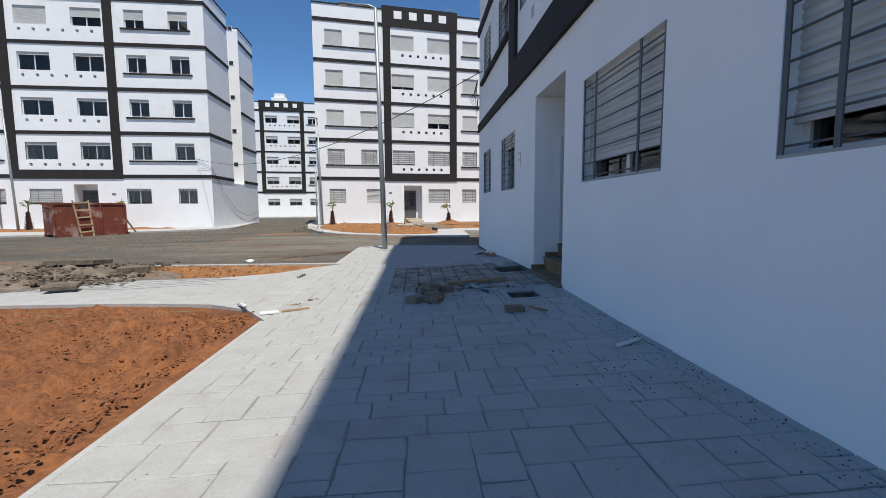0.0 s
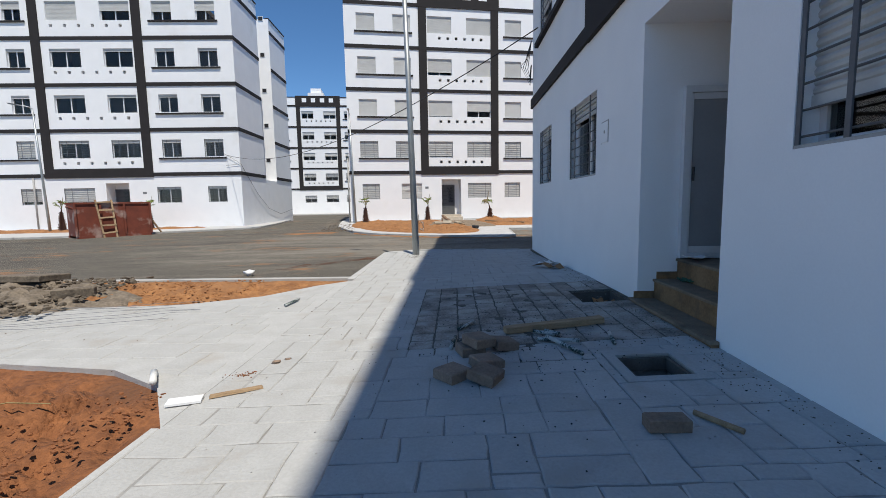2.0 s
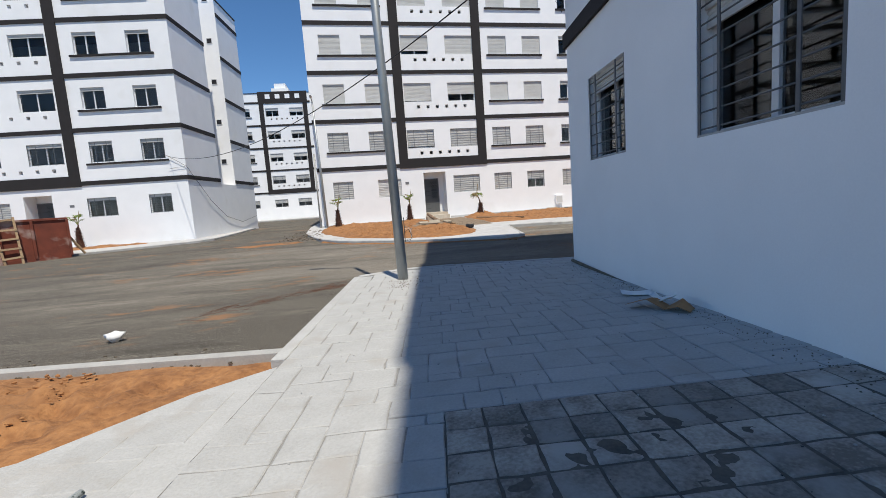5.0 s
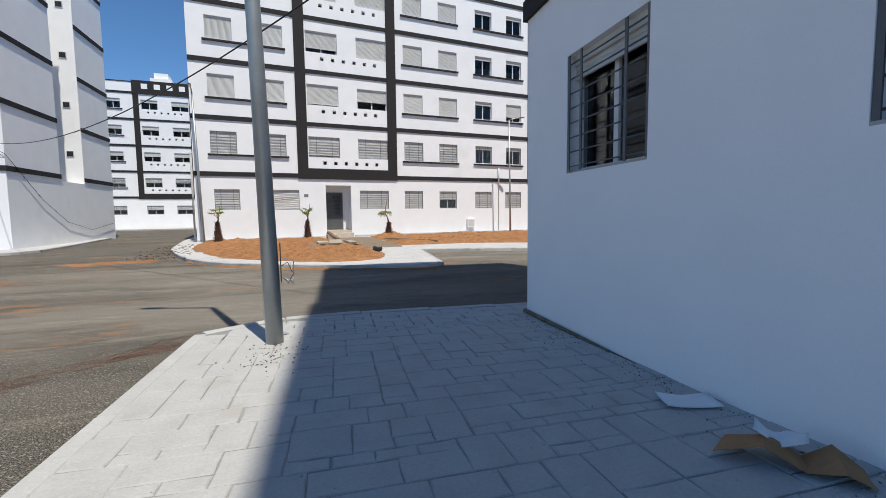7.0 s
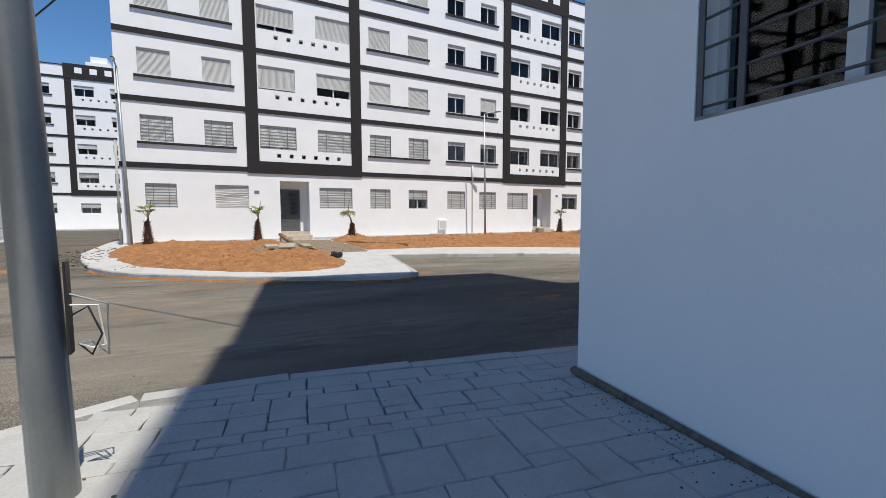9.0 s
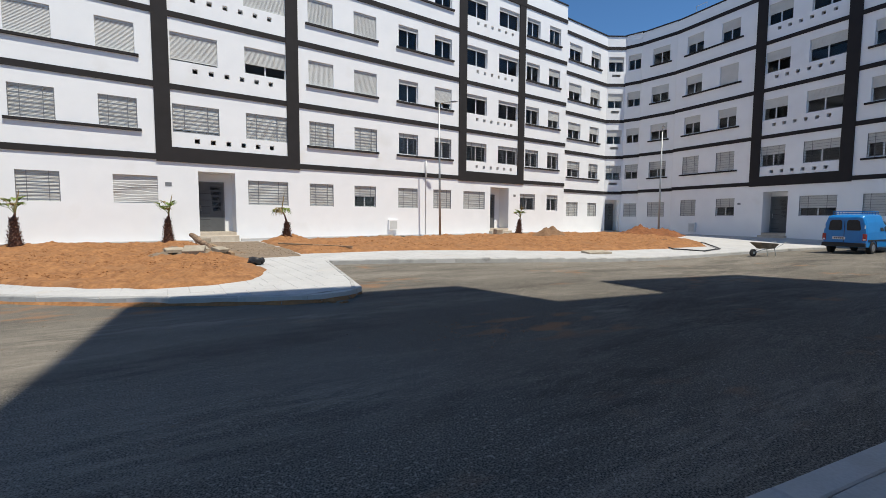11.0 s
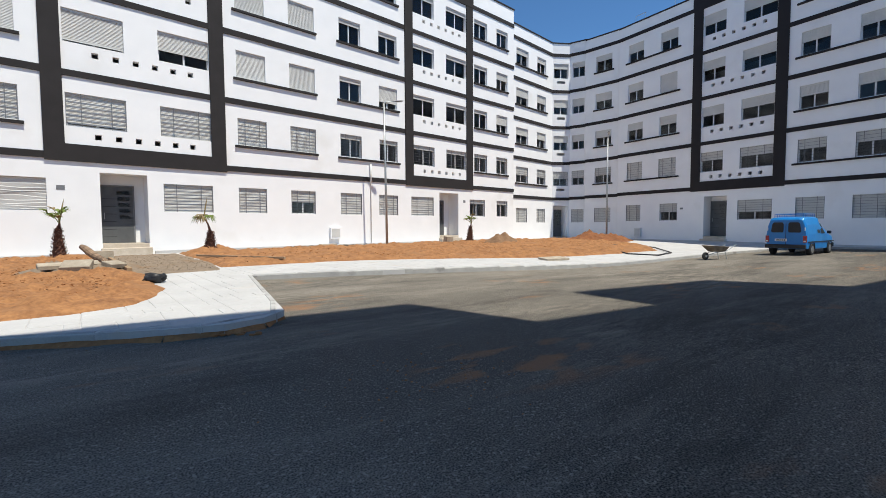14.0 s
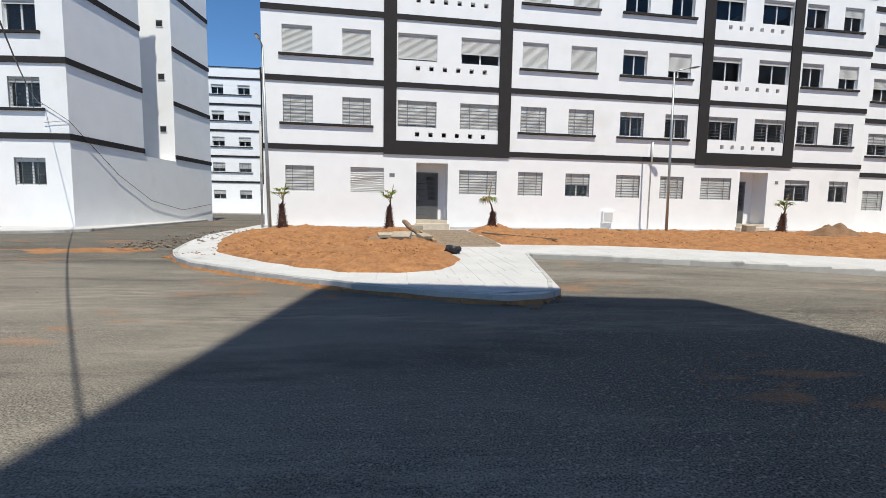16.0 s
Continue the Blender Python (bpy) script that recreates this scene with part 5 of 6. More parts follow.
part("plinth", Mesh().box(0, 6.7, -0.1, -0.003, -0.6, 0.02, bev=0.015).box(8.5, 23.7, -0.1, -0.003, -0.6, 0.04, bev=0.015).box(25.7, 31.2, -0.1, -0.003, -0.6, 0.04, bev=0.015), PATHWAY, house_b)
wall_box(house_f, 1.6, 2.1, 0.1, 0.75, "meter_cabinet", PLASTIC_WHITE, "white meter cabinet at the wall foot")
part("number_plate", Mesh().box(4.95, 5.15, -0.012, -0.003, 2.0, 2.12), GRILLE, house_f, "small grey house plate")
part("number_plate", Mesh().box(12.3, 12.55, -0.012, -0.003, 2.22, 2.36), GRILLE, house_c, "small grey house plate")
part("downpipe", Mesh().tube([(5.15, -0.07, -0.1), (5.15, -0.07, 3.4)], 0.05, 8), KERB, house_c, "grey rain pipe", smooth=True)


# ---- palms ----
def palm(x, y, z, h, seed, green=True, lean=0.0, label="young palm tree with a shaggy brown trunk in sand"):
    rnd = random.Random(seed)
    t = thing("palm_tree", label, "palm tree", Matrix.Translation((x, y, z)), "young palms")
    part("trunk", Mesh().tube([(0, 0, -0.2), (0.01, 0, 0.1), (lean * 0.4, 0, h * 0.5), (lean, 0, h)], [0.20, 0.19, 0.13, 0.07], 12), TRUNK, t, smooth=True)
    boots = Mesh()
    for k in range(130):
        a, q = k * 2.4, k / 130
        zz = 0.0 + q * h
        r = 0.19 - 0.12 * q
        c = Vector((lean * q + math.cos(a) * r, math.sin(a) * r, zz))
        o = Vector((math.cos(a), math.sin(a), 0.0))
        s = Vector((-o.y, o.x, 0)) * rnd.uniform(0.7, 1.2)
        out = rnd.uniform(0.05, 0.11) * (1.2 - 0.5 * q)
        tip = c + o * out + s * rnd.uniform(-0.03, 0.03) + Vector((0, 0, rnd.uniform(-0.02, 0.11)))
        mid = c + o * out * 0.5 + Vector((0, 0, 0.02))
        low = Vector((0, 0, 0.022))
        boots.poly([c - s * 0.04, c + s * 0.04, mid + s * 0.03, tip, mid - s * 0.03])
        boots.poly([c - s * 0.04 - low, mid - s * 0.03 - low, tip, mid + s * 0.03 - low, c + s * 0.04 - low])
        boots.quad(mid - s * 0.03, tip, tip, mid - s * 0.03 - low)
    tagged(part("bark", boots, TRUNK, t), kind="stuff")
    top = Vector((lean, 0, h))
    tilt = 0.05 if green else -0.22
    crown = top + Vector((tilt, 0, 0.22 if green else 0.55))
    part("stem", Mesh().tube([top - Vector((0, 0, 0.06)), (top + crown) / 2 + Vector((0.02, 0, 0)), crown], [0.055, 0.035, 0.022], 8), TRUNK, t, smooth=True)
    spear = [crown + Vector((0.02 * k, 0.004 * k, 0.11 * k)) for k in range(8)]
    part("spear_leaf", Mesh().tube(spear, [0.016, 0.022, 0.026, 0.026, 0.022, 0.018, 0.012, 0.003], 6), LEAF_DRY, t)
    n = 10 if green else 7
    for k in range(n):
        a = 2 * math.pi * k / n + rnd.uniform(-0.5, 0.5)
        o = Vector((math.cos(a) * 0.8 - (0.25 if green else 0.1), math.sin(a) * 0.8, 0))
        ln, up = rnd.uniform(0.12, 0.30), rnd.uniform(0.10, 0.42) if green else rnd.uniform(-0.05, 0.12)
        hub = crown + o * ln + Vector((0, 0, up))
        fr = Mesh()
        fr.tube([crown - Vector((0, 0, 0.1)), crown + o * ln * 0.5 + Vector((0, 0, up * 0.7)), hub], [0.012, 0.01, 0.008], 5)
        o = o.normalized()
        s = Vector((-o.y, o.x, 0))
        for j in range(15):
            w = (j - 7) / 7 * 1.25
            d = (o * math.cos(w) + s * math.sin(w) * 0.8 + Vector((0, 0, (0.5 + up) if green else 0.05))).normalized()
            l2 = rnd.uniform(0.24, 0.40) * (1 - 0.3 * abs(w) / 1.25)
            droop = (0.10 if green else 0.24) * rnd.uniform(0.5, 1.5)
            side_v = d.cross(Vector((0, 0, 1))).normalized() * 0.020
            mid, tip = hub + d * l2 * 0.55 + Vector((0, 0, 0.02 - droop * 0.15)), hub + d * l2 - Vector((0, 0, droop))
            fold = Vector((0, 0, 0.010))
            fr.quad(hub - side_v * 0.3, hub + fold * 0.3, mid + fold, mid - side_v)
            fr.quad(hub + fold * 0.3, hub + side_v * 0.3, mid + side_v, mid + fold)
            fr.poly([mid - side_v, mid + fold, tip])
            fr.poly([mid + fold, mid + side_v, tip])
        part("frond", fr, LEAF if (green and k % 4) or k % 3 == 0 else LEAF_DRY, t)
    return t


palm(1.0, 34.6, -0.05, 1.05, 1)
palm(5.45, 35.2, -0.05, 1.02, 2, label="young palm with few green fronds beside the entrance")
palm(9.95, 34.6, 0.1, 0.72, 3, green=False, lean=0.04, label="wilting young palm with drooping dry fronds")
palm(23.9, 34.7, -0.02, 0.95, 4, lean=0.08)
palm(-18.4, 34.2, -0.1, 1.2, 5, label="young palm beside the red skip")
palm(-13.15, 34.4, -0.1, 1.15, 6, label="young palm behind the red skip")


# ---- skip and ladder ----
def skip():
    d = Vector((0.70, 0.714, 0)).normalized()
    m = Matrix(((d.x, -d.y, 0, -12.75), (d.y, d.x, 0, 26.75), (0, 0, 1, -0.2), (0, 0, 0, 1)))
    t = thing("rubbish_skip", "rusty dark red steel rubbish skip with paint worn off", "skip", m)
    L, W, H = 3.25, 1.5, 1.72
    part("front_panel", Mesh().box(0, L, 0, 0.05, 0.12, H), RUST, t)
    part("rear_panel", Mesh().box(0, L, W - 0.05, W, 0.12, H), RUST, t)
    part("end_panel", Mesh().box(0, 0.05, 0.052, W - 0.052, 0.12, H), RUST, t)
    part("end_panel", Mesh().box(L - 0.05, L, 0.052, W - 0.052, 0.12, H), RUST, t)
    part("floor", Mesh().box(0.052, L - 0.052, 0.052, W - 0.052, 0.12, 0.2), RUST, t)
    part("top_rail", Mesh().box(-0.05, L + 0.05, -0.05, 0.08, H + 0.003, H + 0.09, bev=0.01), RUST, t)
    part("top_rail", Mesh().box(-0.05, L + 0.05, W - 0.08, W + 0.05, H + 0.003, H + 0.09, bev=0.01), RUST, t)
    for x in (-0.06, 0.98, 2.02, L - 0.02):
        part("rib", Mesh().box(x, x + 0.09, -0.075, -0.003, 0.12, H), RUST, t)
    part("skid", Mesh().box(-0.02, L + 0.02, -0.04, 0.12, 0.0, 0.118), RUST, t)
    part("skid", Mesh().box(-0.02, L + 0.02, W - 0.12, W + 0.04, 0.0, 0.118), RUST, t)
    part("lifting_lug", Mesh().tube([(-0.05, 0.2, 1.5), (-0.3, 0.2, 1.62)], 0.05, 8), RUST, t)
    part("lifting_lug", Mesh().tube([(L + 0.05, 0.2, 1.0), (L + 0.55, 0.1, 0.1)], 0.05, 8), WOOD, t)
    # ladder
    lt = thing("ladder", "pale home-made wooden ladder leaning on the skip", "ladder", m @ Matrix.Translation((0.95, -0.48, 0.0)) @ Matrix.Rotation(radians(-13), 4, "X") @ Matrix.Rotation(radians(-3), 4, "Y"))
    for x in (0.0, 0.55):
        part("rail", Mesh().box(x, x + 0.08, 0, 0.045, 0, 2.0), WOOD, lt, m=Matrix.Rotation(radians(3 if x else -1), 4, "Y"))
    for k in range(5):
        part("rung", Mesh().box(0.0, 0.66, -0.035, -0.003, 0.2 + 0.4 * k, 0.28 + 0.4 * k), WOOD, lt, m=Matrix.Rotation(radians((-2, 1, 0, 2, -1)[k]), 4, "Y"))


skip()


# ---- van ----
def van():
    h = radians(-4.8)
    t = thing("van", "bright blue small panel van with roof rack parked by the kerb", "van", Matrix.Translation((30.35, 20.95, ROAD_Z + fall(30, 20.9))) @ Matrix.Rotation(h, 4, "Z") @ Matrix.Scale(0.96, 4))
    # stations from the rear: x, sill, waist, roof, half width at sill, waist, roof
    st = [(0.0, 0.42, 0.95, 1.66, 0.74, 0.77, 0.62), (0.10, 0.32, 0.98, 1.76, 0.77, 0.79, 0.64), (1.0, 0.30, 1.0, 1.80, 0.78, 0.80, 0.66), (1.75, 0.30, 1.0, 1.79, 0.78, 0.80, 0.66), (2.05, 0.30, 0.99, 1.56, 0.78, 0.79, 0.62), (2.45, 0.30, 0.98, 1.46, 0.78, 0.79, 0.60), (2.75, 0.30, 0.96, 1.30, 0.78, 0.78, 0.60), (3.1, 0.32, 0.92, 0.98, 0.77, 0.76, 0.66), (3.75, 0.36, 0.80, 0.86, 0.74, 0.73, 0.62), (3.98, 0.40, 0.62, 0.70, 0.68, 0.68, 0.56)]
    mb = Mesh()
    ring = []
    for x, a, b, c, wa_, wb, wc_ in st:
        row = [(x, -wa_, a), (x, -wb, (a + b) / 2), (x, -wb, b), (x, -(wb + wc_) / 2 - 0.02, (b + c) / 2 + 0.04), (x, -wc_, c - 0.05), (x, -wc_ * 0.8, c), (x, wc_ * 0.8, c), (x, wc_, c - 0.05), (x, (wb + wc_) / 2 + 0.02, (b + c) / 2 + 0.04), (x, wb, b), (x, wb, (a + b) / 2), (x, wa_, a)]
        ring.append(len(mb.v))
        mb.v += row
    n = 12
    for i in range(len(ring) - 1):
        for k in range(n):
            p, q = ring[i], ring[i + 1]
            mb.f.append((p + k, p + (k + 1) % n, q + (k + 1) % n, q + k))
    mb.f.append(tuple(ring[0] + k for k in reversed(range(n))))
    mb.f.append(tuple(ring[-1] + k for k in range(n)))
    shape = mb.data("body", BLUE, fix=True)
    bm = bmesh.new()
    bm.from_mesh(shape)
    sharp = [e for e in bm.edges if len(e.link_faces) == 2 and e.calc_face_angle() > 0.3]
    bmesh.ops.bevel(bm, geom=sharp, offset=0.035, segments=2, profile=0.6, affect="EDGES")
    bm.to_mesh(shape)
    bm.free()
    part("body", shape, None, t)
    dark = BLACK
    for y in (-1, 1):
        # rear door windows, lamps and hinges
        shape = [(0.12, 1.07), (0.09, 1.14), (0.09, 1.46), (0.14, 1.54), (0.46, 1.54), (0.53, 1.47), (0.58, 1.14), (0.55, 1.07)]
        pane = Mesh().poly([(-0.022, a * y, b) for a, b in (shape if y < 0 else shape[::-1])])
        for (a, b), (a2, b2) in zip(shape, shape[1:] + shape[:1]):
            pane.quad((-0.022, a * y, b), (-0.022, a2 * y, b2), (0.02, a2 * y, b2), (0.02, a * y, b))
        part("rear_window", pane, dark, t, "dark glazed rear door window", fix=True)
        lamp = part("tail_lamp", Mesh().box(-0.03, 0.05, min(0.66 * y, 0.79 * y), max(0.66 * y, 0.79 * y), 0.62, 0.92, bev=0.01), LAMP_RED, t)
        part("reflector", Mesh().box(-0.036, -0.031, min(0.68 * y, 0.77 * y), max(0.68 * y, 0.77 * y), 0.64, 0.70), PLASTIC_WHITE, lamp)
        part("hinge", Mesh().box(-0.015, 0.03, min(0.70 * y, 0.73 * y), max(0.70 * y, 0.73 * y), 1.15, 1.3), PLASTIC_WHITE, t)
        part("side_window", Mesh().quad((1.82, 0.815 * y, 1.03), (2.35, 0.81 * y, 1.02), (2.2, 0.66 * y, 1.47), (1.86, 0.68 * y, 1.50)), dark, t)
        part("quarter_window", Mesh().quad((1.35, 0.815 * y, 1.05), (1.68, 0.815 * y, 1.05), (1.68, 0.70 * y, 1.5), (1.38, 0.70 * y, 1.5)), dark, t)
        part("wing_mirror", Mesh().box(2.5, 2.62, min(0.84 * y, 0.98 * y), max(0.84 * y, 0.98 * y), 1.0, 1.14, bev=0.02), dark, t)
        part("side_moulding", Mesh().box(0.15, 3.7, min(0.802 * y, 0.815 * y), max(0.802 * y, 0.815 * y), 0.6, 0.66), BLACK, t)
        for x in (0.72, 3.15):
            w = part("wheel", Mesh().tube([(x, 0.62 * y, 0.29), (x, 0.64 * y, 0.29), (x, 0.78 * y, 0.29), (x, 0.81 * y, 0.29)], [0.25, 0.29, 0.29, 0.25], 20), RUBBER, t, smooth=False)
            part("rim", Mesh().tube([(x, 0.80 * y, 0.29), (x, 0.822 * y, 0.29)], [0.18, 0.15], 16), CHROME, w)
            part("wheel_arch", Mesh().tube([(x - 0.36, 0.79 * y, 0.3), (x - 0.26, 0.80 * y, 0.55), (x, 0.80 * y, 0.65), (x + 0.26, 0.80 * y, 0.55), (x + 0.36, 0.79 * y, 0.3)], 0.022, 6), BLACK, t)
    part("windscreen", Mesh().quad((2.50, -0.58, 1.44), (2.50, 0.58, 1.44), (3.08, 0.64, 1.0), (3.08, -0.64, 1.0)), dark, t)
    part("door_seam", Mesh().box(-0.012, 0.0, -0.008, 0.008, 0.5, 1.5), BLACK, t)
    part("rear_bumper", Mesh().box(-0.10, 0.02, -0.78, 0.78, 0.34, 0.52, bev=0.03), BLACK, t)
    part("front_bumper", Mesh().box(3.92, 4.06, -0.72, 0.72, 0.34, 0.54, bev=0.03), BLACK, t)
    plate = part("licence_plate", Mesh().box(-0.022, -0.008, -0.05, 0.42, 0.66, 0.78), PLASTIC_WHITE, t, "white licence plate")
    for k in range(5):
        part("plate_mark", Mesh().box(-0.026, -0.0225, 0.0 + 0.075 * k, 0.05 + 0.075 * k, 0.69, 0.75), BLACK, plate)
    rack = part("roof_rack", Mesh().tube([(0.3, -0.55, 1.93), (1.75, -0.55, 1.93), (1.75, 0.55, 1.93), (0.3, 0.55, 1.93), (0.3, -0.55, 1.93)], 0.016, 6), BLUE, t, "blue tubular roof rack")
    for k in range(6):
        x = 0.3 + 0.29 * k
        part("rack_bar", Mesh().tube([(x, -0.55, 1.84), (x, 0.55, 1.84)], 0.012, 6), BLUE, rack)
        for y in (-0.55, 0.55):
            part("rack_post", Mesh().tube([(x, y, 1.74), (x, y, 1.93)], 0.011, 5), BLUE, rack)


van()


# ---- wheelbarrow ----
def wheelbarrow():
    t = thing("wheelbarrow", "grey metal wheelbarrow spattered with dry cement by the kerb", "wheelbarrow", Matrix.Translation((26.4, 22.35, ROAD_Z + fall(26.4, 22.3))) @ Matrix.Rotation(radians(-20), 4, "Z") @ Matrix.Scale(0.86, 4))
    tr = Mesh()
    lo, hi = [(-0.3, -0.2, 0.38), (0.28, -0.22, 0.38), (0.28, 0.22, 0.38), (-0.3, 0.2, 0.38)], [(-0.62, -0.32, 0.68), (0.42, -0.34, 0.62), (0.42, 0.34, 0.62), (-0.62, 0.32, 0.68)]
    inn = [(x * 0.96, y * 0.94, z + 0.006) for x, y, z in hi]
    low = [(x * 0.96, y * 0.94, z + 0.02) for x, y, z in lo]
    for a, b in ((lo, hi), (hi, inn), (inn, low)):
        for k in range(4):
            tr.quad(a[k], a[(k + 1) % 4], b[(k + 1) % 4], b[k])
    tr.quad(*low)
    tr.quad(*lo[::-1])
    part("tray", tr, RUBBLE, t, "cement-grey steel tray", fix=True)
    for y in (-1, 1):
        part("handle", Mesh().tube([(-0.75, 0.06 * y, 0.2), (-0.3, 0.17 * y, 0.34), (0.4, 0.22 * y, 0.42), (0.95, 0.27 * y, 0.72)], 0.018, 8), STEEL, t, smooth=True)
        part("leg", Mesh().tube([(0.30, 0.2 * y, 0.38), (0.40, 0.22 * y, 0.0)], 0.016, 8), STEEL, t)
    w = part("wheel", Mesh().tube([(-0.72, -0.045, 0.18), (-0.72, -0.03, 0.18), (-0.72, 0.03, 0.18), (-0.72, 0.045, 0.18)], [0.14, 0.18, 0.18, 0.14], 16), RUBBER, t)
    part("hub", Mesh().tube([(-0.72, -0.06, 0.18), (-0.72, 0.06, 0.18)], 0.06, 10), STEEL, w)


wheelbarrow()


# ---- loose things on the near pavement ----
def turned(x, y, z, rz=0.0, rx=0.0, ry=0.0):
    return Matrix.Translation((x, y, z)) @ Matrix.Rotation(radians(rz), 4, "Z") @ Matrix.Rotation(radians(rx), 4, "X") @ Matrix.Rotation(radians(ry), 4, "Y")


def settle(x, y, eye=(2.8, 3.5, 1.33)):
    """A place on the sloping pavement, in line with the one that a level floor would give."""
    into = MA.inverted()
    px, py, h = x, y, 0.0
    for _ in range(3):
        q = into @ Vector((px, py, 0))
        h = rise(q.x, q.y)
        k = 1 - h / eye[2]
        px, py = eye[0] + (x - eye[0]) * k, eye[1] + (y - eye[1]) * k
    return px, py, h


def paver(x, y, z, rz, rx=0.0, ry=0.0, label="broken beige-grey concrete paver lying in a pile"):
    x, y, h = settle(x, y)
    z += h
    data = cached(("paver",), lambda: Mesh().box(-0.1, 0.1, -0.1, 0.1, 0, 0.075, bev=0.01).data("paver", BRICK))
    return tagged(part("paver", data, None, m=turned(x, y, z, rz, rx, ry)), label, "paver", "loose pavers")


paver(3.20, 5.98, 0.0, 35)
paver(3.43, 5.88, 0.015, 52, 10, 0)
paver(3.50, 6.16, 0.0, 20, 0, 4)
paver(3.43, 6.50, 0.0, 10)
paver(3.50, 6.48, 0.077, 28, 4, 3)
paver(3.74, 6.56, 0.01, 12, 0, 8)
tagged(part("paver", Mesh().box(-0.11, 0.11, -0.05, 0.05, 0, 0.07, bev=0.008), BRICK, m=turned(4.20, 4.90, 0.106, -8)), "single grey paver set on edge", "paver", "loose pavers")


def stick(a, b, r, material, name, label, category, bend=0.0):
    a, b = Vector(a), Vector(b)
    mid = (a + b) / 2 + Vector((0, 0, bend))
    return tagged(part(name, Mesh().tube([a, mid, b], r, 8), material, smooth=True), label, category)


pl = thing("plank", "rough weathered timber plank across the muddy paving", "plank", turned(*settle(3.87, 6.97)[:2], settle(3.87, 6.97)[2] + 0.012, 4, 0, -2.2))
part("board", Mesh().box(0, 0.99, -0.045, 0.045, 0, 0.06, bev=0.006), WOOD, pl)
tubes = [((3.43, 7.17, 0.02), (3.64, 7.43, 0.02)), ((3.27, 6.60, 0.02), (3.36, 6.92, 0.02)), ((4.12, 6.71, 0.02), (4.46, 6.53, 0.035)), ((4.20, 6.68, 0.045), (4.36, 6.24, 0.02)), ((4.16, 6.95, 0.02), (4.34, 6.80, 0.02)), ((4.28, 6.95, 0.02), (4.36, 6.78, 0.03)), ((4.87, 6.76, 0.02), (4.76, 6.45, 0.02)), ((1.37, 8.67, 0.025), (1.47, 9.02, 0.025))]
for a, b in tubes:
    if a[0] > 2:
        a, b = [(*settle(p[0], p[1])[:2], settle(p[0], p[1])[2] + p[2]) for p in (a, b)]
    stick(a, b, 0.018, PIPE, "metal_tube", "short green tube with peeling white paint", "tube")
stick((0.86, 6.46, 0.02), (1.0, 6.16, 0.05), 0.026, PLASTIC_WHITE, "plastic_tube", "white plastic tube end lying in red earth", "tube")
stick((*settle(4.75, 3.61, (2.6, 1.44, 1.32))[:2], settle(4.75, 3.61, (2.6, 1.44, 1.32))[2] + 0.02), (*settle(5.07, 3.73, (2.6, 1.44, 1.32))[:2], settle(5.07, 3.73, (2.6, 1.44, 1.32))[2] + 0.02), 0.018, PLASTIC_WHITE, "plastic_tube", "short white plastic tube on the paving", "tube")
stick((4.43, 5.00, 0.13), (4.54, 4.77, 0.13), 0.016, WOOD, "wooden_stick", "short brown wooden stick on the paving", "stick")
bd = thing("foam_board", "cream board offcut at the edge of the earth", "board", turned(1.34, 5.88, 0.004, 10))
part("board", Mesh().box(-0.11, 0.11, -0.05, 0.05, 0, 0.02, bev=0.004), PAPER, bd)
wd = thing("wood_offcut", "splintered yellow wood offcut on the path", "wood", turned(1.62, 5.98, 0.004, 20))
part("board", Mesh().box(-0.15, 0.2, -0.025, 0.025, 0, 0.015, taper=0.006), WOOD, wd)
pc = Mesh().lump((1.78, 6.55, 0.012), 0.03, 31, 0.5, 0.6, 7, 11).lump((1.86, 6.62, 0.008), 0.02, 32, 0.5, 0.6, 7, 11)
tagged(part("brick_bits", pc, BRICK, smooth=True), "crumbled brick bits on the path", "rubble")


def sheet(name, label, category, x, y, z, w, d, material, rz, curl, seed, n=8):
    """A bent thin sheet with a real thickness."""
    if 9 < y < 12:
        x, y, h = settle(x, y, (3.22, 8.69, 1.31))
        z += h
    mb, off = Mesh(), seed * 7.3
    f = lambda u, v: z + curl * (0.5 * (u * u) + 0.35 * noise.noise(Vector((u * 1.5 + off, v * 1.5, 0))) * 1.2 + 0.4 * abs(u * v))
    g_ = {}
    for layer in (0, 1):
        for i in range(n + 1):
            for j in range(n + 1):
                u, v = 2 * i / n - 1, 2 * j / n - 1
                g_[layer, i, j] = len(mb.v)
                mb.v.append((u * w / 2, v * d / 2, f(u, v) - z + 0.006 * (1 - layer)))
    for i in range(n):
        for j in range(n):
            mb.f.append((g_[0, i, j], g_[0, i + 1, j], g_[0, i + 1, j + 1], g_[0, i, j + 1]))
            mb.f.append((g_[1, i, j], g_[1, i, j + 1], g_[1, i + 1, j + 1], g_[1, i + 1, j]))
    for k in range(n):
        for a, b in (((k, 0), (k + 1, 0)), ((n, k), (n, k + 1)), ((k + 1, n), (k, n)), ((0, k + 1), (0, k))):
            mb.f.append((g_[0, *a], g_[1, *a], g_[1, *b], g_[0, *b]))
    return tagged(part(name, mb, material, m=turned(x, y, z, rz), smooth=True), label, category)


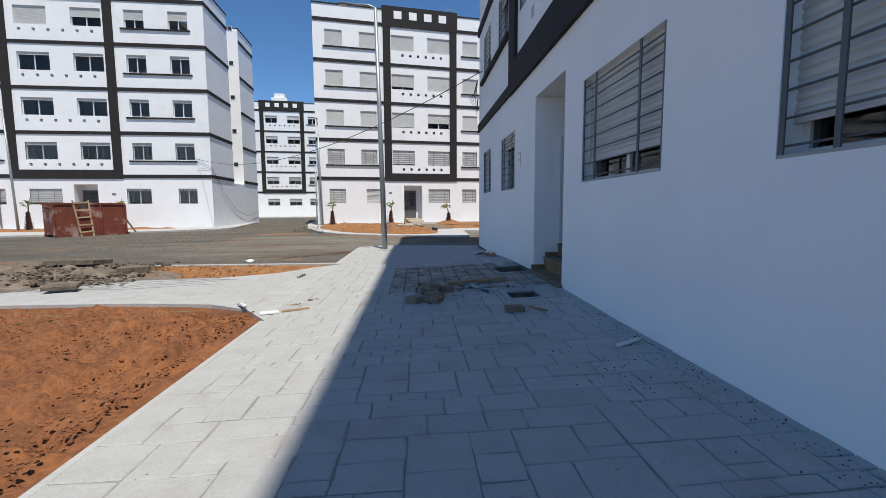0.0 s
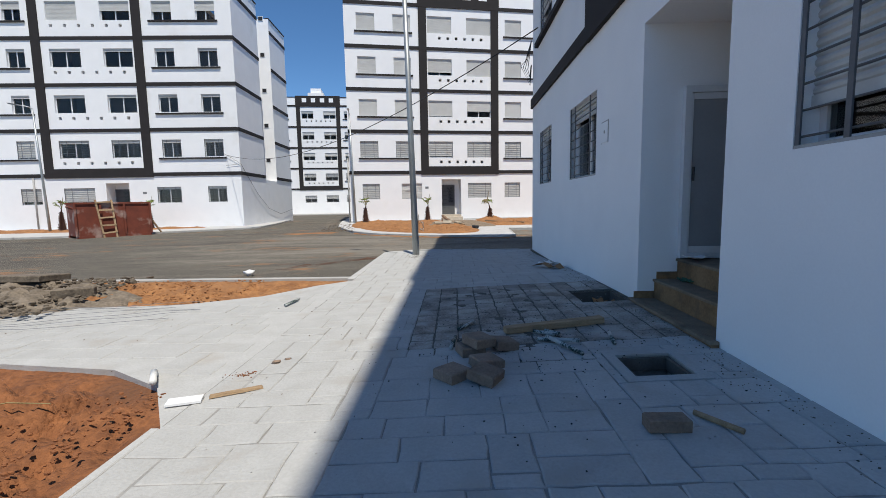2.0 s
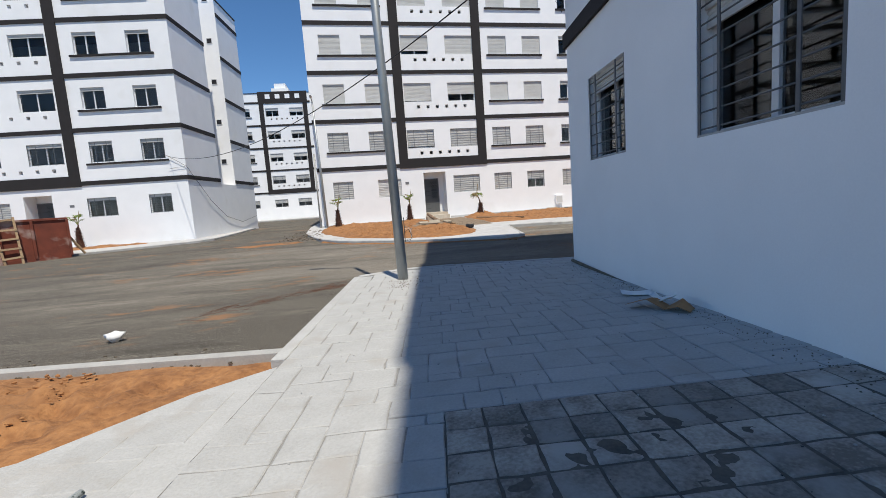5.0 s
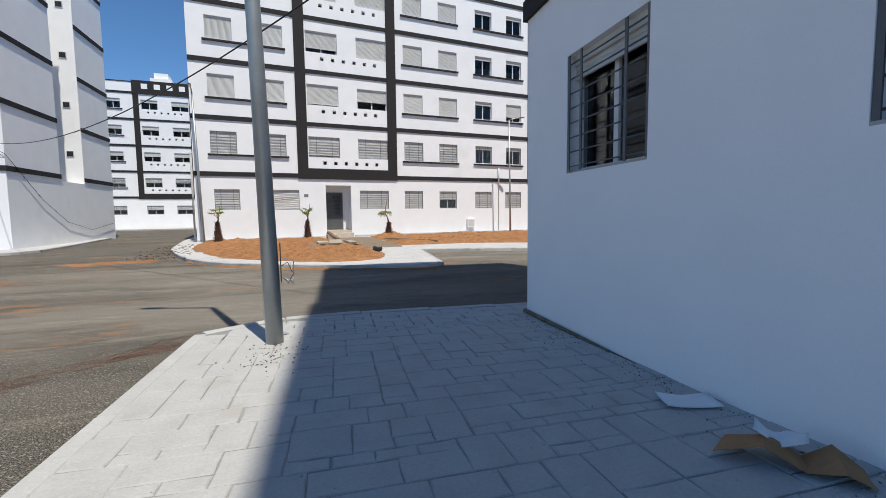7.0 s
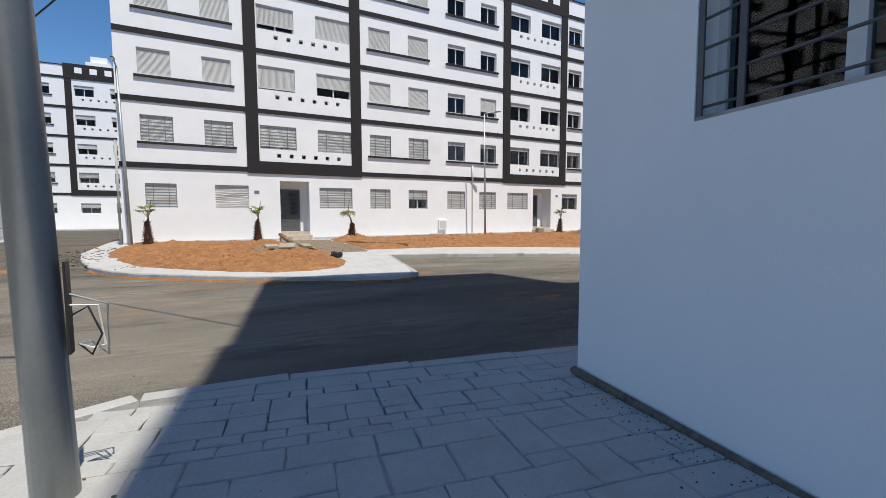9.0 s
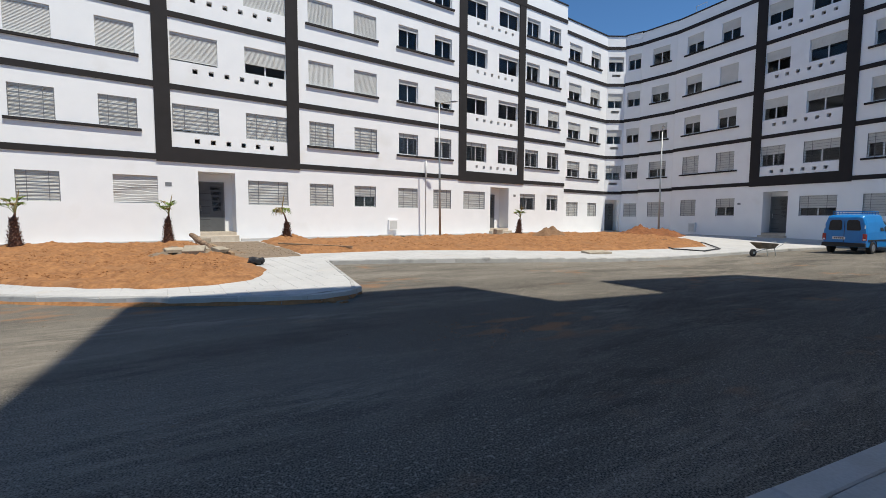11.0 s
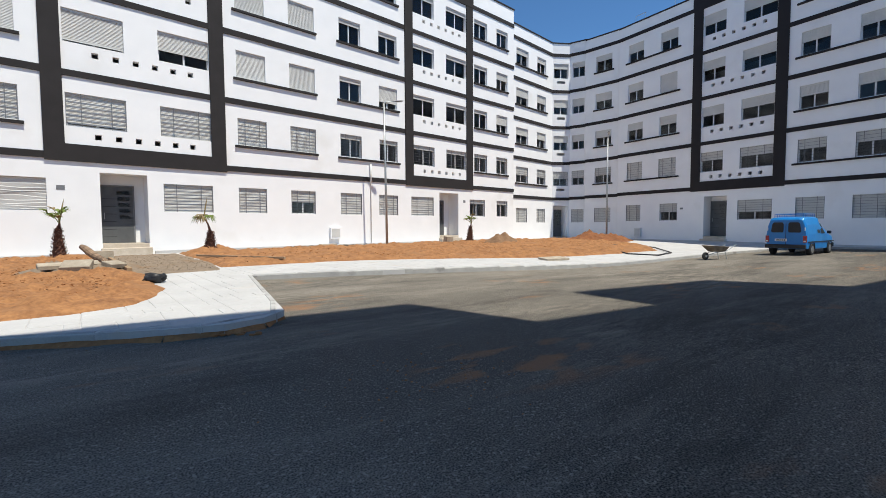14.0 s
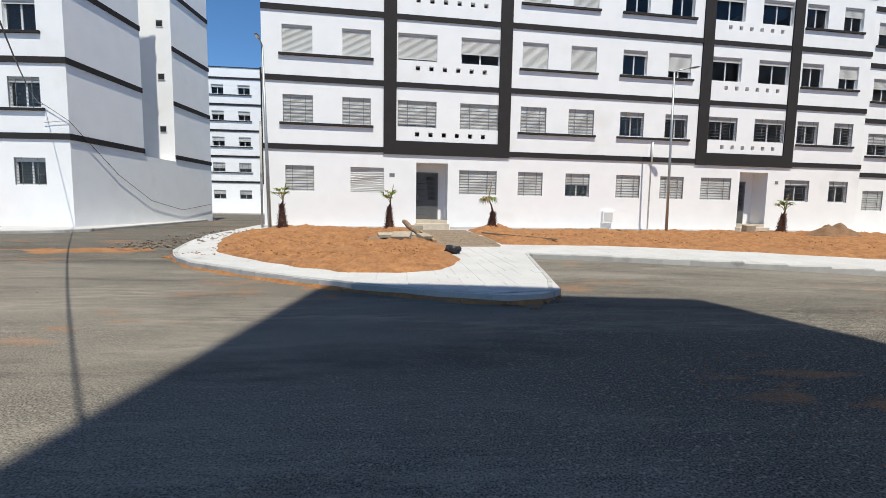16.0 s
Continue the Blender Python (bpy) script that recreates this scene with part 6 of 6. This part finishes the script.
def cardboard_piece():
    """A torn carton laid open: a flat sheet with two flaps standing up along their folds."""
    x, y, up = settle(5.80, 10.70, (3.22, 8.69, 1.31))
    line = [(-0.30, 0.02), (-0.13, 0.075), (0.02, 0.015), (0.16, 0.085), (0.29, 0.02)]
    mb = Mesh()
    for side, lift in ((0, 0.004), (1, 0.0)):
        for k, (u, h) in enumerate(line):
            for v, dv in ((-0.09, -0.02), (0.0, 0.01), (0.10, 0.015)):
                mb.v.append((u + 0.03 * math.sin(7 * v + k), v + dv * math.sin(2.3 * k + 1), h + lift + 0.02 * math.sin(9 * v + 2 * k) * (k % 2)))
    n, cols = len(line), 3
    at = lambda side, k, c_: side * n * cols + k * cols + c_
    for k in range(n - 1):
        for c_ in range(cols - 1):
            mb.f.append((at(0, k, c_), at(0, k + 1, c_), at(0, k + 1, c_ + 1), at(0, k, c_ + 1)))
            mb.f.append((at(1, k, c_), at(1, k, c_ + 1), at(1, k + 1, c_ + 1), at(1, k + 1, c_)))
        for c_ in (0, cols - 1):
            mb.f.append((at(0, k, c_), at(1, k, c_), at(1, k + 1, c_), at(0, k + 1, c_)))
    for k in (0, n - 1):
        for c_ in range(cols - 1):
            mb.f.append((at(0, k, c_), at(0, k, c_ + 1), at(1, k, c_ + 1), at(1, k, c_)))
    tagged(part("cardboard", mb, CARD, m=turned(x, y, up + 0.004, -58), fix=True), "torn brown cardboard carton laid open by the wall", "cardboard")


cardboard_piece()
sheet("paper_sheet", "crumpled white paper on the cardboard", "paper", 5.86, 10.80, 0.07, 0.22, 0.15, PAPER, -60, 0.06, 5)
sheet("paper_sheet", "flat white paper sheet by the wall", "paper", 5.96, 11.42, 0.012, 0.34, 0.2, PAPER, -25, 0.02, 8)
sheet("paper_sheet", "folded grey paper lying on the top step", "paper", 6.06, 7.23, 0.67, 0.26, 0.12, PAPER, 10, 0.03, 9)
rag, rnd = Mesh(), random.Random(61)
for k in range(16):
    a, q = rnd.uniform(0, 6.28), rnd.random()
    x, y = 6.05 + 0.20 * q * math.cos(a), 7.17 + 0.11 * q * math.sin(a)
    pts = [(x + 0.07 * math.cos(a + 1.5 * w), y + 0.06 * math.sin(a + 1.9 * w), 0.43 + 0.018 * abs(math.sin(2.1 * w + k)) + 0.012 * (1 - q)) for w in range(5)]
    rag.tube(pts, [0.012, 0.024, 0.03, 0.022, 0.01], 7, squash=0.55)
tagged(part("rag", rag, RAG, smooth=True), "crumpled grey-green rag on the entrance steps", "rag")
hole_trash = Mesh()
rnd = random.Random(3)
for k in range(26):
    p = MA @ Vector((rnd.uniform(6.16, 6.76), rnd.uniform(-0.54, -0.06), -0.20 + 0.14 * rnd.random()))
    hole_trash.lump(p, rnd.uniform(0.05, 0.12), 80 + k, 0.6, 0.4)
# The dark colour carries the pit's shade, not the rubbish's own tone.
tagged(part("rubbish", hole_trash, MUD_AND_SHADE), "rubbish in the open pit by the wall, coloured dark for the pit's shade", "rubbish", kind="stuff")
for k, (s, n_, w_, mtl) in enumerate(((6.5, -0.2, 0.26, CARD), (6.62, -0.42, 0.07, PAPER), (6.35, -0.25, 0.2, CARD))):
    p = MA @ Vector((s, n_, 0.0))
    sheet("packaging", "scrap of packaging thrown into the open pit", "rubbish", p.x, p.y, p.z, w_, w_ * 0.7, mtl, 40 * k, 0.08, 11 + k, 5)


def scatter(name, label, count, area, size, material, seed, z=0.0, local=None):
    """Crumbs and small stones strewn over an area."""
    r, mb = random.Random(seed), Mesh()
    for k in range(count):
        x, y = area(r)
        s, up = size * r.uniform(0.4, 1.6), 0.0
        if local is not None:
            p = local @ Vector((x, y, 0))
            up = rise(x, y)
            x, y = p.x, p.y
        else:
            up = fall(x, y)
        mb.lump((x, y, z + up + s * 0.3), s, seed * 1000 + k, 0.6, 0.4, 3, 5)
    return tagged(part(name, mb, material), label, "debris", kind="stuff")


def around(cx, cy, sx, sy):
    return lambda r: (r.gauss(cx, sx), r.gauss(cy, sy))


def within(x0, x1, y0, y1):
    return lambda r: (r.uniform(x0, x1), r.uniform(y0, y1))


scatter("dark_crumbs", "dark mortar crumbs scattered over the muddy paving", 520, around(7.9, -1.3, 0.8, 0.55), 0.0048, BLACK, 21, 0, MA)
scatter("dark_crumbs", "dark crumbs scattered by the wall foot", 70, around(11.6, -0.6, 0.28, 0.16), 0.005, BLACK, 22, 0, MA)
scatter("mortar_crumbs", "grey crumbs along the wall foot", 1500, lambda r: (r.uniform(0, 16), -abs(r.gauss(0.02, 0.15)) - 0.04), 0.0045, RUBBLE, 23, 0, MA)
scatter("mortar_crumbs", "pale crumbs scattered over the paving", 420, within(-0.4, 14, -3.7, -0.2), 0.005, KERB, 24, 0, MA)
scatter("mortar_crumbs", "dark bits strewn over the sunlit path", 70, within(5.8, 12, -7.5, -2.2), 0.006, RUBBLE, 25, 0, MA)
scatter("gravel_spill", "spilled gravel at the foot of the lamp post", 110, around(1.05, -3.05, 0.22, 0.2), 0.007, RUBBLE, 26, 0, MA)
scatter("earth_clods", "clods of red earth on the bed", 3600, lambda r: (lambda q, w: (8.9 + 7.6 * q, -4.12 - 6.5 * w * w))(r.random(), r.random()), 0.012, EARTH_CLOD, 27, -0.005, MA)
scatter("earth_clods", "pebbles on the bare earth", 50, lambda r: (r.uniform(8.6, 16), r.uniform(-11.5, -4.2)), 0.014, RUBBLE, 28, 0.018, MA)
scatter("sand_clods", "clods on the sand strip by the road", 1100, lambda r: (r.uniform(4.1, 5.9), r.uniform(-13, -5.4)), 0.015, SAND_CLOD, 29, -0.02, MA)
scatter("kerb_grit", "grit and clods along the road edge", 1000, lambda r: (r.gauss(3.75, 0.12), r.uniform(-14, -3.9)), 0.014, RUBBLE, 30, -0.10, MA)
scatter("sand_crumbs", "crumbs of red earth trodden onto the pale path", 60, around(1.58, 6.34, 0.05, 0.03), 0.0045, EARTH_CLOD, 70, 0.0)
scatter("sand_crumbs", "crumbs of red earth trodden onto the pale path", 40, around(1.87, 5.16, 0.03, 0.03), 0.0045, EARTH_CLOD, 71, 0.0)
scatter("sand_crumbs", "crumbs of red earth trodden onto the pale path", 70, around(2.09, 4.78, 0.06, 0.03), 0.0045, EARTH_CLOD, 72, 0.0)
scatter("road_grit", "scattered grit on the asphalt", 700, lambda r: (r.uniform(-8, 22), r.uniform(15.6, 27)), 0.007, GRAVEL, 33, ROAD_Z)
scatter("road_grit", "sandy crumbs on the asphalt", 90, around(8.2, 18.0, 0.5, 0.3), 0.007, SAND_CLOD, 34, ROAD_Z)

# rubble heap with slabs and wire on the far side of the path
heightfield("rubble_heap", -8.5, 0.6, 7.2, 13.0, 0.07, poly_distance([(-8.5, 8.3), (-3.2, 8.1), (-1.6, 8.9), (-0.9, 9.7), (-1.6, 10.4), (-3.0, 11.6), (-8.5, 12.8)]), 0.0, RUBBLE, "heap of grey rubble and soil spilling over the path", "rubble", amp=0.28, scale=1.6, kind="stuff")
scatter("rubble_stones", "broken stones over the rubble heap", 1500, lambda r: (r.uniform(-7.8, -1.5), r.uniform(8.5, 11.2)), 0.034, RUBBLE, 35, 0.07)


def slab_piece(x, y, z, w, d, h, rz, rx, label):
    return tagged(part("concrete_slab", Mesh().box(-w / 2, w / 2, -d / 2, d / 2, 0, h, bev=0.012), RUBBLE if y < 20 else SLAB_BROKEN, m=turned(x, y, z + fall(x, y), rz, rx)), label, "concrete slab")


slab_piece(-2.15, 8.15, 0.06, 0.45, 0.28, 0.07, 12, 6, "pale broken concrete slab on the rubble")
slab_piece(-3.4, 11.0, 0.12, 1.0, 0.6, 0.1, -8, -5, "grey concrete slab lying beyond the rubble")
slab_piece(-1.75, 9.6, 0.08, 0.5, 0.12, 0.12, 15, 4, "white mortar-covered block on the rubble edge")
tagged(part("stone", Mesh().lump((-0.32, 12.75, -0.13), 0.075, 5, 0.85, 0.35, 8, 10), PAPER, smooth=True), "white lump of plaster at the road edge", "stone")
wires = thing("reinforcing_wire", "thin rusty reinforcing wires lying on the path", "wire")
rnd = random.Random(12)
for k in range(7):
    s0, n0 = 5.95 + 0.16 * k, -5.3 - rnd.uniform(0, 0.6)
    pts = [MA @ Vector((s0 + 0.10 * q + 0.12 * math.sin(q * 0.8 + k), n0 - 0.45 * q, 0.012 + 0.02 * abs(math.sin(q * 1.3 + k)))) for q in range(9)]
    part("strand", Mesh().tube(pts, 0.0025, 5), GRILLE, wires)
for k in range(3):
    c = Vector((6.6 + 0.25 * k, -8.0 - 0.5 * k))
    pts = [MA @ Vector((c.x + 0.3 * math.cos(q * 0.6), c.y + 0.55 * math.sin(q * 0.6), 0.02 + 0.012 * math.sin(q + k))) for q in range(10)]
    part("strand", Mesh().tube(pts, 0.0025, 5), GRILLE, wires)
twig = thing("dry_twig", "dry straw stalks lying on the red earth", "twig")
for k in range(7):
    a = MA @ Vector((9.3 + 0.25 * (k % 3), -5.2 - 0.3 * k, 0.06))
    b = a + Vector((math.cos(k * 1.1) * 0.5, math.sin(k * 1.1) * 0.35, 0.01))
    part("stalk", Mesh().tube([a, (a + b) / 2 + Vector((0, 0, 0.03)), b], 0.004, 5), LEAF_DRY, twig)

heightfield("sand_smear", -3.74, 0.66, 25.26, 28.06, 0.06, lambda x, y: 0.32 - 0.55 * math.hypot((x - -1.54) / 2.0, (y - 26.66) / 1.0) + 0.25 * noise.noise(Vector((x * 1.6, y * 2.6, 9.0))), ROAD_Z + 0.002, SAND, "thin smear of orange sand drawn over the asphalt", "sand", amp=0.012, scale=3.0, drop=0.05, fine=0.2, kind="stuff")
straw = Mesh()
rnd = random.Random(77)
for k in range(70):
    q = rnd.random()
    x, y = 0.2 + 2.2 * q + rnd.gauss(0, 0.12), 13.75 + 1.5 * q + rnd.gauss(0, 0.16)
    a, ln = 0.6 + rnd.gauss(0, 0.5), rnd.uniform(0.2, 0.7)
    d = Vector((math.cos(a), math.sin(a), 0)) * ln
    straw.tube([(x, y, ROAD_Z + 0.006), (x + d.x / 2, y + d.y / 2, ROAD_Z + rnd.uniform(0.01, 0.03)), (x + d.x, y + d.y, ROAD_Z + 0.008)], 0.0024, 4)
tagged(part("straw", straw, TRUNK), "dry reddish straw strewn over the asphalt", "straw", kind="stuff")

# ---- loose things on the island ----
bag = Mesh()
for k, (x, y, r) in enumerate(((7.1, 25.3, 0.14), (7.2, 25.33, 0.11), (7.02, 25.33, 0.10))):
    bag.lump((x, y, ISLAND_Z + 0.1), r, 41 + k, 0.7, 0.5, 7, 10)
tagged(part("rubbish_bag", bag, BLACK, smooth=True), "crumpled black plastic bag on the walkway", "bag")
for k, (x, y, w, d, h, rz, rx) in enumerate(((5.95, 27.85, 0.52, 0.42, 0.13, -12, 18), (6.6, 28.0, 0.36, 0.30, 0.10, 35, 14), (5.5, 28.4, 0.46, 0.32, 0.09, 8, 8), (6.2, 28.6, 0.30, 0.24, 0.09, 10, 18))):
    slab_piece(x, y, ISLAND_Z + 0.17, w, d, h, rz, rx, "broken grey concrete slab heaped on the sand")
heightfield("rubble_heap", 4.6, 7.4, 27.0, 30.4, 0.08, poly_distance([(4.9, 27.8), (6.0, 27.4), (7.0, 27.8), (7.1, 29.4), (6.0, 30.1), (5.0, 29.6)]), ISLAND_Z + 0.09, GRAVEL, "small grey rubble heap under the broken slabs", "rubble", amp=0.26, scale=2.5, kind="stuff")
lg = thing("log", "rough log leaning across the rubble near the door", "log")
part("trunk", Mesh().tube([(6.55 - 0.5 * q, 29.6 + 1.4 * q, 0.04 + 0.4 * q + 0.02 * math.sin(9 * q)) for q in (0, 0.12, 0.27, 0.4, 0.55, 0.7, 0.86, 1.0)], [0.05, 0.08, 0.072, 0.092, 0.082, 0.098, 0.086, 0.07], 11), LOG, lg)
bm_ = thing("timber_beam", "long timber batten beside the gravel path", "timber")
part("beam", Mesh().box(0, 4.6, -0.05, 0.05, 0, 0.1, bev=0.008), WOOD, bm_, m=turned(6.85, 27.4, ISLAND_Z + 0.07, 92))
bm_ = thing("timber_beam", "thin timber batten on the sand by the gravel", "timber")
part("beam", Mesh().box(0, 3.6, -0.03, 0.03, 0, 0.06, bev=0.006), WOOD, bm_, m=turned(10.6, 28.2, ISLAND_Z + 0.12, 118))
slab_piece(6.6, 33.9, ISLAND_Z + 0.04, 0.5, 0.3, 0.25, 10, 0, "pale block by the entrance steps")
slab_piece(22.9, 35.5, ISLAND_Z + 0.08, 0.5, 0.3, 0.36, 4, 8, "grey block leaning by the wall")
slab_piece(15.4, 35.7, ISLAND_Z + 0.08, 0.9, 0.25, 0.12, 12, 4, "plank and mortar scraps by the wall")
scatter("rubble_stones", "stones strewn by the wall and sand", 160, within(13.5, 17, 34.3, 35.9), 0.045, RUBBLE, 36, ISLAND_Z + 0.10)
scatter("sand_clods", "clods over the long sand bed", 1500, within(9.3, 30, 27.6, 35.5), 0.02, SAND_CLOD, 37, ISLAND_Z + 0.11)
scatter("sand_clods", "clods over the corner sand bed", 1600, within(1.8, 6.4, 23.8, 35.0), 0.015, SAND_CLOD, 38, ISLAND_Z + 0.10)
scatter("gravel", "loose gravel on the entrance path", 700, within(6.7, 8.8, 27.4, 35.4), 0.011, GRAVEL, 39, ISLAND_Z + 0.035)
scatter("sand_clods", "sand and grit left along the kerb", 300, lambda r: (lambda q: (0.9 + 6.6 * q, 25.4 - 4.95 * q - r.uniform(0.0, 0.2)))(r.random()), 0.025, SAND_CLOD, 40, ROAD_Z)
scatter("rubble_stones", "grey rubble at the street corner", 320, lambda r: (r.gauss(-0.1, 0.5), r.uniform(26.0, 34.0)), 0.035, RUBBLE, 41, ISLAND_Z - 0.02)
hose = [(27.6, 28.4, 0), (30.6, 28.6, 0), (30.0, 26.6, 0), (27.4, 24.6, 0), (25.2, 24.2, 0), (24.9, 25.4, 0), (26.6, 27.2, 0)]
tagged(part("hose", Mesh().tube([(x, y, ISLAND_Z + 0.05 + fall(x, y)) for x, y, _ in hose], 0.03, 8), BLACK, smooth=True), "black hose lying in a loop on the walkway", "hose")
slab_piece(19.8, 25.6, ISLAND_Z + 0.02, 1.1, 0.5, 0.08, -10, 5, "scraps of broken slab on the walkway edge")

# ---- paving of the walkway before the long house ----
walk_in, bed_in, bed_2_in, gravel_in = poly_distance(KERB_TIP + KERB_STREET[1:] + [(60, 8), (60, 50), (-1.3, 50)]), poly_distance(BED), poly_distance(BED_2), poly_distance([(6.55, 27.0), (8.6, 27.2), (9.0, 30.0), (8.9, 35.6), (6.5, 35.6)])
walk_stones, single = Mesh(), 0
rnd = random.Random(50)
for r in ashlar(0.0, 30.0, 20.5, 28.3, 0.15, 13):
    mid = ((r[0] + r[1]) / 2, (r[2] + r[3]) / 2)
    if min(walk_in(x, y) for x in r[:2] for y in r[2:]) < 0.03 or max(bed_in(*mid), bed_2_in(*mid), gravel_in(*mid)) > 0.15:
        continue
    own = single < 300 and r[0] < 9.0
    mb = Mesh() if own else walk_stones
    first = len(mb.v)
    stone(mb, *r, ISLAND_Z + 0.007 + rnd.uniform(-0.002, 0.002), 0.003, rnd)
    for k in range(first, len(mb.v)):
        x, y, z = mb.v[k]
        mb.v[k] = (x, y, z + fall(x, y))
    if own:
        single += 1
        part("slab", mb, PATHWAY, island)
tagged(part("slabs", walk_stones, PATHWAY, island), kind="stuff")
